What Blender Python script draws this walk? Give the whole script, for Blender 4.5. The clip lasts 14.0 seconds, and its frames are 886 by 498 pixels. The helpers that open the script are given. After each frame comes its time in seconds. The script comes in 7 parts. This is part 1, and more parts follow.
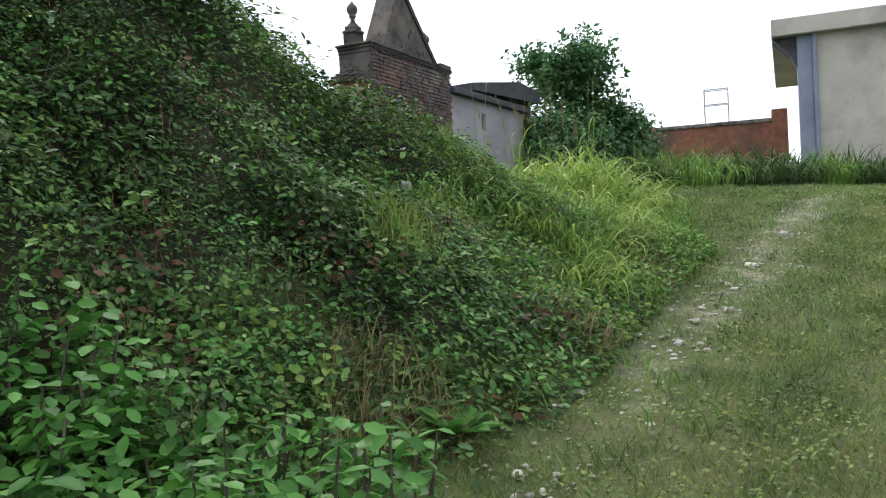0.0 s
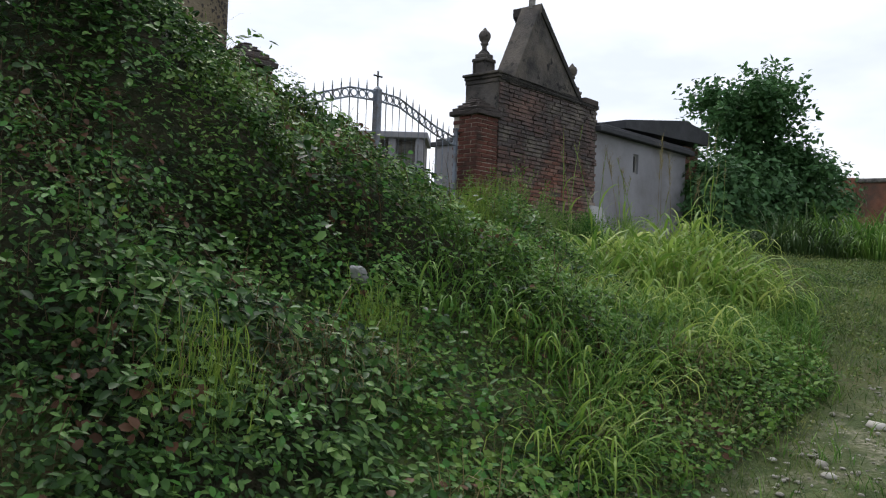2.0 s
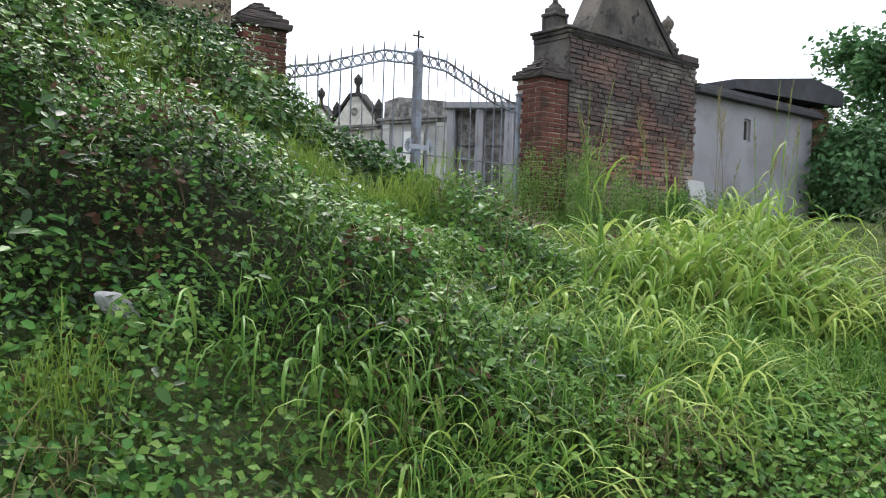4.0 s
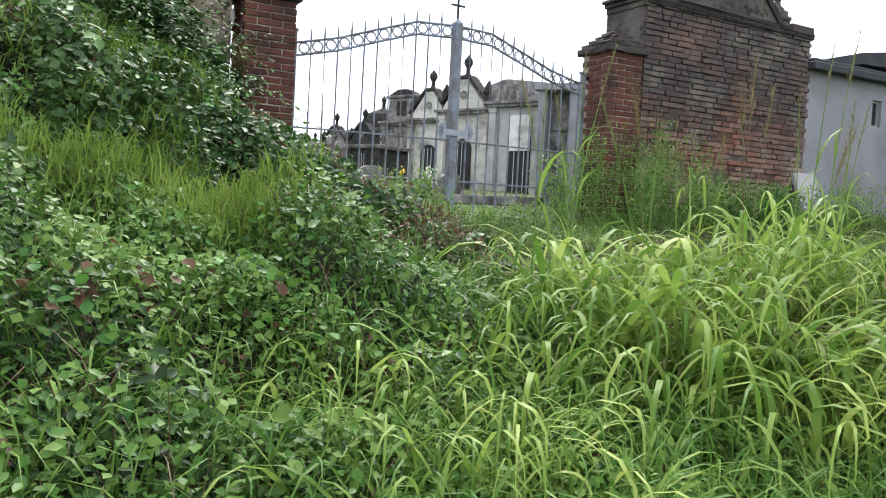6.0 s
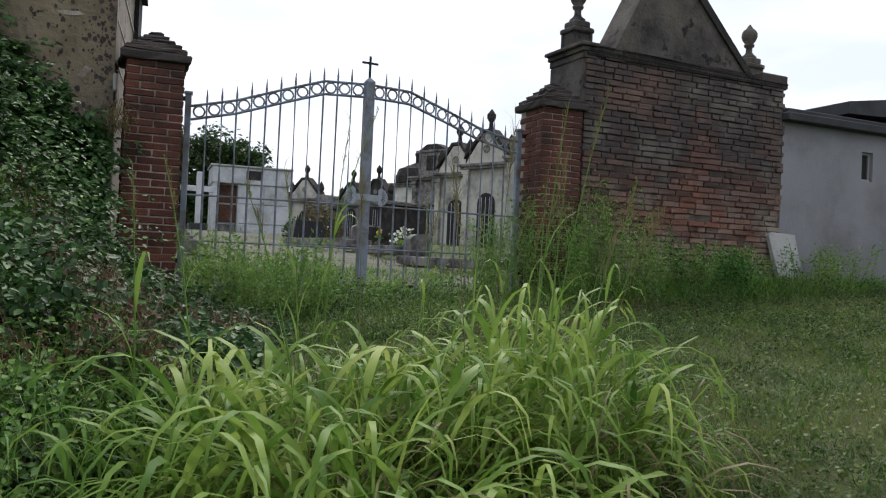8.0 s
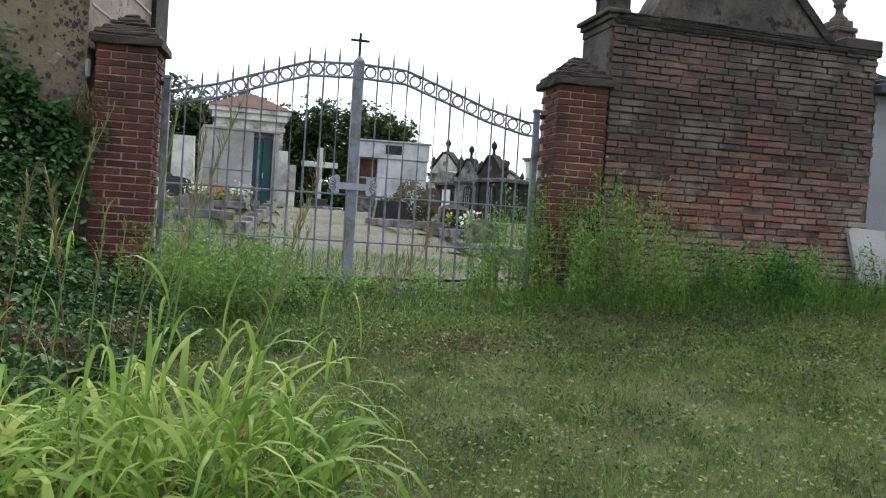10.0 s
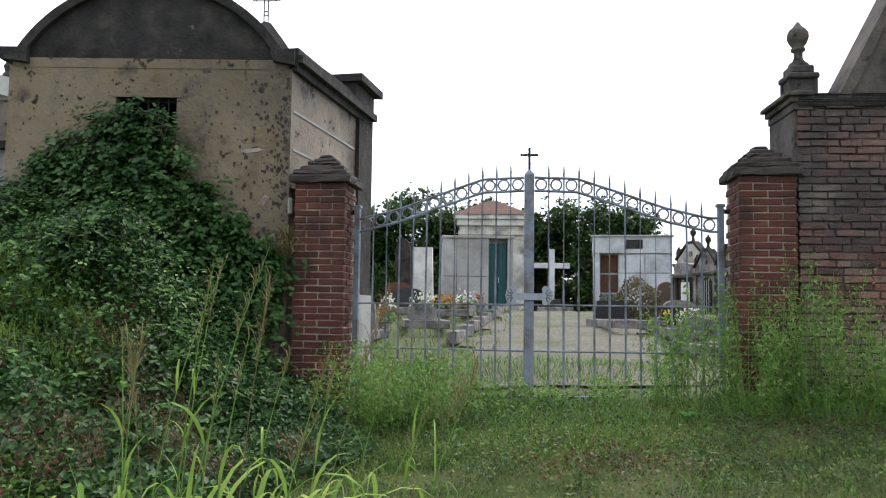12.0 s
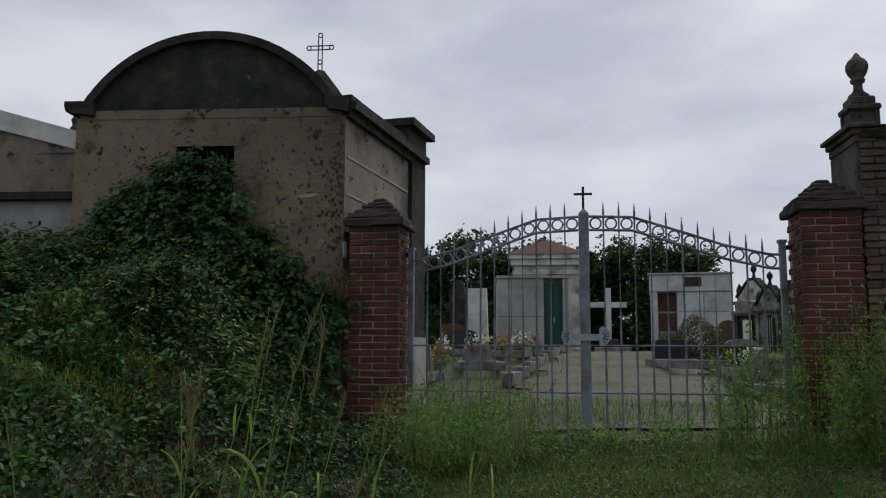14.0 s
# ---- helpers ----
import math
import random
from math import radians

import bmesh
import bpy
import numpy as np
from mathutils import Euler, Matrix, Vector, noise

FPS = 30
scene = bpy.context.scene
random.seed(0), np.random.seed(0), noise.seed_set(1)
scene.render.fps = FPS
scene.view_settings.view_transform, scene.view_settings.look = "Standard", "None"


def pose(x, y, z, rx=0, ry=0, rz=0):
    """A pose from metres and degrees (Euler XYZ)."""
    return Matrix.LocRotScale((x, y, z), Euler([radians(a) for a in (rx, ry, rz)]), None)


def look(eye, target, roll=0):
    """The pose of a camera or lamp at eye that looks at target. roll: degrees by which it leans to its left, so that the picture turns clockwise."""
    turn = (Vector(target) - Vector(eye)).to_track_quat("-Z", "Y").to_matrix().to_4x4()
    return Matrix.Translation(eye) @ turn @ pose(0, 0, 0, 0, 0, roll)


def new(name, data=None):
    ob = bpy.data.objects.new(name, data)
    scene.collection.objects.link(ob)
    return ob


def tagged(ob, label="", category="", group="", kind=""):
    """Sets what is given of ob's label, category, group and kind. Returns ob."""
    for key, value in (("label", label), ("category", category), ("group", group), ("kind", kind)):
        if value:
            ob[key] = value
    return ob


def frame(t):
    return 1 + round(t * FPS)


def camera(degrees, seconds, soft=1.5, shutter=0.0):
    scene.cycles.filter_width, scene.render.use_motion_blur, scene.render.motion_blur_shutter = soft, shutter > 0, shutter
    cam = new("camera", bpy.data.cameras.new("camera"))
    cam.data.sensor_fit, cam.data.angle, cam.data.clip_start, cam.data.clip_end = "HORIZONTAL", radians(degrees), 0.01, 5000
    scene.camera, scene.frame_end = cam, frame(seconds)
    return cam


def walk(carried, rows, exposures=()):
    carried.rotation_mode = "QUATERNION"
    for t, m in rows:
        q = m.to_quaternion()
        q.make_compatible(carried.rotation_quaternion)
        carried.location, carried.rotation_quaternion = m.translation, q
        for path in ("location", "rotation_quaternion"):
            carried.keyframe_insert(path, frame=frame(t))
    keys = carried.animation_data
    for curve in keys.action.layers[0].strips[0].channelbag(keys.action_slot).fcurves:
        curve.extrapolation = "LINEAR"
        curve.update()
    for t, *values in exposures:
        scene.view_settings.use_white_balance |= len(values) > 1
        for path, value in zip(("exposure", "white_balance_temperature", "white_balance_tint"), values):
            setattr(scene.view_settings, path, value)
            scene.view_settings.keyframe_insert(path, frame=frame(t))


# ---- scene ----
cam = camera(56.9, 14.0, soft=1.15)
METRES, EYE, TILT, LEAN, TURN = 9.8, 1.4, 0.0, 0.0, -63.1
ROWS = [
    (0.0, 0.0, 0.0, 0.0, -0.04, -0.79, 2.81),
    (0.5, 0.0254, 0.0387, 0.0139, 3.42, 1.35, -0.48),
    (1.0, 0.0519, 0.0799, 0.0205, 5.97, 1.85, -1.15),
    (1.5, 0.0786, 0.1232, 0.0292, 9.24, 2.16, -1.48),
    (2.0, 0.1056, 0.1601, 0.0392, 13.03, 1.13, -1.99),
    (2.5, 0.1234, 0.2041, 0.0476, 15.72, 0.34, -2.17),
    (3.0, 0.1482, 0.2462, 0.0515, 17.87, -0.09, -1.77),
    (5.5, 0.1976, 0.4594, 0.0727, 30.13, -2.2, -2.88),
    (6.0, 0.2174, 0.4956, 0.078, 32.17, -2.49, -2.98),
    (6.5, 0.2337, 0.534, 0.0842, 33.54, -2.94, -2.95),
    (7.0, 0.2562, 0.5661, 0.0941, 34.45, -0.03, -2.53),
    (7.5, 0.2879, 0.5936, 0.0968, 35.0, 0.61, -2.47),
    (8.0, 0.305, 0.635, 0.1042, 36.51, 0.87, -2.58),
    (10.5, 0.392, 0.8267, 0.1406, 51.54, -2.25, -3.84),
    (11.0, 0.4018, 0.8443, 0.1446, 55.54, -2.26, -3.71),
    (11.5, 0.4165, 0.8523, 0.145, 61.52, -1.63, -2.49),
    (12.0, 0.425, 0.8546, 0.1495, 65.89, 4.36, -0.75),
    (12.5, 0.4256, 0.855, 0.1513, 68.16, 7.22, -0.36),
    (13.0, 0.4239, 0.8556, 0.1504, 69.48, 7.22, -0.18),
    (13.5, 0.4242, 0.8558, 0.1499, 69.21, 7.24, -0.33),
    (14.0, 0.4232, 0.8554, 0.1502, 69.74, 7.19, -0.21),
]
EXPOSURES = [(0, 1.35), (0.5, 1.2), (1.0, 0.95), (1.5, 0.6), (2.0, 0.6), (3, 1.05), (5.3, 1.8), (6.0, 1.65), (6.5, 1.7), (7.0, 1.6), (7.5, 1.0), (8, 0.6), (10.3, 1.2), (11, 1.3), (11.6, 1.45), (12.0, 1.2), (12.5, 0.08), (13, -0.28), (14, -0.3)]
walk(cam, [(t, pose(0, 0, EYE, TILT, LEAN, TURN) @ pose(METRES * x, METRES * y, METRES * z, 90 + pitch, roll, yaw)) for t, x, y, z, yaw, pitch, roll in ROWS], EXPOSURES)

# ---- world, sun and exposure ----
world = bpy.data.worlds.new("overcast_sky")
scene.world = world
world.use_nodes = True
wn, wl = world.node_tree.nodes, world.node_tree.links
wn.clear()
w_out = wn.new("ShaderNodeOutputWorld")
w_bg = wn.new("ShaderNodeBackground")
w_bg.inputs["Strength"].default_value = 0.1
w_sky = wn.new("ShaderNodeTexSky")
w_sky.sky_type = "NISHITA"
w_sky.sun_disc = False
w_sky.sun_elevation = radians(46)
w_sky.sun_rotation = radians(30)
w_co = wn.new("ShaderNodeTexCoord")
w_map = wn.new("ShaderNodeMapping")
w_map.inputs["Scale"].default_value = (1.6, 1.6, 4.5)
w_noise = wn.new("ShaderNodeTexNoise")
w_noise.inputs["Scale"].default_value = 1.7
w_noise.inputs["Detail"].default_value = 5.0
w_noise.inputs["Roughness"].default_value = 0.5
w_ramp = wn.new("ShaderNodeValToRGB")
w_ramp.color_ramp.elements[0].position = 0.36
w_ramp.color_ramp.elements[0].color = (0.57, 0.61, 0.71, 1)
w_ramp.color_ramp.elements[1].position = 0.66
w_ramp.color_ramp.elements[1].color = (0.88, 0.90, 0.97, 1)
w_gain = wn.new("ShaderNodeVectorMath")
w_gain.operation = "SCALE"
w_gain.inputs["Scale"].default_value = 9.2
w_mix = wn.new("ShaderNodeMix")
w_mix.data_type = "RGBA"
w_mix.inputs["Factor"].default_value = 0.93
wl.new(w_co.outputs["Generated"], w_map.inputs["Vector"])
wl.new(w_map.outputs["Vector"], w_noise.inputs["Vector"])
wl.new(w_noise.outputs["Fac"], w_ramp.inputs["Fac"])
wl.new(w_ramp.outputs["Color"], w_gain.inputs[0])
wl.new(w_sky.outputs["Color"], w_mix.inputs["A"])
# the veiled sun brightens its side of the cloud layer
w_dot = wn.new("ShaderNodeVectorMath")
w_dot.operation = "DOT_PRODUCT"
w_dot.inputs[1].default_value = (0.347, 0.602, 0.719)
w_glow = wn.new("ShaderNodeMapRange")
w_glow.inputs["From Min"].default_value = -1.0
w_glow.inputs["To Min"].default_value = 0.72
w_glow.inputs["To Max"].default_value = 1.18
w_lit = wn.new("ShaderNodeVectorMath")
w_lit.operation = "SCALE"
wl.new(w_co.outputs["Generated"], w_dot.inputs[0])
wl.new(w_dot.outputs["Value"], w_glow.inputs["Value"])
wl.new(w_gain.outputs["Vector"], w_lit.inputs[0])
wl.new(w_glow.outputs["Result"], w_lit.inputs["Scale"])
wl.new(w_lit.outputs["Vector"], w_mix.inputs["B"])
wl.new(w_mix.outputs["Result"], w_bg.inputs["Color"])
wl.new(w_bg.outputs["Background"], w_out.inputs["Surface"])

sun = new("sun", bpy.data.lights.new("sun", "SUN"))
sun.data.energy = 1.4
sun.data.angle = radians(22)
sun.data.color = (1.0, 0.96, 0.9)
sun.matrix_world = look((14, 24, 29), (0, 0, 0))


# ---- materials ----
def material(name, ramp, scale=4.0, detail=6.0, rough=0.85, metal=0.0, bump=0.3, bump_scale=40.0, coord="object",
             island=0.0, obrand=0.0, patchy=False, translucent=0.0, stain=None, stain_scale=0.8, spec=0.3, specks=None):
    """A surface whose colour runs through ramp by noise at two scales, with fine relief. island, obrand: how far the tone
    differs from leaf to leaf or piece to piece. stain: a second colour in large irregular patches."""
    m = bpy.data.materials.new(name)
    m.use_nodes = True
    n, l = m.node_tree.nodes, m.node_tree.links
    bsdf = n["Principled BSDF"]
    bsdf.inputs["Roughness"].default_value = rough
    bsdf.inputs["Metallic"].default_value = metal
    bsdf.inputs["Specular IOR Level"].default_value = spec
    co = n.new("ShaderNodeNewGeometry")
    noise1 = n.new("ShaderNodeTexNoise")
    noise1.inputs["Scale"].default_value = scale
    noise1.inputs["Detail"].default_value = detail
    noise1.inputs["Roughness"].default_value = 0.6
    l.new(co.outputs["Position"], noise1.inputs["Vector"])
    fac = noise1.outputs["Fac"]
    if patchy:
        spread = n.new("ShaderNodeMapRange")
        spread.inputs["From Min"].default_value = 0.33
        spread.inputs["From Max"].default_value = 0.67
        l.new(fac, spread.inputs["Value"])
        fac = spread.outputs["Result"]
    if island or obrand:
        if island:
            rnd = co.outputs["Random Per Island"]
        else:
            info = n.new("ShaderNodeObjectInfo")
            rnd = info.outputs["Random"]
        mx = n.new("ShaderNodeMix")
        mx.data_type = "FLOAT"
        mx.inputs["Factor"].default_value = island or obrand
        l.new(fac, mx.inputs["A"])
        l.new(rnd, mx.inputs["B"])
        fac = mx.outputs["Result"]
    cr = n.new("ShaderNodeValToRGB")
    els = cr.color_ramp.elements
    lo, hi = (0.0, 1.0) if (island or obrand) else (0.3, 0.7)
    for k, c in enumerate(ramp):
        pos = lo + (hi - lo) * k / max(1, len(ramp) - 1)
        if k < 2:
            e = els[k]
            e.position = pos if k == 0 else (hi if len(ramp) <= 2 else pos)
        else:
            e = els.new(pos)
        e.color = (*c, 1)
    l.new(fac, cr.inputs["Fac"])
    col = cr.outputs["Color"]
    if stain:
        ns = n.new("ShaderNodeTexNoise")
        ns.inputs["Scale"].default_value = stain_scale
        ns.inputs["Detail"].default_value = 9.0
        ns.inputs["Roughness"].default_value = 0.7
        l.new(co.outputs["Position"], ns.inputs["Vector"])
        sr = n.new("ShaderNodeValToRGB")
        sr.color_ramp.elements[0].position = 0.45
        sr.color_ramp.elements[1].position = 0.64
        l.new(ns.outputs["Fac"], sr.inputs["Fac"])
        sm = n.new("ShaderNodeMix")
        sm.data_type = "RGBA"
        sm.inputs["B"].default_value = (*stain, 1)
        l.new(sr.outputs["Color"], sm.inputs["Factor"])
        l.new(col, sm.inputs["A"])
        col = sm.outputs["Result"]
    for colour, size, lo, hi in specks or ():
        ns = n.new("ShaderNodeTexNoise")
        ns.inputs["Scale"].default_value = size
        ns.inputs["Detail"].default_value = 7.0
        ns.inputs["Roughness"].default_value = 0.65
        l.new(co.outputs["Position"], ns.inputs["Vector"])
        sr = n.new("ShaderNodeMapRange")
        sr.inputs["From Min"].default_value = lo
        sr.inputs["From Max"].default_value = hi
        l.new(ns.outputs["Fac"], sr.inputs["Value"])
        sm = n.new("ShaderNodeMix")
        sm.data_type = "RGBA"
        sm.inputs["B"].default_value = (*colour, 1)
        l.new(sr.outputs["Result"], sm.inputs["Factor"])
        l.new(col, sm.inputs["A"])
        col = sm.outputs["Result"]
    l.new(col, bsdf.inputs["Base Color"])
    if bump:
        nb = n.new("ShaderNodeTexNoise")
        nb.inputs["Scale"].default_value = bump_scale
        nb.inputs["Detail"].default_value = 6.0
        l.new(co.outputs["Position"], nb.inputs["Vector"])
        bp = n.new("ShaderNodeBump")
        bp.inputs["Strength"].default_value = bump
        bp.inputs["Distance"].default_value = 0.02
        l.new(nb.outputs["Fac"], bp.inputs["Height"])
        l.new(bp.outputs["Normal"], bsdf.inputs["Normal"])
    if translucent:
        tr = n.new("ShaderNodeBsdfTranslucent")
        l.new(col, tr.inputs["Color"])
        ms = n.new("ShaderNodeMixShader")
        ms.inputs["Fac"].default_value = translucent
        l.new(bsdf.outputs["BSDF"], ms.inputs[1])
        l.new(tr.outputs["BSDF"], ms.inputs[2])
        l.new(ms.outputs["Shader"], n["Material Output"].inputs["Surface"])
    return m


def leaf_mat(name, ramp, tr=0.25, rough=0.48, island=0.6, scale=1.6, spec=0.16):
    return material(name, ramp, scale=scale, detail=4, rough=rough, bump=0.0, island=island, patchy=True, translucent=tr, spec=spec)


M_SOIL = material("soil_and_turf", [(0.036, 0.05, 0.016), (0.06, 0.085, 0.026), (0.1, 0.115, 0.042)], scale=6, bump=1.0, bump_scale=45, rough=0.95, stain=(0.09, 0.092, 0.038), stain_scale=1.1)


def worn_track(m):
    """Bare stony ground where the mesh is marked as worn, with ragged edges."""
    n, l = m.node_tree.nodes, m.node_tree.links
    bsdf = n["Principled BSDF"]
    col = bsdf.inputs["Base Color"].links[0].from_socket
    at = n.new("ShaderNodeAttribute")
    at.attribute_name = "worn"
    geo = n.new("ShaderNodeNewGeometry")
    n1 = n.new("ShaderNodeTexNoise")
    n1.inputs["Scale"].default_value = 3.2
    n1.inputs["Detail"].default_value = 10.0
    n1.inputs["Roughness"].default_value = 0.7
    l.new(geo.outputs["Position"], n1.inputs["Vector"])
    ad = n.new("ShaderNodeMath")
    ad.operation = "MULTIPLY_ADD"
    ad.inputs[1].default_value = 3.4
    ad.inputs[2].default_value = -2.15
    l.new(n1.outputs["Fac"], ad.inputs[0])
    sm = n.new("ShaderNodeMath")
    sm.operation = "ADD"
    l.new(at.outputs["Fac"], sm.inputs[0])
    l.new(ad.outputs["Value"], sm.inputs[1])
    mr = n.new("ShaderNodeMapRange")
    mr.inputs["From Min"].default_value = 0.25
    mr.inputs["From Max"].default_value = 0.75
    l.new(sm.outputs["Value"], mr.inputs["Value"])
    n2 = n.new("ShaderNodeTexNoise")
    n2.inputs["Scale"].default_value = 45.0
    n2.inputs["Detail"].default_value = 4.0
    l.new(geo.outputs["Position"], n2.inputs["Vector"])
    cr = n.new("ShaderNodeValToRGB")
    cr.color_ramp.elements[0].position, cr.color_ramp.elements[0].color = 0.35, (0.06, 0.066, 0.03, 1)
    cr.color_ramp.elements[1].position, cr.color_ramp.elements[1].color = 0.68, (0.30, 0.28, 0.20, 1)
    l.new(n2.outputs["Fac"], cr.inputs["Fac"])
    mx = n.new("ShaderNodeMix")
    mx.data_type = "RGBA"
    l.new(mr.outputs["Result"], mx.inputs["Factor"])
    l.new(col, mx.inputs["A"])
    l.new(cr.outputs["Color"], mx.inputs["B"])
    l.new(mx.outputs["Result"], bsdf.inputs["Base Color"])


worn_track(M_SOIL)
M_PILLAR_BRICK = material("red_pillar_brick", [(0.055, 0.022, 0.018), (0.12, 0.042, 0.03), (0.19, 0.07, 0.048)], scale=7, obrand=0.45, bump=0.5, bump_scale=60, rough=0.9, stain=(0.04, 0.024, 0.02), stain_scale=2.0)
M_MORTAR = material("pale_mortar", [(0.30, 0.26, 0.21), (0.45, 0.41, 0.35)], scale=9, bump=0.5, bump_scale=80, rough=0.95, stain=(0.13, 0.10, 0.085), stain_scale=2.0)
M_MORTAR_OLD = material("eroded_mortar", [(0.05, 0.042, 0.037), (0.17, 0.145, 0.12)], scale=5, bump=0.6, bump_scale=70, rough=0.95)
M_CAPBRICK = material("blackened_cap_brick", [(0.03, 0.028, 0.028), (0.06, 0.05, 0.046), (0.11, 0.085, 0.075)], scale=6, obrand=0.4, bump=0.6, bump_scale=60, rough=0.95)
M_GATE = material("grey_blue_gate_paint", [(0.15, 0.18, 0.225), (0.215, 0.25, 0.305)], scale=10, bump=0.15, bump_scale=90, rough=0.5, stain=(0.10, 0.08, 0.07), stain_scale=6, spec=0.4)
M_PLAQUE = material("dull_plaque_paint", [(0.24, 0.27, 0.32), (0.36, 0.39, 0.43)], scale=12, bump=0.2, rough=0.6)
M_STUCCO = material("weathered_ochre_stucco", [(0.13, 0.105, 0.068), (0.22, 0.18, 0.12), (0.32, 0.27, 0.19)], scale=2.2, detail=11, bump=0.8, bump_scale=22, rough=0.95, stain=(0.085, 0.074, 0.06), stain_scale=1.1, specks=[((0.025, 0.024, 0.022), 7.5, 0.60, 0.66), ((0.36, 0.32, 0.26), 3.1, 0.68, 0.72), ((0.05, 0.045, 0.036), 1.9, 0.56, 0.68)])
M_STUCCO_SIDE = material("rusticated_side_stucco", [(0.16, 0.13, 0.105), (0.26, 0.22, 0.18), (0.33, 0.29, 0.24)], scale=2.0, detail=11, bump=0.6, bump_scale=25, rough=0.95, stain=(0.045, 0.042, 0.038), stain_scale=1.0, specks=[((0.03, 0.028, 0.026), 6.0, 0.58, 0.66)])
M_DARKSTONE = material("lichen_black_stone", [(0.017, 0.016, 0.016), (0.034, 0.032, 0.03), (0.065, 0.06, 0.053)], scale=4.0, detail=11, bump=0.9, bump_scale=30, rough=0.95, specks=[((0.12, 0.11, 0.09), 9.0, 0.66, 0.72), ((0.012, 0.012, 0.012), 2.2, 0.55, 0.66)])
M_GABLE = material("sooty_gable_render", [(0.03, 0.029, 0.029), (0.065, 0.06, 0.056), (0.12, 0.11, 0.10)], scale=3, detail=11, bump=0.7, bump_scale=28, rough=0.95, stain=(0.14, 0.122, 0.10), stain_scale=1.2, specks=[((0.02, 0.02, 0.02), 5.0, 0.58, 0.66)])
M_GREYSTONE = material("grey_weathered_stone", [(0.12, 0.115, 0.11), (0.22, 0.21, 0.20), (0.32, 0.31, 0.29)], scale=5, detail=8, bump=0.5, bump_scale=45, rough=0.9, stain=(0.05, 0.048, 0.045), stain_scale=3)
M_HOUSE = material("grey_cement_render", [(0.22, 0.22, 0.235), (0.29, 0.29, 0.31)], scale=1.2, detail=8, bump=0.25, bump_scale=40, rough=0.9, stain=(0.19, 0.185, 0.19), stain_scale=0.7)
M_ROOFDARK = material("dark_roof_sheet", [(0.03, 0.032, 0.036), (0.06, 0.062, 0.068)], scale=3, bump=0.3, rough=0.8)
M_RUST = material("rusty_boards", [(0.07, 0.035, 0.022), (0.14, 0.07, 0.045)], scale=5, bump=0.4, rough=0.9)
M_CONCRETE = material("pale_concrete", [(0.30, 0.30, 0.29), (0.42, 0.42, 0.41)], scale=1.5, detail=8, bump=0.3, bump_scale=30, rough=0.9, stain=(0.24, 0.235, 0.22), stain_scale=0.8)
M_MARBLE = material("grey_white_marble", [(0.42, 0.44, 0.47), (0.58, 0.60, 0.63)], scale=1.3, detail=8, bump=0.15, bump_scale=30, rough=0.6, stain=(0.30, 0.31, 0.32), stain_scale=0.9)
M_PLASTER_CREAM = material("streaked_cream_plaster", [(0.42, 0.41, 0.36), (0.60, 0.59, 0.53)], scale=1.0, detail=9, bump=0.3, bump_scale=25, rough=0.9, stain=(0.15, 0.145, 0.13), stain_scale=0.7)
M_WHITE_PLASTER = material("white_plaster", [(0.55, 0.55, 0.52), (0.72, 0.72, 0.69)], scale=1.2, detail=8, bump=0.2, rough=0.9, stain=(0.28, 0.27, 0.25), stain_scale=0.8)
M_TEAL = material("teal_door_paint", [(0.012, 0.06, 0.065), (0.02, 0.085, 0.09)], scale=6, bump=0.2, rough=0.6)
M_TERRACOTTA = material("terracotta_tiles", [(0.09, 0.045, 0.034), (0.16, 0.08, 0.058)], scale=3, bump=0.4, rough=0.9, stain=(0.075, 0.055, 0.046))
M_DARKOPEN = material("dark_iron", [(0.012, 0.012, 0.013), (0.025, 0.025, 0.026)], scale=8, bump=0.1, rough=0.7)
M_BEIGE = material("beige_boarded_concrete", [(0.36, 0.34, 0.29), (0.47, 0.45, 0.39)], scale=0.8, detail=9, bump=0.3, bump_scale=14, rough=0.9, stain=(0.28, 0.27, 0.24), stain_scale=0.5)
M_BLUEGREY = material("blue_grey_pier_paint", [(0.16, 0.19, 0.25), (0.22, 0.25, 0.31)], scale=2, bump=0.2, rough=0.8)
M_OLDBRICK = material("far_red_brickwork", [(0.20, 0.085, 0.055), (0.33, 0.15, 0.10)], scale=6, bump=0.5, rough=0.95, stain=(0.12, 0.085, 0.07))
M_GALV = material("galvanised_steel", [(0.45, 0.46, 0.48), (0.58, 0.59, 0.6)], scale=12, bump=0.05, rough=0.45, metal=0.6)
M_GRAVEL = material("mossy_gravel", [(0.075, 0.07, 0.05), (0.13, 0.122, 0.095), (0.21, 0.20, 0.17)], scale=18, bump=1.0, bump_scale=40, rough=0.95, stain=(0.075, 0.09, 0.035), stain_scale=0.9, specks=[((0.34, 0.32, 0.28), 24.0, 0.64, 0.70)])
M_STONES = material("limestone_chips", [(0.2, 0.185, 0.15), (0.33, 0.31, 0.27), (0.52, 0.5, 0.46)], scale=6, island=0.6, bump=0.3, rough=0.9)
M_GRANITE = material("polished_dark_granite", [(0.02, 0.02, 0.022), (0.05, 0.05, 0.055)], scale=30, bump=0.05, rough=0.3)
M_BARK = material("grey_brown_bark", [(0.05, 0.04, 0.03), (0.12, 0.10, 0.08)], scale=8, bump=0.8, bump_scale=30, rough=0.95)
M_ORANGE = leaf_mat("peach_petals", [(0.42, 0.17, 0.06), (0.58, 0.34, 0.17)])
M_PETAL = leaf_mat("white_petals", [(0.65, 0.62, 0.58), (0.8, 0.78, 0.72)])
M_RED = leaf_mat("red_petals", [(0.26, 0.04, 0.03), (0.4, 0.12, 0.07)])
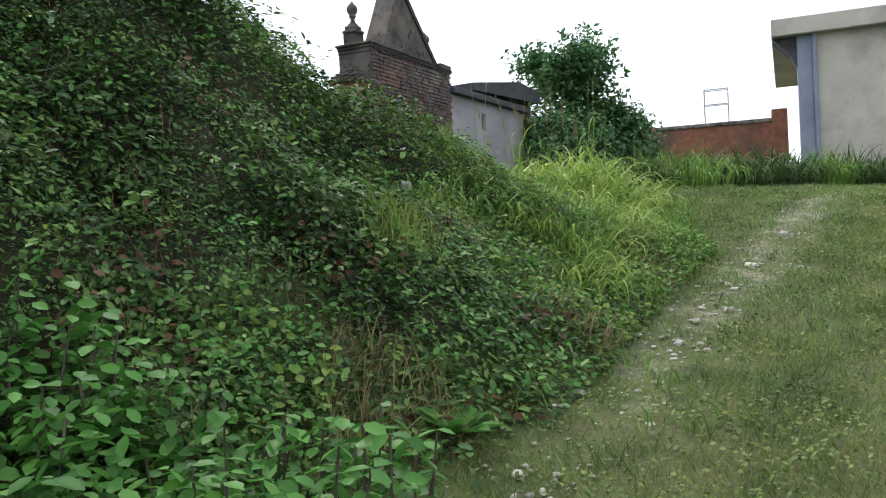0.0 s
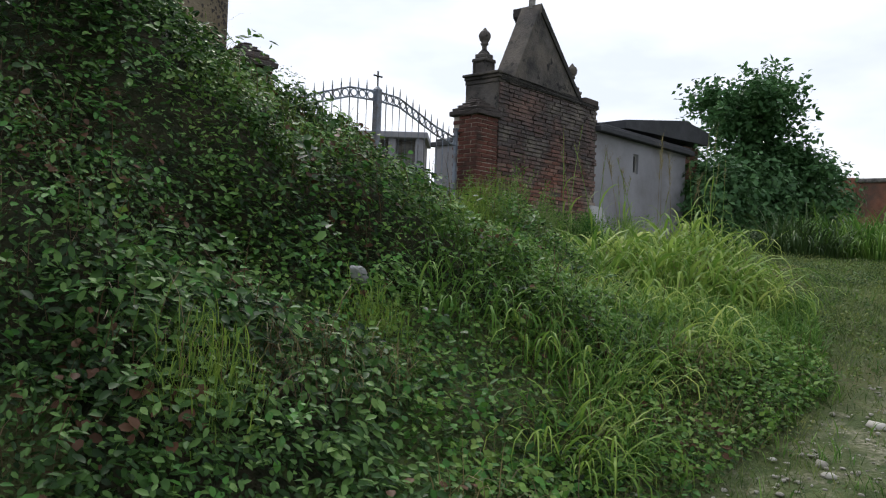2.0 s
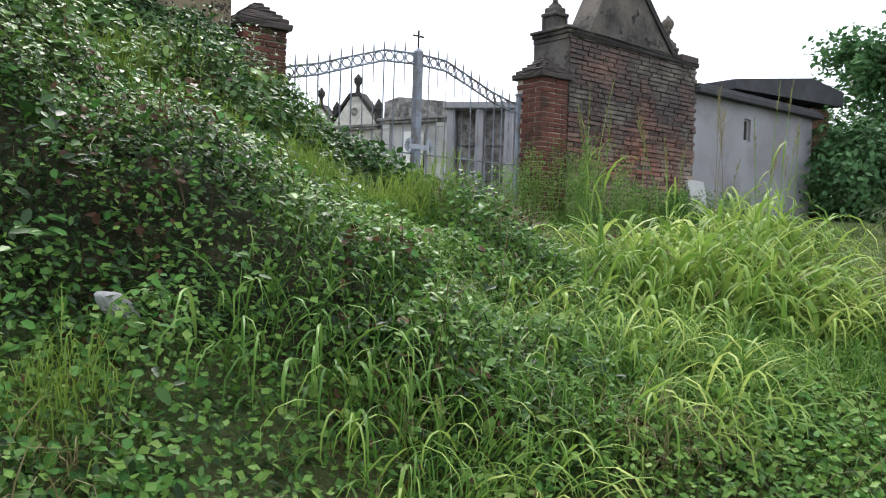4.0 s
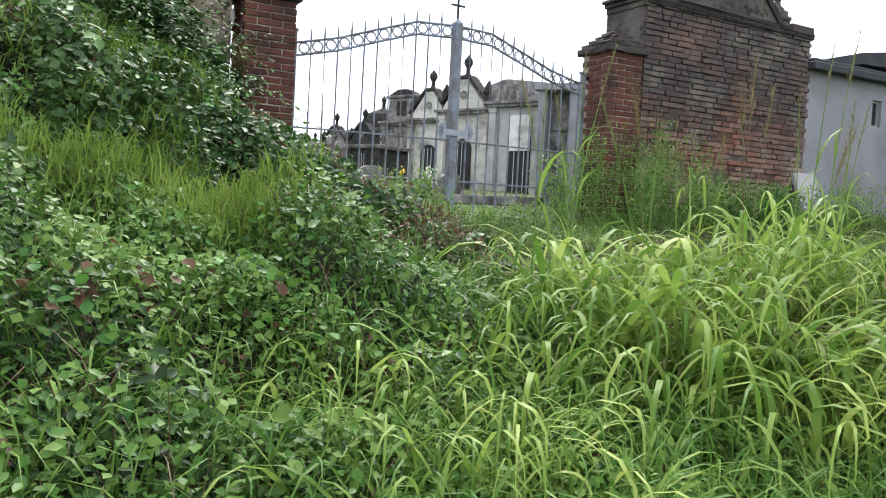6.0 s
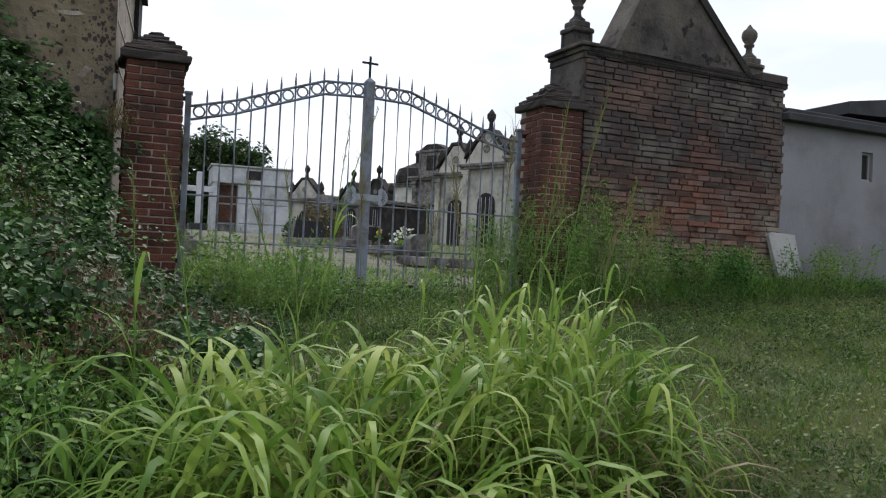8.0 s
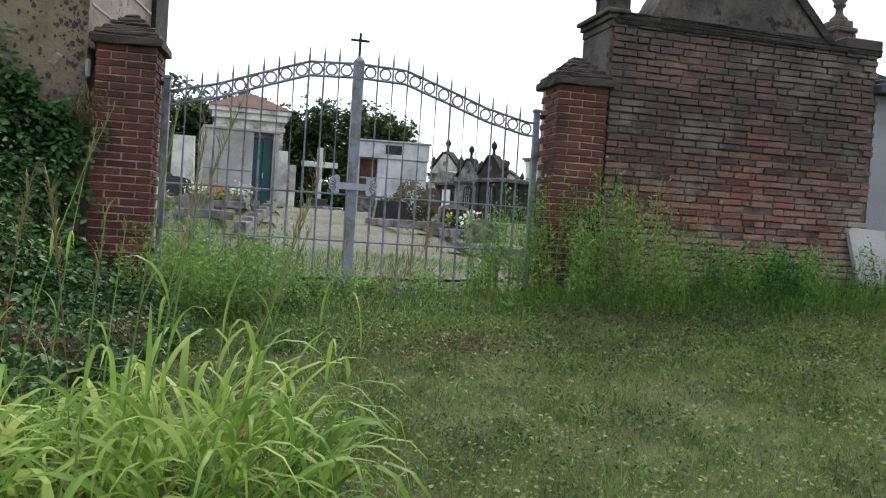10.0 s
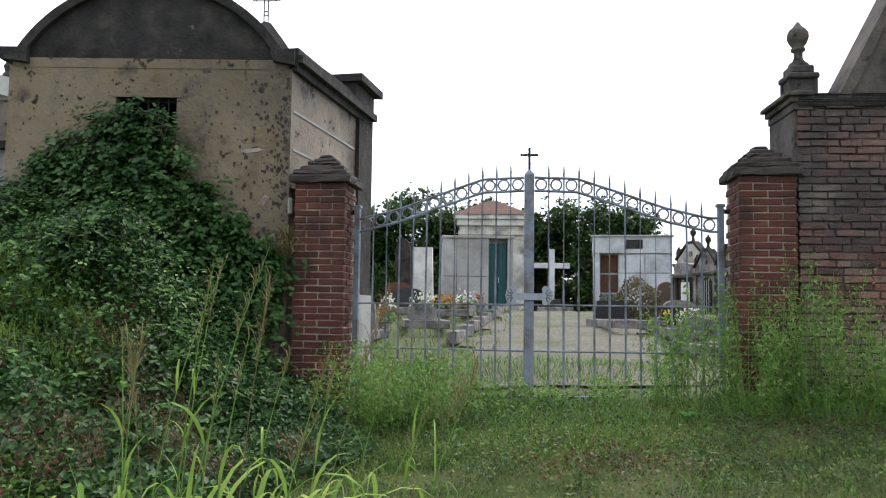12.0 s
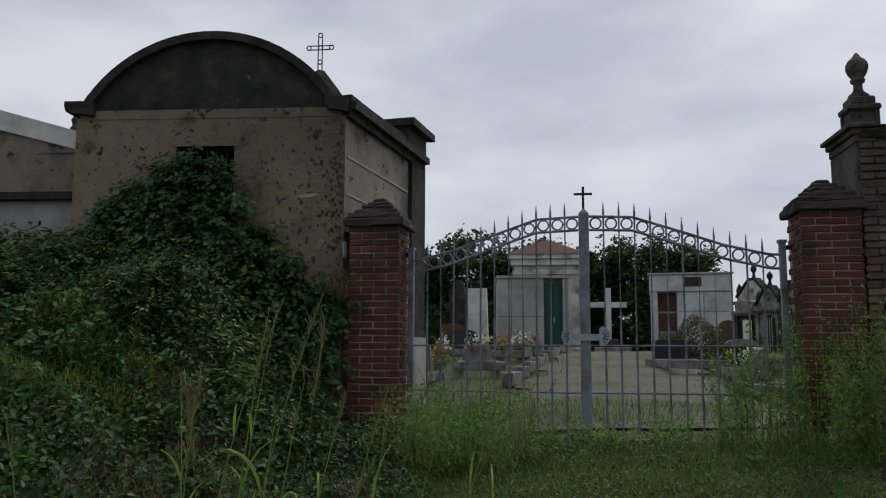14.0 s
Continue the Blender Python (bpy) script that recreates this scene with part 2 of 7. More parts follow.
M_YELLOW = leaf_mat("yellow_petals", [(0.6, 0.45, 0.04), (0.75, 0.6, 0.1)])

L_BRAMBLE = leaf_mat("bramble_leaves", [(0.008, 0.018, 0.006), (0.018, 0.048, 0.012), (0.048, 0.113, 0.025), (0.108, 0.209, 0.048), (0.192, 0.294, 0.090)], tr=0.2, spec=0.2)
L_DRY = leaf_mat("dead_bramble_leaves", [(0.045, 0.022, 0.012), (0.10, 0.05, 0.028), (0.17, 0.10, 0.055)])
L_NETTLE = leaf_mat("broad_shoot_leaves", [(0.028, 0.09, 0.02), (0.065, 0.185, 0.036), (0.12, 0.29, 0.055)], tr=0.3)
L_IVY = leaf_mat("ivy_leaves", [(0.010, 0.031, 0.009), (0.022, 0.061, 0.016), (0.051, 0.117, 0.031), (0.112, 0.184, 0.066)], spec=0.2, tr=0.2)
L_FEATHER = leaf_mat("feathery_lime_weeds", [(0.077, 0.143, 0.022), (0.143, 0.231, 0.0385), (0.231, 0.319, 0.066)], tr=0.35)
L_LIME = leaf_mat("lime_young_leaves", [(0.09, 0.16, 0.03), (0.17, 0.26, 0.05)], tr=0.3)
L_GRASS = leaf_mat("meadow_grass", [(0.0364, 0.0975, 0.0182), (0.0806, 0.182, 0.0325), (0.15, 0.267, 0.052), (0.234, 0.325, 0.091)], tr=0.3)
L_LAWN = leaf_mat("mown_turf", [(0.025, 0.05, 0.012), (0.05, 0.095, 0.022), (0.10, 0.15, 0.04), (0.19, 0.235, 0.065), (0.23, 0.21, 0.10)], tr=0.3, island=0.45, scale=2.6)
L_TALL = leaf_mat("tall_bright_grass", [(0.05, 0.13, 0.02), (0.135, 0.243, 0.04), (0.265, 0.375, 0.08), (0.47, 0.53, 0.16)], tr=0.4)
L_STRAW = leaf_mat("straw_blades", [(0.10, 0.085, 0.04), (0.19, 0.16, 0.075), (0.28, 0.24, 0.12)], tr=0.25)
L_WEED = leaf_mat("gate_weeds", [(0.065, 0.156, 0.0325), (0.137, 0.26, 0.0585), (0.234, 0.364, 0.0975), (0.364, 0.429, 0.182)], tr=0.4)
L_STEM = leaf_mat("dry_brown_stems", [(0.06, 0.04, 0.022), (0.13, 0.085, 0.05), (0.22, 0.16, 0.10)], tr=0.1)
L_TREE = leaf_mat("walnut_leaves", [(0.026, 0.068, 0.026), (0.061, 0.144, 0.051), (0.128, 0.248, 0.096)])
L_HEDGE = leaf_mat("dark_hedge_leaves", [(0.018, 0.04, 0.014), (0.045, 0.085, 0.026), (0.085, 0.13, 0.045)])
L_HEATHER = leaf_mat("brownish_shrub_leaves", [(0.06, 0.05, 0.03), (0.11, 0.09, 0.05), (0.13, 0.14, 0.06)])


# ---- mesh helpers ----
def thing(name, loc=(0, 0, 0), rz=0.0, label="", category="", group="", kind=""):
    ob = new(name)
    ob.empty_display_size = 0.1
    ob.matrix_basis = pose(*loc, 0, 0, rz)
    return tagged(ob, label, category, group, kind)


def solid(name, bm, mat, parent=None, label="", smooth=False):
    me = bpy.data.meshes.new(name)
    bm.normal_update()
    bm.to_mesh(me)
    bm.free()
    if smooth:
        for p in me.polygons:
            p.use_smooth = True
    me.materials.append(mat)
    ob = new(name, me)
    ob.parent = parent
    if label:
        ob["label"] = label
    return ob


def part(name, bm, mat, parent, label="", smooth=False):
    return solid(name, bm, mat, parent, label, smooth)


def box(bm, x0, x1, y0, y1, z0, z1, bevel=0.0, m=None):
    vs = [bm.verts.new(v) for v in ((x0, y0, z0), (x1, y0, z0), (x1, y1, z0), (x0, y1, z0), (x0, y0, z1), (x1, y0, z1), (x1, y1, z1), (x0, y1, z1))]
    fs = [bm.faces.new([vs[i] for i in f]) for f in ((3, 2, 1, 0), (4, 5, 6, 7), (0, 1, 5, 4), (1, 2, 6, 5), (2, 3, 7, 6), (3, 0, 4, 7))]
    if bevel:
        es = list({e for f in fs for e in f.edges})
        r = bmesh.ops.bevel(bm, geom=es, offset=bevel, segments=1, affect="EDGES", profile=0.5)
        vs = list({v for f in r["faces"] for v in f.verts} | {v for v in vs if v.is_valid})
    if m is not None:
        bmesh.ops.transform(bm, matrix=m, verts=[v for v in vs if v.is_valid])
    return bm


def boxes(*rows, bevel=0.0):
    bm = bmesh.new()
    for r in rows:
        box(bm, *r, bevel=bevel)
    return bm


def prism(poly, z0, z1, bm=None):
    """An upright prism over a plan polygon (counter-clockwise)."""
    bm = bm or bmesh.new()
    lo = [bm.verts.new((x, y, z0)) for x, y in poly]
    hi = [bm.verts.new((x, y, z1)) for x, y in poly]
    bm.faces.new(list(reversed(lo)))
    bm.faces.new(hi)
    for i in range(len(poly)):
        j = (i + 1) % len(poly)
        bm.faces.new((lo[i], lo[j], hi[j], hi[i]))
    return bm


def slab_xz(outline, y0, y1, bm=None):
    """An outline in x and z, pushed through from y0 to y1."""
    bm = bm or bmesh.new()
    a = [bm.verts.new((x, y0, z)) for x, z in outline]
    b = [bm.verts.new((x, y1, z)) for x, z in outline]
    bm.faces.new(a)
    bm.faces.new(list(reversed(b)))
    for i in range(len(outline)):
        j = (i + 1) % len(outline)
        bm.faces.new((a[j], a[i], b[i], b[j]))
    bmesh.ops.recalc_face_normals(bm, faces=bm.faces[:])
    return bm


def lathe(profile, seg=12, at=(0, 0, 0), bm=None):
    bm = bm or bmesh.new()
    rings = []
    for r, z in profile:
        rings.append([bm.verts.new((at[0] + r * math.cos(2 * math.pi * k / seg), at[1] + r * math.sin(2 * math.pi * k / seg), at[2] + z)) for k in range(seg)])
    for a, b in zip(rings, rings[1:]):
        for k in range(seg):
            bm.faces.new((a[k], a[(k + 1) % seg], b[(k + 1) % seg], b[k]))
    bm.faces.new(list(reversed(rings[0])))
    bm.faces.new(rings[-1])
    return bm


def tube(points, radius, seg=6, bm=None, tip=None, closed=False):
    """A round bar along points; tip: the radius at its end."""
    bm = bm or bmesh.new()
    pts = [Vector(p) for p in points]
    rings = []
    for i, p in enumerate(pts):
        if closed:
            d = pts[(i + 1) % len(pts)] - pts[i - 1]
        else:
            d = pts[min(i + 1, len(pts) - 1)] - pts[max(i - 1, 0)]
        q = d.to_track_quat("Z", "Y")
        r = radius if tip is None else radius + (tip - radius) * i / (len(pts) - 1)
        rings.append([bm.verts.new(p + q @ Vector((r * math.cos(2 * math.pi * k / seg), r * math.sin(2 * math.pi * k / seg), 0))) for k in range(seg)])
    pairs = list(zip(rings, rings[1:])) + ([(rings[-1], rings[0])] if closed else [])
    for a, b in pairs:
        for k in range(seg):
            bm.faces.new((a[k], a[(k + 1) % seg], b[(k + 1) % seg], b[k]))
    if not closed:
        bm.faces.new(list(reversed(rings[0])))
        bm.faces.new(rings[-1])
    return bm


def mesh_from_arrays(name, verts, faces, mat, smooth=False):
    """verts (n, 3), faces (m, k): one mesh of m faces with k corners each."""
    me = bpy.data.meshes.new(name)
    m, k = faces.shape
    me.vertices.add(len(verts))
    me.vertices.foreach_set("co", np.ascontiguousarray(verts, dtype=np.float32).ravel())
    me.loops.add(m * k)
    me.loops.foreach_set("vertex_index", np.ascontiguousarray(faces, dtype=np.int32).ravel())
    me.polygons.add(m)
    me.polygons.foreach_set("loop_start", np.arange(0, m * k, k, dtype=np.int32))
    me.update(calc_edges=True)
    if smooth:
        me.polygons.foreach_set("use_smooth", np.ones(m, dtype=bool))
    me.materials.append(mat)
    return me


rng = np.random.default_rng(7)


def unit(v):
    return v / np.maximum(np.linalg.norm(v, axis=-1, keepdims=True), 1e-9)


LEAF = np.array([(0, 0, 0), (0.33, 0.32, 0.05), (0.30, 0.72, 0.02), (0, 1.0, -0.10), (-0.30, 0.72, 0.02), (-0.33, 0.32, 0.05), (0, 0.5, -0.06)])
LEAF_F = np.array([(0, 1, 6), (1, 2, 6), (2, 3, 6), (3, 4, 6), (4, 5, 6), (5, 0, 6)])
SMALL = np.array([(0, 0, 0), (0.32, 0.45, 0.05), (0, 1.0, -0.06), (-0.32, 0.45, 0.05)])
SMALL_F = np.array([(0, 1, 2), (0, 2, 3)])


def leaves(name, pos, nrm, size, mat, fine=True, aspect=1.0, point=None):
    """One mesh of many leaves at pos, facing nrm; point: the way that their tips point, else any."""
    n = len(pos)
    nrm = unit(nrm)
    u = rng.normal(size=(n, 3)) if point is None else point + 0.35 * rng.normal(size=(n, 3))
    v = unit(u - (u * nrm).sum(1, keepdims=True) * nrm)
    w = np.cross(v, nrm)
    t, f = (LEAF, LEAF_F) if fine else (SMALL, SMALL_F)
    k = len(t)
    verts = pos[:, None] + np.asarray(size)[:, None, None] * (aspect * t[None, :, 0, None] * w[:, None] + t[None, :, 1, None] * v[:, None] + t[None, :, 2, None] * nrm[:, None])
    faces = (np.arange(n) * k)[:, None, None] + f[None]
    return mesh_from_arrays(name, verts.reshape(-1, 3), faces.reshape(-1, 3), mat)


def blades(name, base, length, lean, width, mat, seg=4, droop=1.0, splay=0.12):
    """One mesh of grass blades. lean (n, 2): the way and how far each bends over; droop: how far the tip falls."""
    n = len(base)
    s = np.linspace(0, 1, seg + 1)
    lean3 = np.c_[lean, np.zeros(n)]
    bend = np.linalg.norm(lean, axis=1)
    h = np.r_[0, 0.5 * (s[1:] + s[:-1])]
    a = h[None, :] * (0.25 + 1.05 * droop * np.minimum(bend, 1.9)[:, None] * h[None, :]) + splay * np.minimum(bend, 1.5)[:, None]
    rise = np.cumsum(np.c_[np.zeros(n), np.cos(a[:, 1:] * 1.45)], 1) / seg
    out = np.cumsum(np.c_[np.zeros(n), np.sin(a[:, 1:] * 1.45)], 1) / seg
    d = unit(lean3 + 1e-6)
    mid = base[:, None] + length[:, None, None] * (out[:, :, None] * d[:, None] + rise[:, :, None] * np.array([0, 0, 1.0]))
    side = unit(np.cross(d, (0, 0, 1.0)) + 0.5 * rng.normal(size=(n, 3)) * (1, 1, 0.2))
    wid = np.asarray(width)[:, None] * np.clip(np.minimum(0.45 + 2.2 * s, 1.35 * (1 - s) ** 0.75), 0.04, 1)[None, :]
    l, r = mid - 0.5 * wid[:, :, None] * side[:, None], mid + 0.5 * wid[:, :, None] * side[:, None]
    verts = np.stack([l, r], 2).reshape(n, -1, 3)
    k = 2 * (seg + 1)
    f = np.array([(2 * i, 2 * i + 1, 2 * i + 3, 2 * i + 2) for i in range(seg)])
    faces = (np.arange(n) * k)[:, None, None] + f[None]
    return mesh_from_arrays(name, verts.reshape(-1, 3), faces.reshape(-1, 4), mat)


# ---- the lie of the land ----
BX = np.array([-6.0, 0.0, 2.8, 4.2, 5.2, 6.2, 7.0, 7.6, 8.6])
BD = np.array([0.0, 0.5, 1.0, 2.0, 3.0, 4.5, 6.0, 7.5])
BH = np.array([
    [0, 0.3, 0.65, 1.3, 1.9, 2.5, 2.8, 2.9],
    [0, 0.3, 0.65, 1.3, 1.9, 2.5, 2.8, 2.9],
    [0, 0.3, 0.65, 1.3, 1.9, 2.5, 2.8, 2.9],
    [0, 0.28, 0.62, 1.25, 1.8, 2.3, 2.55, 2.65],
    [0, 0.26, 0.56, 1.0, 1.45, 1.8, 1.95, 2.0],
    [0, 0.15, 0.3, 0.6, 0.92, 1.3, 1.5, 1.6],
    [0, 0.12, 0.24, 0.42, 0.52, 0.7, 0.9, 1.05],
    [0, 0.06, 0.12, 0.2, 0.26, 0.32, 0.4, 0.5],
    [0, 0, 0, 0, 0, 0, 0, 0.03]])


def toe(x):
    """Where the bank's foot meets the track."""
    return np.interp(x, [-6, 0, 2.2, 3.2, 6.6, 7.4, 9], [2.6, 2.3, 1.6, 1.08, 0.98, 1.3, 1.8])


def bank(x, y):
    d = np.clip(y - toe(x), 0, 7.49)
    xi = np.clip(np.interp(x, BX, np.arange(len(BX))), 0, len(BX) - 1.001)
    di = np.interp(d, BD, np.arange(len(BD)))
    di = np.clip(di, 0, len(BD) - 1.001)
    i, j = xi.astype(int), di.astype(int)
    u, v = xi - i, di - j
    return (1 - u) * (1 - v) * BH[i, j] + u * (1 - v) * BH[i + 1, j] + (1 - u) * v * BH[i, j + 1] + u * v * BH[i + 1, j + 1]


def base_level(x, y):
    up = np.interp(x, [-60, -6, 9.5, 18, 40], [-2.5, -0.868, 1.58, 2.02, 2.5])
    side = np.interp(y, [-8, -2, 0, 8, 20, 60], [-0.5, -0.1, 0.0, 0.48, 0.48, 0.48])
    return up + side


def ground_z(x, y):
    x, y = np.asarray(x, float), np.asarray(y, float)
    out = base_level(x, y) + 0.74 * bank(x, np.minimum(y, 8.6))
    yard = np.interp(y, [8.0, 9.5, 20, 60], [2.06, 2.18, 2.86, 2.9])
    t = np.clip((y - 8.2) / 0.6, 0, 1)
    out = out * (1 - t) + yard * t
    far = np.clip((np.hypot(x - 10, y - 10) - 60) / 60, 0, 1)
    return out * (1 - far) + 2.0 * far


def wobble(x, y, size, amp):
    return amp * np.array([noise.noise((a / size, b / size, 3.1)) for a, b in zip(np.ravel(x), np.ravel(y))]).reshape(np.shape(x))


def track_line(x):
    return np.interp(x, [0, 3, 4.7, 5.6, 7, 9, 14, 24], [1.0, 0.95, 0.88, 0.72, 0.55, 0.4, -0.1, -0.9])


def track_worn(x, y):
    """How bare the wheel ruts are, from 0 to 1."""
    near = np.exp(-((y - track_line(x)) / 0.36) ** 2) + 0.75 * np.exp(-((y - track_line(x) + 1.5) / 0.3) ** 2)
    cross = 0.9 * np.exp(-((x - 14.2 - 0.3 * y) / 0.55) ** 2) * (y > -6) * (y < 6.5)
    return np.clip(near * np.interp(x, [-6, 1, 3.2, 4.3, 14, 24], [0.1, 0.2, 0.45, 0.95, 1, 0.6]) + cross, 0, 1)


def ground():
    gx = np.unique(np.r_[np.arange(-4, 19, 0.16), np.arange(19, 34, 0.8), np.arange(-12, -4, 0.8), [-900, -400, -150, -60, -30, -18, 40, 50, 70, 100, 180, 400, 900]])
    gy = np.unique(np.r_[np.arange(-3.2, 9.6, 0.16), np.arange(9.6, 60, 1.0), np.arange(-12, -3.2, 0.8), [-900, -400, -150, -60, -30, -18, 70, 100, 180, 400, 900]])
    X, Y = np.meshgrid(gx, gy, indexing="ij")
    Z = ground_z(X, Y) + wobble(X, Y, 0.7, 0.03)
    a, b = X.shape
    idx = np.arange(a * b).reshape(a, b)
    f = np.stack([idx[:-1, :-1], idx[1:, :-1], idx[1:, 1:], idx[:-1, 1:]], -1).reshape(-1, 4)
    me = mesh_from_arrays("ground", np.stack([X, Y, Z], -1).reshape(-1, 3), f, M_SOIL, smooth=True)
    worn = me.attributes.new("worn", "FLOAT", "POINT")
    worn.data.foreach_set("value", np.ascontiguousarray(track_worn(X, Y).ravel(), dtype=np.float32))
    tagged(new("ground", me), "sloping turf and bare soil under a grassy track and bank", "ground", kind="structure")


ground()


def strip(name, poly_fn, mat, label, category, x0, x1, y0, y1, step, lift=0.012):
    """A thin sheet that lies on the ground where poly_fn holds."""
    gx, gy = np.arange(x0, x1, step), np.arange(y0, y1, step)
    X, Y = np.meshgrid(gx, gy, indexing="ij")
    Z = ground_z(X, Y) + wobble(X, Y, 0.7, 0.03) + lift
    a, b = X.shape
    idx = np.arange(a * b).reshape(a, b)
    ok = poly_fn(X[:-1, :-1] + step / 2, Y[:-1, :-1] + step / 2)
    f = np.stack([idx[:-1, :-1], idx[1:, :-1], idx[1:, 1:], idx[:-1, 1:]], -1)[ok]
    used, inv = np.unique(f, return_inverse=True)
    me = mesh_from_arrays(name, np.stack([X, Y, Z], -1).reshape(-1, 3)[used], inv.reshape(-1, 4), mat, smooth=True)
    return tagged(new(name, me), label, category, kind="structure")


strip("yard_path", lambda x, y: np.abs(x - np.interp(y, [8.4, 30, 60], [10.3, 12.2, 14])) < 1.5 + 0.25 * np.sin(y * 2.1), M_GRAVEL,
      "pale gravel cemetery path behind the gate", "path", 7, 18, 8.5, 58, 0.25, lift=0.03)


# ---- brickwork ----
def brick_mesh(name, lx, ly, lz, mat, worn=0.004):
    out = []
    for k in range(4):
        bm = box(bmesh.new(), 0, lx, 0, ly, 0, lz, bevel=0.005)
        for v in bm.verts:
            v.co += Vector([random.uniform(-worn, worn) for _ in range(3)])
        me = bpy.data.meshes.new(name)
        bm.normal_update()
        bm.to_mesh(me)
        bm.free()
        me.materials.append(mat)
        out.append(me)
    return out


def lay(name, me, parent, x, y, z, rz=0.0):
    ob = new(name, me)
    ob.parent = parent
    ob.matrix_basis = pose(x, y, z, random.uniform(-0.5, 0.5), random.uniform(-0.4, 0.4), rz + random.uniform(-0.5, 0.5))
    return ob


PILLAR_W = 0.5
FULL = brick_mesh("brick", 0.238, 0.115, 0.055, M_PILLAR_BRICK)
HALF = brick_mesh("brick", 0.113, 0.115, 0.055, M_PILLAR_BRICK)


def brick_pillar(loc, courses, label):
    """A square gate pillar of red bricks, with a stepped cap of blackened courses."""
    p = thing("gate_pillar", loc, -3.5, label, "pillar", "brick gate pillars")
    w = PILLAR_W
    h = courses * 0.0655
    part("core", boxes((0.012, w - 0.012, 0.012, w - 0.012, 0, h)), M_MORTAR, p, "pale mortar joints")
    for c in range(courses):
        z = c * 0.0655 + 0.005
        rows = [(0.0, FULL, 0.25), (0.25, FULL, 0.25)] if c % 2 else [(0.0, HALF, 0.125), (0.125, FULL, 0.25), (0.375, HALF, 0.125)]
        for x, kind_, _ in rows:
            lay("brick", random.choice(kind_), p, x + 0.006, random.uniform(-0.003, 0.003), z)
        side = [(0.0, FULL), (0.25, FULL)] if not c % 2 else [(0.125, FULL)]
        for s in (0, 1):
            for y, kind_ in side:
                if s == 0:
                    lay("brick", random.choice(kind_), p, 0.117 + random.uniform(-0.002, 0.002), y + 0.006, z, 90)
                else:
                    lay("brick", random.choice(kind_), p, w + random.uniform(-0.002, 0.002), y + 0.006, z, 90)
    for k, (grow, hh) in enumerate([(0.045, 0.075), (0.015, 0.05), (-0.04, 0.05), (-0.09, 0.045), (-0.14, 0.045), (-0.185, 0.035)]):
        z0 = h + sum(a for _, a in [(0.045, 0.075), (0.015, 0.05), (-0.04, 0.05), (-0.09, 0.045), (-0.14, 0.045), (-0.185, 0.035)][:k])
        bm = box(bmesh.new(), -grow, w + grow, -grow, w + grow, z0, z0 + hh, bevel=0.012)
        bmesh.ops.subdivide_edges(bm, edges=[e for e in bm.edges if e.calc_length() > 0.2], cuts=4)
        for v in bm.verts:
            v.co += Vector([random.uniform(-0.012, 0.012), random.uniform(-0.012, 0.012), random.uniform(-0.006, 0.006)])
        part("cap_course", bm, M_CAPBRICK, p, "blackened stepped cap course" if k == 0 else "")
    return p


brick_pillar((7.54, 7.76, 1.98), 32, "red brick gate pillar with a stepped blackened cap")
brick_pillar((11.6, 7.36, 2.0), 32, "red brick gate pillar with stepped cap, beside the brick chapel")


# ---- iron gate ----
def rail_z(u):
    """Height of the upper rail at u metres from the middle."""
    return float(np.interp(u, [0, 0.44, 0.85, 1.25, 1.66], [4.125, 4.115, 3.985, 3.85, 3.757]))


def gate_leaf(side, hinge, mid, label):
    """One leaf from its hinge stile to the middle; side -1 or 1."""
    g = thing("gate_leaf", (mid[0], mid[1], 0), math.degrees(math.atan2(hinge[1] - mid[1], hinge[0] - mid[0])), label, "gate", "leaves of the iron gate")
    w = math.hypot(hinge[0] - mid[0], hinge[1] - mid[1])
    us = np.linspace(0.05, w, 40)
    for dz, nm in ((0.0, "upper_rail"), (-0.125, "lower_rail")):
        bm = tube([(u, 0, rail_z(u) + dz) for u in us], 0.013, 6)
        part(nm, bm, M_GATE, g)
    part("middle_rail", tube([(0.04, 0, 2.935), (w, 0, 2.935)], 0.010, 6), M_GATE, g)
    part("lower_rail", tube([(0.04, 0, 2.51), (w, 0, 2.51)], 0.010, 6), M_GATE, g)
    part("bottom_rail", boxes((0.04, w, -0.018, 0.018, 2.065, 2.105), bevel=0.004), M_GATE, g)
    step = (w - 0.07) / 12
    for k in range(1, 12):
        u = 0.04 + k * step
        top = rail_z(u) + 0.14
        bend = random.uniform(-0.006, 0.006)
        bm = tube([(u, 0, 2.08), (u + bend, 0.004, 3.0), (u, 0, top - 0.09)], 0.0105, 6)
        tube([(u, 0, top - 0.09), (u, 0, top)], 0.0105, 6, bm, tip=0.002)
        part("bar", bm, M_GATE, g)
    for k in range(12):
        u = 0.04 + (k + 0.5) * step
        z = rail_z(u) - 0.0625
        ring = [(u + 0.05 * math.cos(a), 0, z + 0.05 * math.sin(a)) for a in np.linspace(0, 2 * math.pi, 16, endpoint=False)]
        part("ring", tube(ring, 0.009, 5, closed=True), M_GATE, g)
    part("hinge_stile", boxes((w - 0.025, w + 0.03, -0.025, 0.025, 2.0, 3.86), (w - 0.035, w + 0.04, -0.035, 0.035, 3.86, 3.89), bevel=0.004), M_GATE, g)
    for z in (2.3, 3.8):
        part("hinge", boxes((w + 0.03, w + 0.1, -0.012, 0.012, z, z + 0.04)), M_DARKOPEN, g)
    return g


MID = (9.775, 7.68)
gate_leaf(-1, (8.12, 8.0), MID, "grey-blue wrought iron gate leaf with spikes and rings, closed")
gate_leaf(1, (11.54, 7.72), MID, "grey-blue wrought iron gate leaf with spikes, beside the brick chapel")


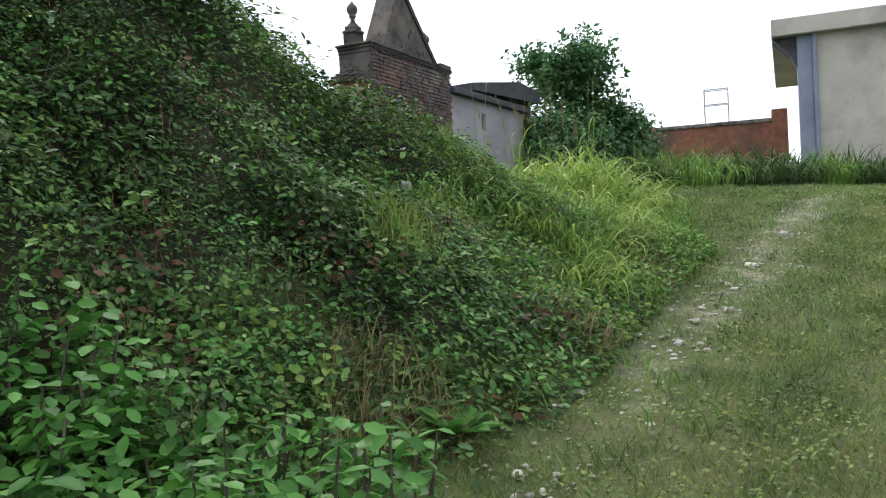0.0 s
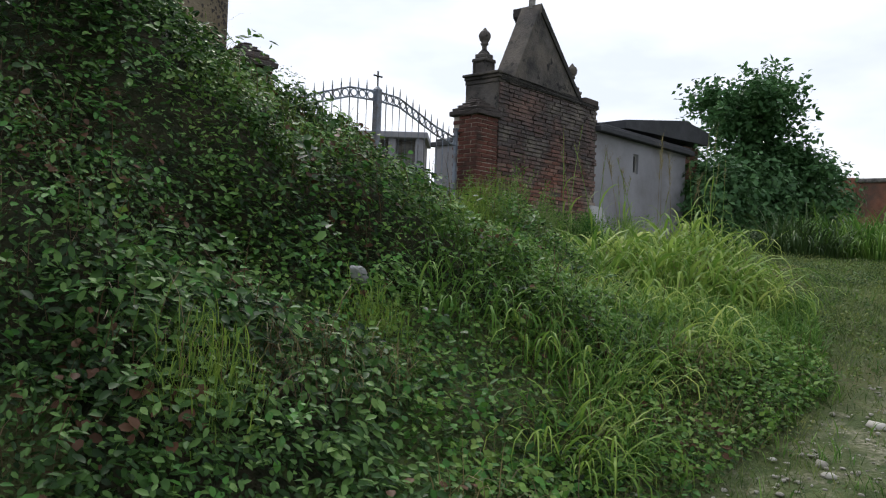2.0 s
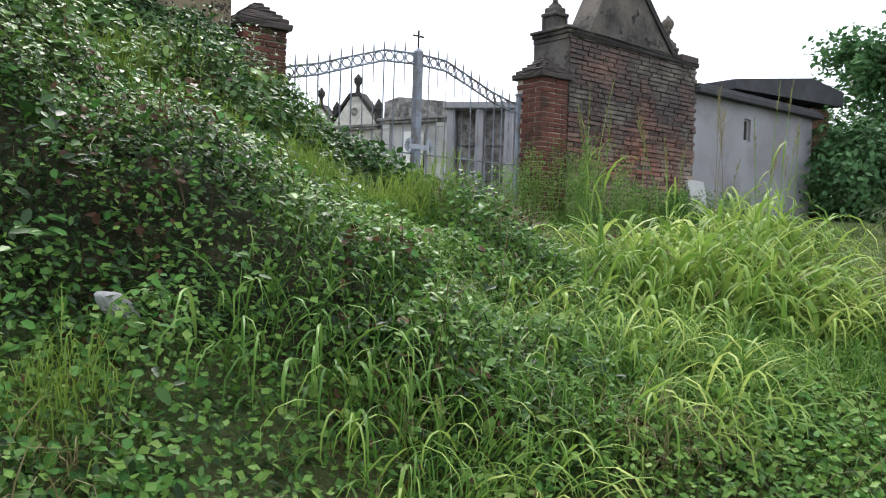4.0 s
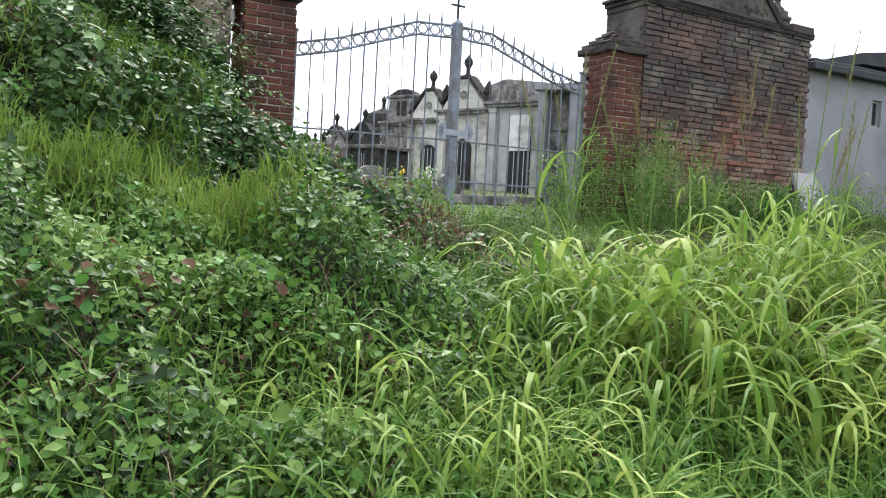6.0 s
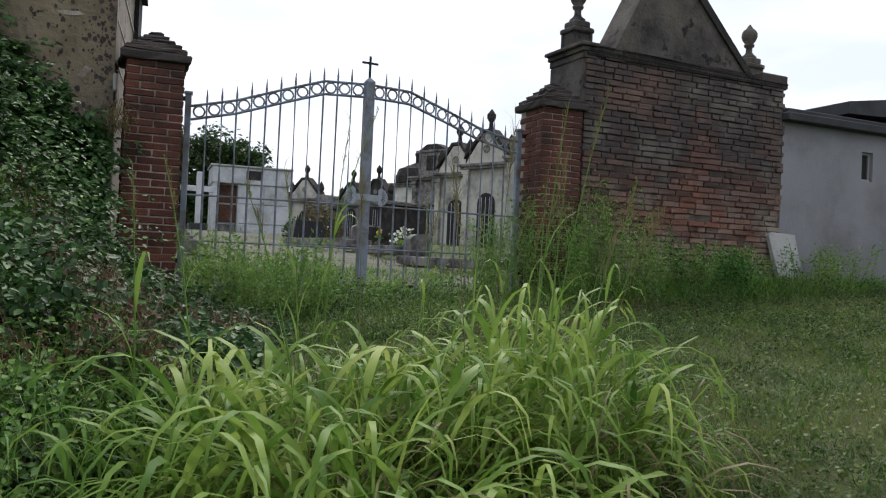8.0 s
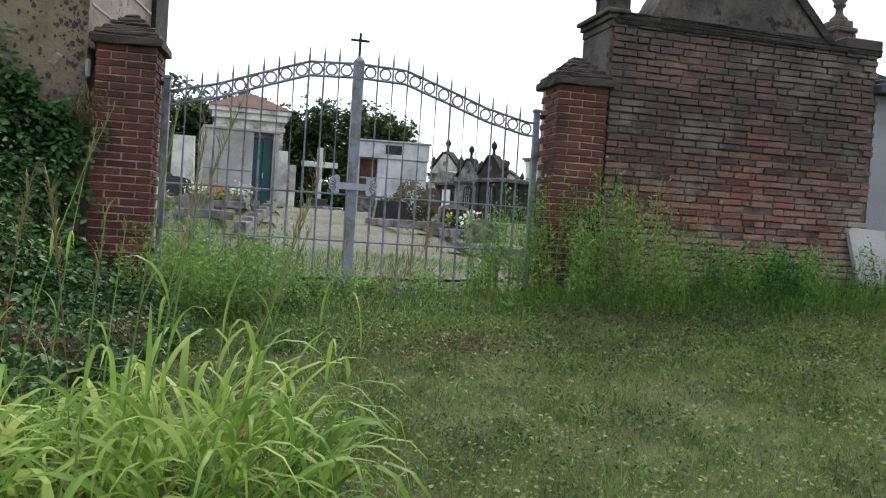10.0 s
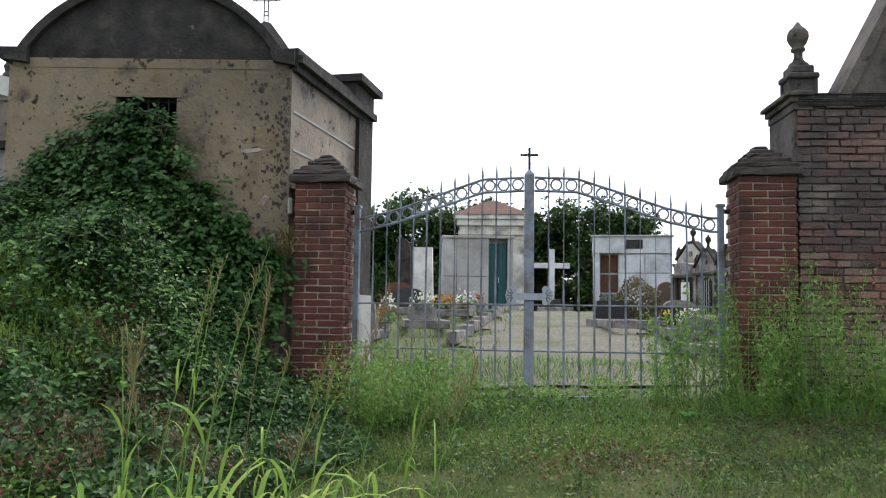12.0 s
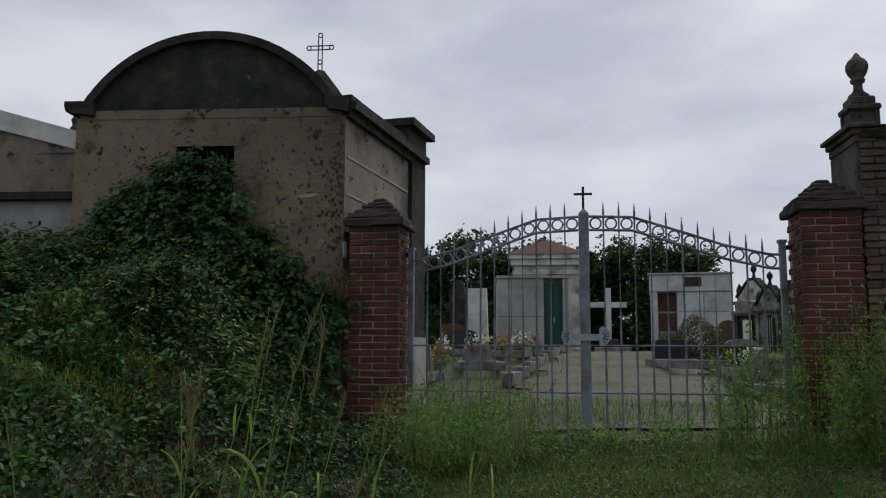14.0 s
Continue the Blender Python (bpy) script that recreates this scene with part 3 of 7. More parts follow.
def gate_post():
    p = thing("gate_centre_post", (MID[0], MID[1], 1.95), 0, "grey-blue square gate post with an iron cross on top", "gate post")
    bm = bmesh.new()
    box(bm, -0.045, 0.045, -0.05, 0.04, 0, 2.2, bevel=0.004)
    tip = lathe([(0.063, 2.2), (0.03, 2.23), (0.012, 2.245)], 4, bm=None)
    part("post", bm, M_GATE, p)
    bmesh.ops.rotate(tip, verts=tip.verts[:], cent=(0, 0, 0), matrix=Matrix.Rotation(radians(45), 3, "Z"))
    part("post_cap", tip, M_GATE, p)
    part("cross", boxes((-0.011, 0.011, -0.008, 0.008, 2.24, 2.455), (-0.085, 0.085, -0.006, 0.006, 2.375, 2.397), bevel=0.003), M_DARKOPEN, p, "dark iron cross")
    part("plaque_bar", boxes((-0.14, 0.14, -0.072, -0.062, 1.03, 1.09)), M_PLAQUE, p)
    for s in (1, -1):
        fan = [(s * (0.13 + (0.085 + 0.008 * (k % 2)) * math.cos(a)), 1.07 + (0.085 + 0.008 * (k % 2)) * math.sin(a)) for k, a in enumerate(np.linspace(-1.5, 1.5, 15))]
        part("plaque", slab_xz([(s * 0.12, 1.0)] + fan + [(s * 0.12, 1.14)], -0.075, -0.066), M_PLAQUE, p, "pale enamel plaque shaped like a shell")
    for s in (-1, 1):
        for a in (-60, -30, 0, 30, 60):
            c, d = math.cos(radians(a)), math.sin(radians(a))
            part("plaque_rib", tube([(s * (0.14 + 0.02 * c), -0.078, 1.07 + 0.02 * d), (s * (0.14 + 0.07 * c), -0.078, 1.07 + 0.07 * d)], 0.005, 5), M_GATE, p)


gate_post()


# ---- the arched chapel beside the gate ----
CH = [(4.68, 7.743), (7.46, 7.87), (7.865, 10.4), (4.8, 10.5)]


def arched_chapel():
    c = thing("arched_chapel", (0, 0, 0), 0, "old ochre stucco burial chapel with an arched parapet, overgrown", "chapel")
    z0, zc = 1.9, 5.22
    (ax, ay), (bx, by), (cx, cy), (dx, dy) = CH
    # walls with a window opening through the near one
    ux, uy = (bx - ax) / math.hypot(bx - ax, by - ay), (by - ay) / math.hypot(bx - ax, by - ay)
    W = math.hypot(bx - ax, by - ay)

    def at(u, d):
        return (ax + ux * u - uy * d, ay + uy * u + ux * d)

    w0, w1, wz0, wz1 = 1.06, 1.66, 4.15, 4.92
    for u0, u1, za, zb in ((0, w0, z0, zc), (w1, W, z0, zc), (w0, w1, z0, wz0), (w0, w1, wz1, zc)):
        part("rear_wall", prism([at(u0, 0), at(u1, 0), at(u1, 0.3), at(u0, 0.3)], za, zb), M_STUCCO, c, "stained ochre stucco wall")
    nx, ny = (cx - bx), (cy - by)
    ln = math.hypot(nx, ny)
    sx, sy = nx / ln, ny / ln
    part("side_wall", prism([(bx, by), (cx, cy), (cx - 0.3 * sy, cy + 0.3 * sx), (bx - 0.3 * sy, by + 0.3 * sx)], z0, zc), M_STUCCO_SIDE, c, "stucco side wall with ruled courses")
    part("side_wall", prism([(ax, ay + 0.3), (ax + 0.3, ay + 0.3), (dx + 0.3, dy), (dx, dy)], z0, zc), M_STUCCO, c)
    part("front_wall", prism([(dx + 0.3, dy - 0.3), (cx - 0.3, cy - 0.3), (cx - 0.3, cy), (dx + 0.3, dy)], z0, zc), M_STUCCO, c)
    part("roof_slab", prism([(ax + 0.1, ay + 0.1), (bx - 0.1, by + 0.1), (cx - 0.1, cy), (dx + 0.1, dy)], zc, zc + 0.1), M_DARKSTONE, c)
    part("rear_wall", prism([at(0.03, -0.006), at(W - 0.03, -0.006), at(W - 0.03, 0.2), at(0.03, 0.2)], zc - 0.01, zc + 0.085), M_STUCCO, c)
    # ruled courses of the side wall
    for z in (4.05, 4.42, 4.8):
        q = [(bx + sx * 0.06 + 0.006 * sy, by + sy * 0.06 - 0.006 * sx), (cx - sx * 0.6 + 0.012 * sy, cy - sy * 0.6 - 0.012 * sx), (cx - sx * 0.6, cy - sy * 0.6), (bx + sx * 0.06, by + sy * 0.06)]
        part("string_course", prism(q, z, z + 0.022), M_CONCRETE, c, "pale ruled line in the stucco")
    for d0, d1 in ((0.0, 0.035), ):
        q = [(cx - sx * 0.55 + 0.05 * sy, cy - sy * 0.55 - 0.05 * sx), (cx + 0.05 * sy, cy - 0.05 * sx), (cx, cy), (cx - sx * 0.55, cy - sy * 0.55)]
        part("corner_pilaster", prism(q, z0, zc), M_DARKSTONE, c, "blackened corner pilaster")
        q = [(cx - sx * 0.6 + 0.1 * sy, cy - sy * 0.6 - 0.1 * sx), (cx + 0.1 * sy, cy - 0.1 * sx), (cx, cy), (cx - sx * 0.6, cy - sy * 0.6)]
        part("plinth_band", prism(q, 3.05, 3.13), M_DARKSTONE, c)
        part("plinth", prism(q, z0, 3.05), M_CONCRETE, c, "pale plinth of the corner")
    # cornice along the side
    for grow, za, zb in ((0.05, 5.2, 5.28), (0.11, 5.28, 5.36), (0.06, 5.36, 5.43)):
        q = [(bx + grow * sy, by - grow * sx), (cx + grow * sy, cy - grow * sx), (cx - 0.1 * sy, cy + 0.1 * sx), (bx - 0.1 * sy, by + 0.1 * sx)]
        part("side_cornice", prism(q, za, zb), M_DARKSTONE, c, "blackened moulded cornice")
    q = [(cx - sx * 0.75 + 0.06 * sy, cy - sy * 0.75 - 0.06 * sx), (cx + 0.06 * sy, cy - 0.06 * sx), (cx - 0.25 * sy, cy + 0.25 * sx), (cx - sx * 0.75 - 0.25 * sy, cy - sy * 0.75 + 0.25 * sx)]
    part("corner_block", prism(q, 5.43, 5.60), M_DARKSTONE, c)
    q = [(cx - sx * 0.8 + 0.15 * sy, cy - sy * 0.8 - 0.15 * sx), (cx + sx * 0.1 + 0.15 * sy, cy + sy * 0.1 - 0.15 * sx), (cx - 0.3 * sy, cy + 0.3 * sx), (cx - sx * 0.8 - 0.3 * sy, cy - sy * 0.8 + 0.3 * sx)]
    part("corner_cap", prism(q, 5.60, 5.69), M_DARKSTONE, c)

    # arched parapet: a segment over the near wall with a moulded rim
    def push(outline, d0, d1):
        b = bmesh.new()
        a = [b.verts.new((*at(u, d0), z)) for u, z in outline]
        e = [b.verts.new((*at(u, d1), z)) for u, z in outline]
        b.faces.new(a)
        b.faces.new(list(reversed(e)))
        for i in range(len(outline)):
            j = (i + 1) % len(outline)
            b.faces.new((a[j], a[i], e[i], e[j]))
        bmesh.ops.recalc_face_normals(b, faces=b.faces[:])
        return b

    half, rise = W / 2 - 0.14, 0.72
    R = (half * half + rise * rise) / (2 * rise)
    arc = [(W / 2 + R * math.sin(t), zc + 0.08 + rise - R + R * math.cos(t)) for t in np.linspace(-math.asin(half / R), math.asin(half / R), 28)]
    part("arched_gable", push([(0.02, zc)] + arc + [(W - 0.02, zc)], 0.0, 0.28), M_DARKSTONE, c, "soot-black arched parapet")
    outer = [(W / 2 + (R + 0.085) * math.sin(t), zc + 0.08 + rise - R + (R + 0.085) * math.cos(t)) for t in np.linspace(-math.asin(half / R), math.asin(half / R), 28)]
    part("arch_moulding", push(arc + list(reversed(outer)), -0.07, 0.32), M_DARKSTONE, c)
    for s in (0, 1):
        u0, u1 = ((-0.1, 0.2) if s == 0 else (W - 0.2, W + 0.03))
        part("cornice_end", push([(u0, zc + 0.12), (u0 + 0.02, zc + 0.06), (u1, zc + 0.02), (u1, zc + 0.17), (u0, zc + 0.17)], -0.08, 0.3), M_DARKSTONE, c)
    part("acroterion", boxes((ax + 0.12, ax + 0.2, ay + 0.5, ay + 0.7, zc, zc + 0.3), (ax + 0.24, ax + 0.3, ay + 0.5, ay + 0.7, zc, zc + 0.38), bevel=0.01), M_DARKSTONE, c)
    # pits where the stucco has flaked, thickest by the corner
    pits = bmesh.new()
    for k in range(620):
        u = W - 0.012 - (random.expovariate(1 / 0.13) if k < 400 else random.uniform(0, W))
        z = random.uniform(2.4, 5.15) if k < 400 else random.uniform(3.6, 5.2)
        rr = random.choice((0.006, 0.009, 0.012, 0.02)) * random.uniform(0.7, 1.4)
        if u < 0.03 + rr or u > W - rr or (w0 - 0.05 < u < w1 + 0.05 and wz0 - 0.05 < z < wz1 + 0.08):
            continue
        a0 = random.uniform(0, 6.28)
        ring = [(u + rr * random.uniform(0.5, 1.1) * math.cos(a0 + a * 1.047), z + rr * random.uniform(0.6, 1.5) * math.sin(a0 + a * 1.047)) for a in range(6)]
        pits.faces.new([pits.verts.new((*at(pu, -0.005), pz)) for pu, pz in ring])
    part("flaked_stucco", pits, M_CAPBRICK, c, "dark pits where the stucco flaked")["kind"] = "stuff"
    for u0, u1, z0s, z1s in ((2.3, 2.52, 4.38, 4.43), (2.48, 2.6, 3.86, 3.97)):
        part("pale_scar", push([(u0, z0s + 0.02), (u0 + 0.05, z0s), (u1 - 0.06, z0s + 0.012), (u1, z1s - 0.02), (u1 - 0.05, z1s), (u0 + 0.06, z1s - 0.01)], -0.006, 0.02), M_MORTAR, c, "pale scar in the stucco")
    # window
    fr = bmesh.new()
    for u0, u1, za, zb in ((w0 - 0.02, w0 + 0.04, wz0, wz1), (w1 - 0.04, w1 + 0.02, wz0, wz1), (w0, w1, wz1 - 0.03, wz1 + 0.03)):
        prism([at(u0, 0.1), at(u1, 0.1), at(u1, 0.16), at(u0, 0.16)], za, zb, fr)
    win = part("window", fr, M_DARKOPEN, c, "small dark window with an iron grille")
    for u in np.linspace(w0 + 0.1, w1 - 0.1, 5):
        part("grille_bar", tube([(*at(u, 0.06), wz0), (*at(u, 0.06), wz1)], 0.009, 5), M_DARKOPEN, win)
    for z in (wz0 + 0.25, wz0 + 0.5):
        part("grille_bar", tube([(*at(w0, 0.055), z), (*at(w1, 0.055), z)], 0.008, 5), M_DARKOPEN, win)
    b = bmesh.new()
    prism([at(w0 - 0.04, -0.01), at(w1 + 0.05, -0.01), at(w1 + 0.05, 0.05), at(w0 - 0.04, 0.05)], wz1, wz1 + 0.06, b)
    part("lintel", b, M_STUCCO, c)
    # low parapet along the side, with a fretted cross at its near end
    q = [(bx + 0.02 * sy, by + 0.28), (cx - sx * 0.75 + 0.02 * sy, cy - sy * 0.75 - 0.02 * sx), (cx - sx * 0.75 - 0.2 * sy, cy - sy * 0.75 + 0.2 * sx), (bx - 0.5 * sy, by + 0.28)]
    part("side_parapet", prism(q, 5.43, 5.49), M_DARKSTONE, c, "blackened parapet")
    px, py = 7.17, 8.25
    part("cross_foot", lathe([(0.34, 5.45), (0.2, 5.66), (0.05, 5.86)], 4, (px - 0.12, py + 0.1, 0)), M_DARKSTONE, c)
    cz = 5.84
    cb = bmesh.new()
    kx = px - 0.12
    for s in (-0.022, 0.022):
        tube([(kx + s, py + 0.1, cz), (kx + s, py + 0.1, cz + 0.4)], 0.007, 5, cb)
        tube([(kx - 0.11, py + 0.1, cz + 0.28 + s), (kx + 0.11, py + 0.1, cz + 0.28 + s)], 0.007, 5, cb)
    for q in ((kx, cz + 0.42), (kx - 0.125, cz + 0.28), (kx + 0.125, cz + 0.28), (kx, cz + 0.28), (kx, cz + 0.12)):
        tube([(q[0] + 0.024 * math.cos(a), py + 0.1, q[1] + 0.024 * math.sin(a)) for a in np.linspace(0, 2 * math.pi, 10, endpoint=False)], 0.007, 5, cb, closed=True)
    part("fretted_cross", cb, M_GREYSTONE, c, "pale cast-iron cross with trefoil ends")
    part("torn_patch", boxes((7.44, 7.49, 7.86, 7.98, 3.78, 3.95), bevel=0.02), M_CONCRETE, c)


arched_chapel()


def neighbour_chapel():
    c = thing("low_chapel", (0, 0, 0), 0, "low stuccoed chapel with a pale sheet-metal parapet", "chapel")
    part("wall", prism([(0.2, 8.3), (4.5, 8.45), (4.6, 11.2), (0.2, 11.2)], 1.9, 5.05), M_STUCCO_SIDE, c)
    part("ledge", prism([(0.2, 8.1), (4.5, 8.25), (4.5, 8.45), (0.2, 8.3)], 4.5, 4.58), M_DARKSTONE, c, "dark ledge")
    part("lower_wall", prism([(0.2, 8.2), (4.5, 8.35), (4.5, 8.45), (0.2, 8.3)], 1.9, 4.5), M_CONCRETE, c)
    b = bmesh.new()
    x0, x1, za, zb = 0.2, 4.55, 6.45, 5.22
    v = [b.verts.new(p) for p in ((x0, 8.25, za - 0.3), (x1, 8.42, zb - 0.2), (x1, 8.42, zb), (x0, 8.25, za), (x0, 8.4, za - 0.3), (x1, 8.57, zb - 0.2), (x1, 8.57, zb), (x0, 8.4, za))]
    for f in ((0, 1, 2, 3), (7, 6, 5, 4), (3, 2, 6, 7), (0, 4, 5, 1), (1, 5, 6, 2), (0, 3, 7, 4)):
        b.faces.new([v[i] for i in f])
    part("parapet", b, M_WHITE_PLASTER, c, "pale parapet coping")
    part("gable_infill", slab_xz([(0.2, 5.05), (4.45, 5.05), (0.2, 6.2)], 8.42, 8.7), M_STUCCO_SIDE, c)
    part("finial", lathe([(0.05, 5.2), (0.055, 5.42), (0.03, 5.46), (0.05, 5.52), (0.01, 5.58)], 8, (4.05, 8.75, 0)), M_DARKSTONE, c)


neighbour_chapel()


# ---- the brick chapel on the other side of the gate ----
def wall_brick_mat():
    m = material("old_wall_brick", [(0.058, 0.038, 0.034), (0.132, 0.064, 0.05), (0.235, 0.104, 0.076), (0.25, 0.18, 0.15)], scale=5.0, obrand=0.75, bump=0.8, bump_scale=45, rough=0.95, specks=[((0.24, 0.20, 0.17), 6.5, 0.62, 0.72), ((0.03, 0.025, 0.023), 4.0, 0.56, 0.66)])
    n, l = m.node_tree.nodes, m.node_tree.links
    bsdf = n["Principled BSDF"]
    col = bsdf.inputs["Base Color"].links[0].from_socket
    geo = n.new("ShaderNodeNewGeometry")
    sep = n.new("ShaderNodeSeparateXYZ")
    l.new(geo.outputs["Position"], sep.inputs["Vector"])
    ns = n.new("ShaderNodeTexNoise")
    ns.inputs["Scale"].default_value = 1.5
    ns.inputs["Detail"].default_value = 8.0
    l.new(geo.outputs["Position"], ns.inputs["Vector"])

    def layer(col, lo, hi, colour, weight):
        """Soot above, salt bloom below: stains with ragged edges."""
        mr = n.new("ShaderNodeMapRange")
        mr.inputs["From Min"].default_value = lo
        mr.inputs["From Max"].default_value = hi
        l.new(sep.outputs["Z"], mr.inputs["Value"])
        ad = n.new("ShaderNodeMath")
        ad.operation = "MULTIPLY_ADD"
        l.new(ns.outputs["Fac"], ad.inputs[0])
        ad.inputs[1].default_value = 3.6
        ad.inputs[2].default_value = -1.85
        sm = n.new("ShaderNodeMath")
        sm.operation = "ADD"
        l.new(mr.outputs["Result"], sm.inputs[0])
        l.new(ad.outputs["Value"], sm.inputs[1])
        ml = n.new("ShaderNodeMath")
        ml.operation = "MULTIPLY"
        ml.use_clamp = True
        l.new(sm.outputs["Value"], ml.inputs[0])
        ml.inputs[1].default_value = weight
        mx = n.new("ShaderNodeMix")
        mx.data_type = "RGBA"
        mx.inputs["B"].default_value = (*colour, 1)
        l.new(ml.outputs["Value"], mx.inputs["Factor"])
        l.new(col, mx.inputs["A"])
        return mx.outputs["Result"]

    col = layer(col, 3.0, 3.8, (0.066, 0.058, 0.059), 0.92)
    col = layer(col, 3.1, 2.4, (0.36, 0.31, 0.25), 0.85)
    # pale lichen and lime flecks over soot and brick
    nf = n.new("ShaderNodeTexNoise")
    nf.inputs["Scale"].default_value = 13.0
    nf.inputs["Detail"].default_value = 8.0
    nf.inputs["Roughness"].default_value = 0.7
    l.new(geo.outputs["Position"], nf.inputs["Vector"])
    fl = n.new("ShaderNodeMapRange")
    fl.inputs["From Min"].default_value = 0.58
    fl.inputs["From Max"].default_value = 0.70
    fl.inputs["To Max"].default_value = 0.55
    l.new(nf.outputs["Fac"], fl.inputs["Value"])
    mf = n.new("ShaderNodeMix")
    mf.data_type = "RGBA"
    mf.inputs["B"].default_value = (0.24, 0.20, 0.175, 1)
    l.new(fl.outputs["Result"], mf.inputs["Factor"])
    l.new(col, mf.inputs["A"])
    l.new(mf.outputs["Result"], bsdf.inputs["Base Color"])
    return m


M_WALLBRICK = wall_brick_mat()
WB = [brick_mesh("brick", lx, 0.12, 0.052, M_WALLBRICK, worn=0.0045) for lx in (0.235, 0.18, 0.11)]
BW_LEN, BW_Z0, BW_Z1 = 2.98, 1.95, 4.72


def brick_chapel():
    c = thing("brick_chapel", (12.105, 7.30, 0), -1.0, "blackened brick rear of a burial chapel with a steep gable", "chapel")
    L, z0, z1 = BW_LEN, BW_Z0, BW_Z1
    wall = part("rear_wall", boxes((0.02, L - 0.02, 0.05, 0.7, z0, z1 + 0.05)), M_MORTAR_OLD, c, "dark eroded brick wall")
    # blackened crowning course, broken at its ends
    for x0, x1, za, zb, d in ((0.0, L, z1, z1 + 0.06, 0.0), (0.05, 2.4, z1 + 0.06, z1 + 0.12, 0.03)):
        b = box(bmesh.new(), x0, x1, d, 0.5, za, zb, bevel=0.01)
        bmesh.ops.subdivide_edges(b, edges=b.edges[:], cuts=2)
        for v in b.verts:
            v.co += Vector([random.uniform(-0.012, 0.012) for _ in range(3)])
        part("top_course", b, M_DARKSTONE, c)
    # projecting cornice at the gate side
    part("cornice", boxes((-0.1, 0.14, -0.03, 0.72, z1 + 0.08, z1 + 0.12), (-0.06, 0.14, 0.0, 0.71, z1 + 0.03, z1 + 0.08), (-0.03, 0.14, 0.02, 0.71, z1 - 0.04, z1 + 0.03), bevel=0.008), M_GABLE, c, "blackened stone cornice end")
    part("corner_pier", boxes((-0.02, 0.05, 0.045, 0.705, 4.12, z1 - 0.04), (-0.07, 0.05, 0.06, 0.705, 4.02, 4.12), bevel=0.01), M_GABLE, c, "sooty stone pier at the corner")
    # gable with coping stones
    gx0, gx1, ax, az = 0.42, 2.0, 1.08, 6.13
    zb = z1 + 0.12
    part("gable", slab_xz([(gx0, zb - 0.1), (gx1 + 0.42, zb - 0.1), (ax, az)], 0.06, 0.42), M_GABLE, c, "soot-grey rendered steep gable")
    part("gable_coping", slab_xz([(gx0 - 0.07, zb - 0.06), (gx0 + 0.02, zb - 0.1), (ax, az - 0.08), (ax, az + 0.06)], 0.03, 0.44), M_GABLE, c, "weathered coping slab")
    part("gable_coping", slab_xz([(gx1 + 0.47, zb - 0.06), (ax, az + 0.06), (ax, az - 0.08), (gx1 + 0.4, zb - 0.1)], 0.03, 0.62), M_DARKSTONE, c)
    cr = bmesh.new()
    cx = ax + 0.02
    box(cr, cx - 0.045, cx + 0.045, 0.2, 0.29, az - 0.02, az + 0.62, bevel=0.012)
    box(cr, cx - 0.22, cx + 0.22, 0.205, 0.285, az + 0.34, az + 0.43, bevel=0.012)
    for q in ((cx - 0.2, az + 0.385), (cx + 0.2, az + 0.385), (cx, az + 0.6)):
        box(cr, q[0] - 0.065, q[0] + 0.065, 0.19, 0.30, q[1] - 0.065, q[1] + 0.065, bevel=0.025)
    part("stone_cross", cr, M_GREYSTONE, c, "weathered stone cross with splayed ends")
    prof = [(0.1, 0.40), (0.09, 0.44), (0.052, 0.47), (0.04, 0.50), (0.04, 0.55), (0.062, 0.565), (0.066, 0.59), (0.05, 0.60), (0.082, 0.645), (0.098, 0.69), (0.097, 0.735), (0.075, 0.775), (0.052, 0.79), (0.03, 0.82), (0.01, 0.85)]
    for x in (0.2, 2.84):
        zb2 = z1 + 0.08 if x < 1 else z1 + 0.05
        y = 0.52
        ped = part("urn_pedestal", boxes((x - 0.115, x + 0.115, y - 0.115, y + 0.115, zb2 + 0.02, zb2 + 0.3), bevel=0.012), M_GABLE, c, "mossy stone pedestal with sunk panels")
        for g, za, ze in ((0.15, 0.0, 0.04), (0.145, 0.27, 0.33), (0.11, 0.33, 0.41)):
            part("moulding", boxes((x - g, x + g, y - g, y + g, zb2 + za, zb2 + ze), bevel=0.015), M_GABLE, ped)
        for sx in (-1, 1):
            for sy in (-1, 1):
                part("corner_strip", boxes((x + sx * 0.11 - 0.02, x + sx * 0.11 + 0.02, y + sy * 0.11 - 0.02, y + sy * 0.11 + 0.02, zb2 + 0.04, zb2 + 0.27), bevel=0.006), M_GABLE, ped)
        part("urn", lathe(prof, 14, (x, y, zb2)), M_GABLE, ped, "carved stone flame urn", smooth=True)
    part("loose_brick_end", boxes((L - 0.42, L + 0.03, 0.03, 0.4, z1 + 0.0, z1 + 0.17), bevel=0.014), M_CAPBRICK, c)
    return c, wall


CHAPEL, CHAPEL_WALL = brick_chapel()


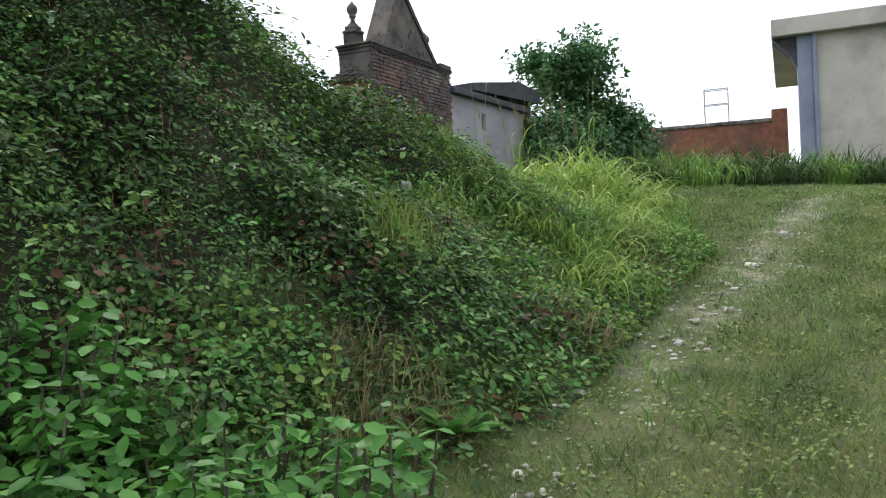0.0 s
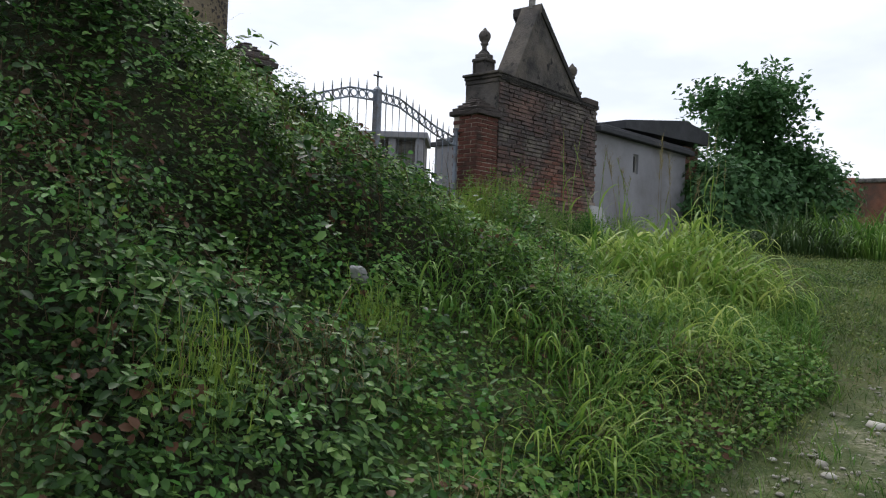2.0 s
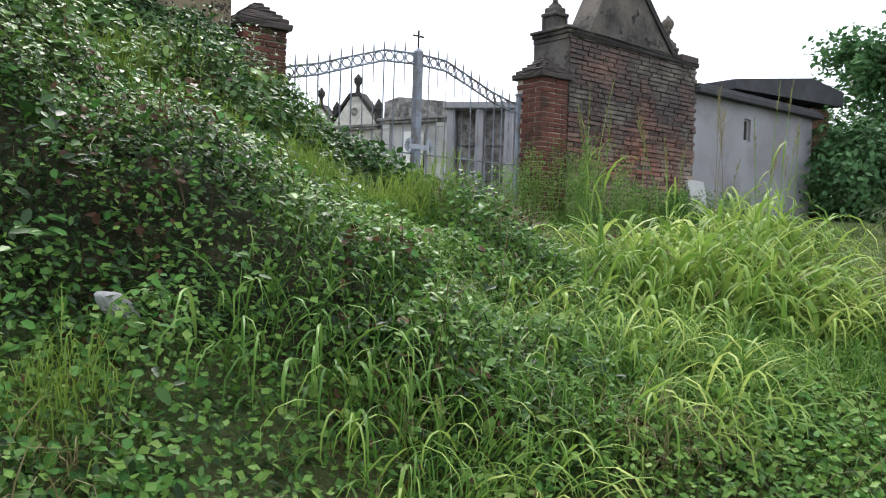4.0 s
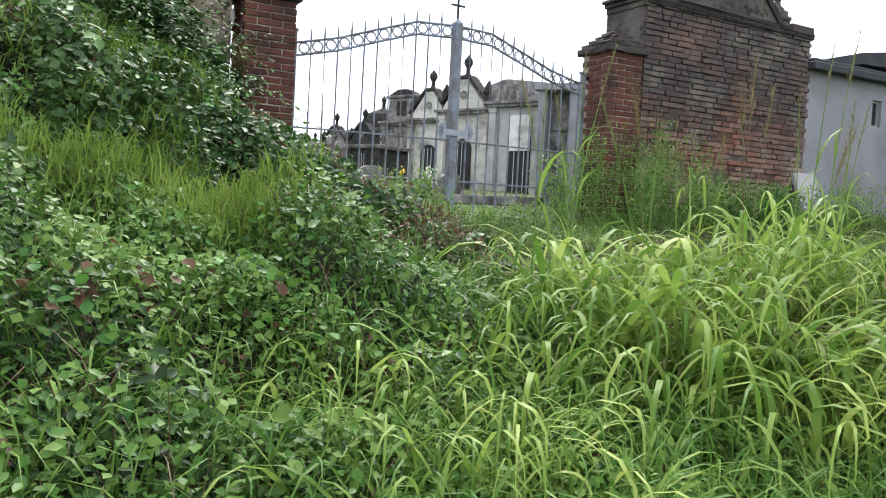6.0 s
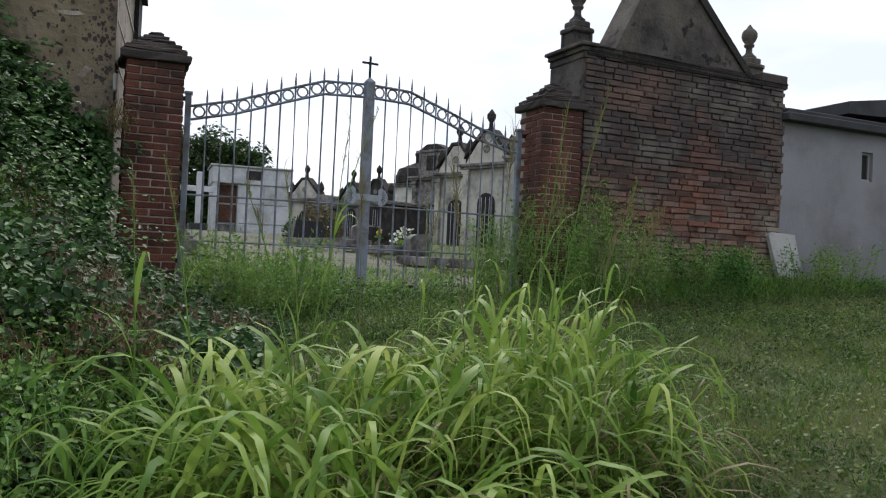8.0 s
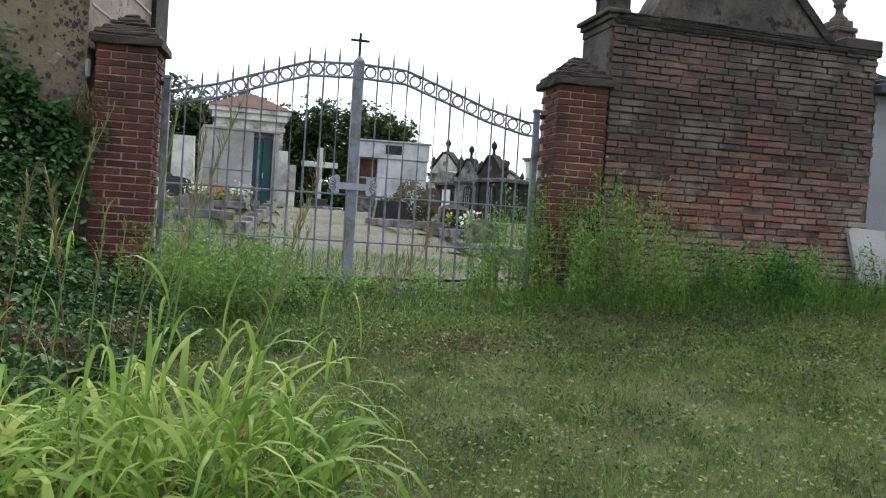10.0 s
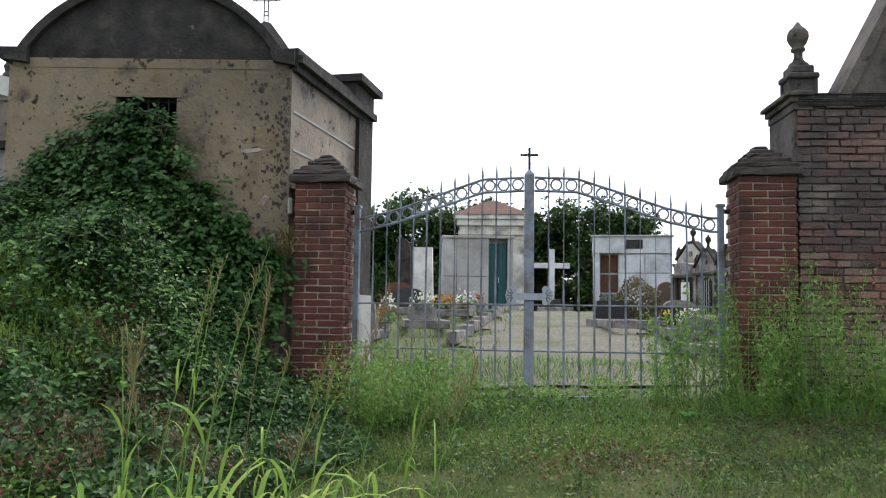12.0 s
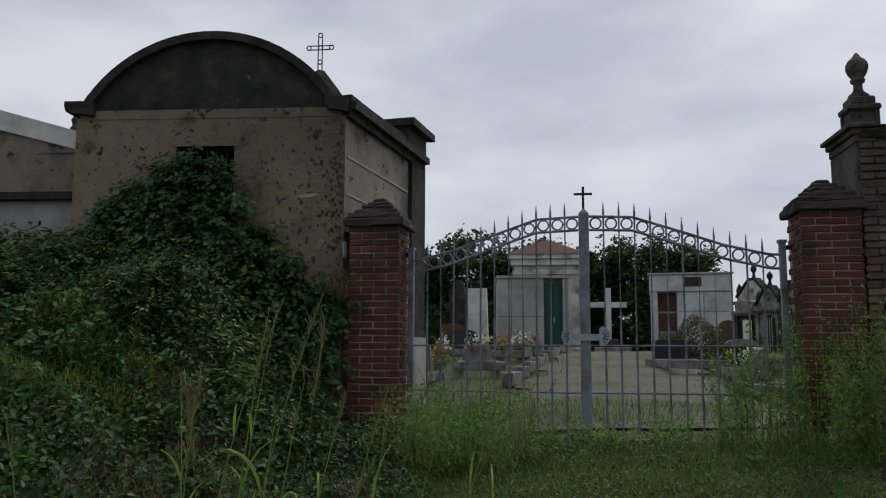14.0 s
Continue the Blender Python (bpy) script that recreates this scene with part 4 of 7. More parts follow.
# ---- grey house and hut beyond ----
def grey_house():
    h = thing("grey_house", (15.1, 7.32, 0), -2.0, "grey cement-rendered low building with a dark roof edge", "house")
    zt = 4.34
    w0, w1, wz0, wz1 = 1.42, 1.63, 3.72, 4.1
    for r in ((0, w0, 0, 0.3, 1.9, zt), (w1, 3.7, 0, 0.3, 1.9, zt), (w0, w1, 0, 0.3, 1.9, wz0), (w0, w1, 0, 0.3, wz1, zt), (0, 0.3, 0.3, 4, 1.9, zt), (3.4, 3.7, 0.3, 4, 1.9, zt), (0.3, 3.4, 3.7, 4, 1.9, zt)):
        part("wall", boxes(r), M_HOUSE, h)
    part("roof_slab", boxes((-0.05, 3.85, -0.14, 4.1, zt, zt + 0.1), (0.0, 3.8, -0.08, 4.0, zt + 0.1, zt + 0.16), bevel=0.01), M_ROOFDARK, h, "dark flat roof with a projecting edge")
    fr = part("window", boxes((w0, w0 + 0.03, 0.05, 0.1, wz0, wz1), (w1 - 0.03, w1, 0.05, 0.1, wz0, wz1), (w0 + 0.03, w1 - 0.03, 0.05, 0.1, wz1 - 0.03, wz1), (w0 + 0.03, w1 - 0.03, 0.05, 0.1, wz0, wz0 + 0.03)), M_CONCRETE, h, "small narrow window")
    part("pane", boxes((w0 + 0.03, w1 - 0.03, 0.07, 0.075, wz0 + 0.03, wz1 - 0.03)), M_DARKOPEN, fr)
    part("roof_hump", slab_xz([(0.05, zt + 0.16), (1.2, zt + 0.16), (0.9, zt + 0.3), (0.3, zt + 0.42)], 0.6, 3.6), M_ROOFDARK, h)


grey_house()


def dark_hut():
    h = thing("dark_hut", (17.3, 7.9, 0), -4, "dark boarded hut with a low-pitched black roof", "shed")
    part("boarded_wall", boxes((0, 2.4, 0.0, 3, 2.0, 4.75), (1.75, 2.4, -0.45, 0, 2.0, 4.6)), M_RUST, h, "rust-brown boarded walls")
    part("roof", slab_xz([(-0.9, 4.6), (2.65, 4.7), (2.65, 4.98), (1.5, 5.1), (-0.9, 4.76)], -0.6, 3.2), M_ROOFDARK, h, "black sheet roof")


dark_hut()


def leaning_slab():
    s = thing("marble_slab", (14.8, 7.05, 2.24), -4, "broken white marble slab leaning against the brick wall", "slab")
    b = slab_xz([(0.05, 0.28), (0.12, 0.0), (0.34, 0.02), (0.36, 0.28), (0.44, 0.32), (0.42, 0.72), (0.05, 0.74), (0.0, 0.7)], 0, 0.05)
    bmesh.ops.rotate(b, verts=b.verts[:], cent=(0, 0, 0), matrix=Matrix.Rotation(radians(-14), 3, "X"))
    part("slab", b, M_CONCRETE, s)


leaning_slab()


# ---- far side of the track ----
def far_building():
    f = thing("far_building", (23.1, 1.36, 0), -86, "beige concrete building with a blue-grey corner pier", "building")
    part("wall", boxes((0.5, 12, -0.2, 8, 1.8, 6.095)), M_BEIGE, f, "boarded beige concrete wall")
    part("pier", boxes((0.14, 0.5, -0.25, 0.6, 1.8, 6.1), bevel=0.02), M_BLUEGREY, f, "blue-grey painted pier")
    part("downpipe", tube([(0.55, -0.3, 2.6), (0.55, -0.3, 6.1)], 0.06, 8), M_BLUEGREY, f)
    part("roof_edge", boxes((-0.45, 12.2, -0.5, 8.2, 6.1, 6.54), bevel=0.02), M_BEIGE, f, "deep concrete roof edge")
    part("gutter_bracket", slab_xz([(-0.42, 6.1), (0.14, 6.1), (0.14, 5.3), (-0.02, 5.65)], -0.2, 0.6), M_ROOFDARK, f)


def far_brick_wall():
    w = thing("far_brick_wall", (26.9, 5.7, 0), -82.5, "low red brick wall with a stone coping, behind tall grass", "wall")
    part("wall", boxes((0.0, 3.5, 0, 0.35, 1.9, 4.5)), M_OLDBRICK, w, "worn red brickwork")
    part("coping", boxes((-0.0, 3.5, -0.06, 0.41, 4.5, 4.62), bevel=0.02), M_GREYSTONE, w, "grey coping")
    part("end_pier", boxes((3.5, 3.95, -0.05, 0.4, 1.9, 4.88), bevel=0.02), M_OLDBRICK, w)
    part("end_pier", boxes((-0.5, 0.0, -0.05, 0.4, 1.9, 4.65), bevel=0.02), M_OLDBRICK, w)


def steel_frame():
    s = thing("steel_frame", (27.19, 4.2, 4.6), -82.5, "galvanised tube frame standing on the brick wall", "frame")
    for x in (0.0, 0.72):
        for y in (0.05, 0.35):
            part("upright", tube([(x, y, 0), (x, y, 1.12)], 0.022, 8), M_GALV, s)
    for z in (0.62, 1.1):
        part("crossbar", tube([(0, 0.05, z), (0.72, 0.05, z)], 0.02, 8), M_GALV, s)
        part("crossbar", tube([(0, 0.35, z), (0.72, 0.35, z)], 0.02, 8), M_GALV, s)


far_building()
far_brick_wall()
steel_frame()


# ---- cemetery yard ----
def steep_chapel(loc, rz, w, h, d, mat, style, label):
    """A narrow family chapel: its front faces local -y."""
    c = thing("family_chapel", loc, rz, label, "chapel", "row of family chapels")
    part("body", boxes((-w / 2 + 0.1, w / 2 - 0.1, 0.12, d, 0, h)), mat, c)
    for s in (-1, 1):
        part("pilaster", boxes((s * w / 2 - 0.14, s * w / 2 + 0.14, 0.0, 0.35, 0.25, h), (s * w / 2 - 0.18, s * w / 2 + 0.18, -0.04, 0.4, 0, 0.25), (s * w / 2 - 0.18, s * w / 2 + 0.18, -0.04, 0.4, h - 0.18, h), bevel=0.01), mat, c)
    part("cornice", boxes((-w / 2 - 0.22, w / 2 + 0.22, -0.1, d, h, h + 0.1), (-w / 2 - 0.3, w / 2 + 0.3, -0.18, d, h + 0.1, h + 0.2), bevel=0.01), M_GREYSTONE, c)
    door = part("door", slab_xz([(-0.42, 0.1)] + [(-0.42 * math.cos(a), 1.95 + 0.42 * math.sin(a)) for a in np.linspace(0, math.pi, 9)] + [(0.42, 0.1)], 0.06, 0.13), M_DARKOPEN, c, "dark arched iron door")
    for x in (-0.2, 0.0, 0.2):
        part("door_bar", tube([(x, 0.05, 0.15), (x, 0.05, 2.2)], 0.015, 5), M_GALV, door)
    t = h + 0.2
    if style == "gable":
        part("gable", slab_xz([(-w / 2, t), (w / 2, t), (w / 2 - 0.15, t + 0.25), (0.18, t + 1.15), (-0.18, t + 1.15), (-w / 2 + 0.15, t + 0.25)], 0.0, 0.4), mat, c)
        part("gable_edge", slab_xz([(-w / 2 - 0.08, t + 0.22), (-0.2, t + 1.18), (0.2, t + 1.18), (w / 2 + 0.08, t + 0.22), (w / 2 + 0.02, t + 0.4), (0.24, t + 1.3), (-0.24, t + 1.3), (-w / 2 - 0.02, t + 0.4)], -0.06, 0.45), M_DARKSTONE, c, "blackened gable moulding")
        part("finial", lathe([(0.16, t + 1.28), (0.09, t + 1.4), (0.08, t + 1.6), (0.17, t + 1.75), (0.17, t + 1.9), (0.02, t + 2.1)], 10, (0, 0.2, 0)), M_DARKSTONE, c)
        for s in (-1, 1):
            part("corner_finial", lathe([(0.16, t), (0.15, t + 0.3), (0.1, t + 0.4), (0.2, t + 0.6), (0.16, t + 0.8), (0.02, t + 1.05)], 10, (s * (w / 2 - 0.02), 0.2, 0)), M_DARKSTONE, c)
        part("emblem", lathe([(0.16, -0.02), (0.16, 0.02)], 12, (0, 0, 0)), M_GREYSTONE, c).matrix_basis = pose(0, -0.02, t + 0.55, 90)
    elif style == "block":
        part("attic", boxes((-w / 2 + 0.25, w / 2 - 0.25, 0.0, 0.5, t, t + 1.1), (-w / 2 + 0.1, w / 2 - 0.1, -0.08, 0.55, t + 1.1, t + 1.22), bevel=0.02), M_GREYSTONE, c)
        part("attic_crest", slab_xz([(-w / 2 + 0.2, t + 1.22), (w / 2 - 0.2, t + 1.22), (0.3, t + 1.5), (-0.3, t + 1.5)], 0.0, 0.5), M_DARKSTONE, c)
        part("relief", boxes((-0.3, 0.3, -0.05, 0.0, t + 0.25, t + 0.95), bevel=0.02), M_DARKSTONE, c)
    elif style == "dome":
        part("drum", lathe([(w / 2 - 0.15, t), (w / 2 - 0.15, t + 0.35), (w / 2 - 0.3, t + 0.75), (0.3, t + 1.05), (0.1, t + 1.15), (0.1, t + 1.45), (0.16, t + 1.6), (0.02, t + 1.8)], 14, (0, 0.7, 0)), M_DARKSTONE, c)
    else:
        part("roof_block", slab_xz([(-w / 2 - 0.1, t), (w / 2 + 0.1, t), (w / 2 + 0.1, t + 0.5), (-w / 2 + 0.5, t + 0.75), (-w / 2 - 0.1, t + 0.6)], 0.0, d), M_GREYSTONE, c)
        part("panel", boxes((-0.45, 0.45, -0.02, 0.02, h - 1.5, h - 0.3), bevel=0.01), M_WHITE_PLASTER, c)
    return c


ROW = [
    (22.2, 27.4, 2.1, 3.3, "gable", M_PLASTER_CREAM, "cream plastered family chapel with a black-edged gable"),
    (22.9, 31.3, 2.1, 3.3, "gable", M_PLASTER_CREAM, "streaked cream family chapel with gable and finials"),
    (23.5, 35.0, 2.2, 3.5, "block", M_GREYSTONE, "grey stone family chapel with a tall attic block"),
    (24.6, 40.2, 2.6, 3.6, "dome", M_WHITE_PLASTER, "white family chapel with a blackened domed top"),
    (21.6, 22.8, 2.3, 3.15, "flat", M_CONCRETE, "grey concrete chapel with a blank upper panel"),
]
for x, y, w, h, style, mat, lab in ROW:
    steep_chapel((x, y, 2.75), -70, w, h, 3.0, mat, style, lab)
for k, (x, y, w, h, style, mat) in enumerate([(21.6, 49, 2.5, 2.9, "gable", M_PLASTER_CREAM), (22.9, 54.5, 2.4, 2.6, "gable", M_GREYSTONE), (25.4, 60, 3.2, 2.4, "flat", M_GREYSTONE), (31.5, 66, 3.4, 3.4, "gable", M_PLASTER_CREAM), (35.5, 70, 4.2, 2.4, "flat", M_GREYSTONE)]):
    steep_chapel((x, y, 2.8), -62, w, h, 3.0, mat, style, "distant stained family chapel at the back of the yard")

for x, y, mat, style, lab in [(16.5, 24.3, M_DARKSTONE, "gable", "small blackened family tomb beside the path"), (16.35, 26.2, M_GREYSTONE, "gable", "small grey family tomb with a stained gable"), (16.2, 28.2, M_DARKSTONE, "flat", "small dark flat-topped family tomb")]:
    steep_chapel((x, y, 2.75), -70, 2.2, 2.5, 3.0, mat, style, lab).scale = (0.55, 0.55, 0.55)


def cabinet_tomb():
    """Tall white mausoleum with burial drawers."""
    t = thing("marble_mausoleum", (17.5, 45.2, 2.82), -7, "grey-white marble mausoleum with burial niches", "mausoleum")
    part("body", boxes((-2.0, -0.75, 0.6, 3.2, 0, 3.35), (-0.75, 2.05, 0.12, 3.2, 0, 3.35)), M_MARBLE, t)
    part("side_pier", boxes((-2.1, -1.75, 0.0, 3.2, 0, 3.35), bevel=0.02), M_MARBLE, t)
    part("fascia", boxes((-2.15, 2.1, -0.05, 3.25, 3.35, 4.25), bevel=0.02), M_MARBLE, t)
    part("fascia_lip", boxes((-2.25, 2.2, -0.15, 3.3, 4.25, 4.35), bevel=0.02), M_CONCRETE, t)
    part("name_plate", boxes((-0.35, 0.55, -0.08, -0.04, 3.6, 4.1), bevel=0.01), M_DARKSTONE, t, "dark name plate")
    for i in range(3):
        part("niche_front", boxes((-1.7, -0.78, 0.52, 0.58, 0.15 + 1.08 * i, 1.12 + 1.08 * i), bevel=0.015), M_RUST if i else M_GREYSTONE, t)
        for j in range(2):
            part("niche_slab", boxes((-0.7 + 1.38 * j, 0.62 + 1.38 * j, 0.05, 0.115, 0.12 + 1.08 * i, 1.14 + 1.08 * i), bevel=0.015), M_MARBLE, t)


def concrete_tomb():
    t = thing("concrete_mausoleum", (9.2, 30.3, 2.86), 4, "grey concrete mausoleum with a teal metal door", "mausoleum")
    for row in ((-1.35, 0.35, 0, 3.0, 0, 2.72), (0.35, 1.05, 0.35, 3.0, 0, 2.72), (1.05, 1.25, 0, 3.0, 0, 2.72)):
        part("body_wall", boxes(row), M_CONCRETE, t)
    part("roof", boxes((-1.4, 1.3, -0.06, 3.1, 2.72, 2.82), bevel=0.015), M_CONCRETE, t)
    part("wall_joint", boxes((-0.85, -0.82, -0.012, 0, 0.1, 2.7), (-1.35, 0.3, -0.01, 0, 1.3, 1.325)), M_GREYSTONE, t)
    door = part("door", boxes((0.36, 0.69, 0.22, 0.3, 0.05, 2.55), (0.71, 1.04, 0.22, 0.3, 0.05, 2.55), bevel=0.015), M_TEAL, t, "teal double door")
    part("door_handle", boxes((0.72, 0.75, 0.17, 0.22, 1.1, 1.3)), M_GALV, door)
    part("side_stair", boxes((1.25, 2.0, 0.6, 2.4, 0, 1.7), (1.25, 1.7, 0.8, 2.4, 1.7, 2.2)), M_WHITE_PLASTER, t)


def temple():
    t = thing("tiled_temple", (9.9, 53.0, 2.85), 0, "plastered mortuary chapel with a hipped terracotta roof", "chapel")
    part("body", boxes((-2.1, 2.1, 0, 4.2, 0, 5.6)), M_PLASTER_CREAM, t)
    part("entablature", boxes((-2.3, 2.3, -0.2, 4.4, 5.6, 6.0), (-2.5, 2.5, -0.4, 4.6, 6.0, 6.3), bevel=0.03), M_WHITE_PLASTER, t)
    part("frieze", boxes((-2.2, 2.2, -0.1, 4.3, 5.0, 5.25), bevel=0.02), M_PLASTER_CREAM, t)
    b = bmesh.new()
    v = [b.verts.new(p) for p in ((-2.6, -0.5, 6.3), (2.6, -0.5, 6.3), (2.6, 4.7, 6.3), (-2.6, 4.7, 6.3), (-0.3, 2.1, 7.5), (0.3, 2.1, 7.5))]
    for f in ((0, 1, 5, 4), (1, 2, 5), (2, 3, 4, 5), (3, 0, 4), (3, 2, 1, 0)):
        b.faces.new([v[i] for i in f])
    part("roof", b, M_TERRACOTTA, t, "hipped terracotta tile roof")


cabinet_tomb()
concrete_tomb()
temple()


def grave_cross(loc, s, mat, label):
    g = thing("grave_cross", loc, 0, label, "grave cross")
    part("cross", boxes((-0.09 * s, 0.09 * s, -0.06, 0.06, 0.45, 2.15 * s), (-0.6 * s, 0.6 * s, -0.05, 0.05, 1.5 * s, 1.68 * s), bevel=0.01), mat, g)
    part("base", boxes((-0.45, 0.45, -0.3, 0.3, 0, 0.25), (-0.3, 0.3, -0.2, 0.2, 0.25, 0.45), bevel=0.02), M_GRANITE, g)
    part("slab", boxes((-0.5, 0.5, -2.2, -0.3, 0, 0.18), bevel=0.02), M_GREYSTONE, g)


grave_cross((11.66, 27.8, 2.86), 1.0, M_MARBLE, "white marble cross on a dark grave base")


def headstone(loc, rz, w, h, mat, label, style=0):
    g = thing("headstone", loc, rz, label, "headstone", "headstones in the yard")
    if style == 0:
        out = [(-w / 2, 0.15), (w / 2, 0.15), (w / 2, h * 0.8)] + [(w / 2 * math.cos(a), h * 0.8 + h * 0.2 * math.sin(a)) for a in np.linspace(0.2, math.pi - 0.2, 8)] + [(-w / 2, h * 0.8)]
    else:
        out = [(-w / 2, 0.15), (w / 2, 0.15), (w / 2 * 0.85, h), (-w / 2 * 0.85, h)]
    part("stone", slab_xz(out, -0.06, 0.08), mat, g)
    part("base", boxes((-w / 2 - 0.1, w / 2 + 0.1, -0.2, 0.2, 0, 0.15), bevel=0.015), M_GREYSTONE, g)
    part("plot_kerb", boxes((-w / 2 - 0.1, w / 2 + 0.1, -1.9, -1.8, 0, 0.14), (-w / 2 - 0.1, -w / 2, -1.8, -0.2, 0, 0.14), (w / 2, w / 2 + 0.1, -1.8, -0.2, 0, 0.14), bevel=0.01), M_GREYSTONE, g)
    return g


def gz(x, y):
    return float(ground_z(x, y))


for x, y, w, h, mat, lab, st in [
    (7.35, 27.0, 0.75, 2.1, M_WHITE_PLASTER, "tall pale stele on a low plinth", 1), (6.8, 26.0, 0.5, 2.3, M_DARKSTONE, "tall blackened stone grave stele", 0),
    (7.0, 22.5, 0.7, 0.8, M_RUST, "low reddish stone headstone on a grave", 0), (7.6, 19.0, 0.7, 0.6, M_GRANITE, "low dark granite headstone", 0),
    (8.2, 15.6, 0.55, 0.42, M_GREYSTONE, "small grey headstone with flowers", 0), (7.4, 13.2, 0.5, 0.55, M_GREYSTONE, "small mossy leaning stone headstone", 1),
    (8.7, 18.6, 0.7, 0.42, M_GREYSTONE, "low white marble headstone", 0), (12.7, 14.6, 0.5, 0.5, M_DARKSTONE, "dark mossy stone headstone by the path", 1),
    (13.3, 16.8, 0.6, 0.5, M_GREYSTONE, "plain grey stone headstone in the yard", 0), (11.85, 16.2, 0.7, 0.5, M_GRANITE, "tilted dark granite block", 1),
    (14.75, 24.5, 0.5, 0.95, M_TERRACOTTA, "tall terracotta-coloured headstone by the path", 0), (12.35, 11.9, 0.4, 0.5, M_GREYSTONE, "grey headstone near the gate", 0)]:
    headstone((x, y, gz(x, y)), random.uniform(-8, 8), w, h, mat, lab, st)

k_ob = thing("path_kerb", (0, 0, 0), 0, "long mossy stone kerb along the gravel path", "kerb")
for i in range(12):
    y0 = 12.6 + i * 1.05
    x0 = 8.95 + i * 0.12
    part("kerb_stone", box(bmesh.new(), -0.08, 0.08, -0.51, 0.51, 0, 0.2, bevel=0.015), M_GREYSTONE, k_ob).matrix_basis = pose(x0, y0, gz(x0, y0), 0, 0, -6.5)


def flowers(loc, mat, n, r, label):
    b = thing("flower_bunch", loc, 0, label, "flowers", "grave flowers")
    part("vase", lathe([(0.07, 0), (0.1, 0.1), (0.09, 0.22), (0.12, 0.25)], 10), M_GREYSTONE, b)
    p = rng.normal(size=(n * 6, 3)) * (r * 0.5, r * 0.4, 0.08) + (0, 0, 0.42)
    ob = new("blossom", leaves("blossom", p, p - (0, 0, 0.2) + 0.4 * rng.normal(size=p.shape), rng.uniform(0.035, 0.08, len(p)), mat, fine=False, aspect=1.6))
    ob.parent = b
    p = rng.normal(size=(n * 4, 3)) * (r * 0.45, r * 0.35, 0.08) + (0, 0, 0.33)
    ob = new("foliage", leaves("foliage", p, rng.normal(size=p.shape) + (0, 0, 1), rng.uniform(0.06, 0.12, len(p)), L_GRASS, fine=False))
    ob.parent = b


for x, y, mat, n, r, lab in [(8.1, 17.6, M_PETAL, 16, 0.28, "white grave flowers in a stone vase"), (8.55, 17.4, M_ORANGE, 14, 0.24, "orange grave flowers in a stone vase"),
                              (8.95, 17.7, M_PETAL, 12, 0.22, "white chrysanthemums in a stone vase"), (7.75, 13.4, M_RED, 9, 0.14, "red grave flowers by a headstone"),
                              (12.35, 13.6, M_YELLOW, 2, 0.06, "yellow grave flowers by a dark headstone"), (12.5, 12.9, M_PETAL, 9, 0.18, "pale dried flowers on a grave"),
                              (7.5, 16.2, M_PETAL, 9, 0.18, "white flowers beside the kerb"), (9.3, 18.4, M_RED, 7, 0.12, "small red flowers in a vase")]:
    flowers((x, y, gz(x, y)), mat, n, r, lab)


# ---- trees and shrubs ----
def tree(name, loc, height, crown_r, mat, nleaf, label, leaf=0.12, low=0.25, limbs=9, seed=3, category="tree", squash=1.0):
    """A tapered trunk with limbs and a crown of leaf clumps round the limbs' ends."""
    r = np.random.default_rng(seed)
    t = thing(name, loc, 0, label, category)
    b = tube([(0, 0, -0.1), (0.04, 0.02, height * 0.3), (0.0, 0.08, height * 0.62)], 0.035 * height * 0.5, 8, tip=0.012 * height * 0.5)
    part("trunk", b, M_BARK, t)
    if height > 6:
        crown_r *= 0.85
    ends = []
    for k in range(limbs):
        a, e = 2.4 * k + r.uniform(-0.3, 0.3), r.uniform(low, 0.62)
        p0 = Vector((0, 0.03, height * e * 0.75))
        reach = crown_r * r.uniform(0.6, 1.0)
        p2 = Vector((math.cos(a) * reach, math.sin(a) * reach, height * r.uniform(low + 0.1, 0.97)))
        p1 = p0.lerp(p2, 0.5) + Vector((0, 0, 0.12 * height))
        part("limb", tube([p0, p1, p2], 0.012 * height * 0.5, 6, tip=0.004), M_BARK, t)
        for s in (0.45, 0.7, 0.9, 1.0):
            ends.append(p0.lerp(p1, 2 * s) if s < 0.5 else p1.lerp(p2, 2 * s - 1))
    ends = np.array([tuple(e) for e in ends])
    top = np.c_[r.normal(size=(limbs, 2)) * crown_r * 0.3, r.uniform(0.6, 1.0, limbs) * height]
    ends = np.r_[ends, top]
    c = ends[r.integers(0, len(ends), nleaf // 14)]
    c = c + r.normal(size=c.shape) * crown_r * np.array([0.15, 0.15, 0.12 * squash])
    d = unit(r.normal(size=(len(c), 3)) * (1, 1, 0.35) + (0, 0, -0.35))
    p = (c[:, None] + d[:, None] * np.linspace(-1.5, 1.5, 14)[None, :, None] * leaf * 1.2 + r.normal(size=(len(c), 14, 3)) * leaf * 0.35).reshape(-1, 3)
    p = p[p[:, 2] > 0.12 * height]
    nn = r.normal(size=p.shape) * 0.7 + (0, 0, 1)
    ob = new("crown", leaves("crown", p, nn, r.uniform(0.7, 1.3, len(p)) * leaf, mat, fine=False, aspect=0.9))
    ob.parent = t
    return t


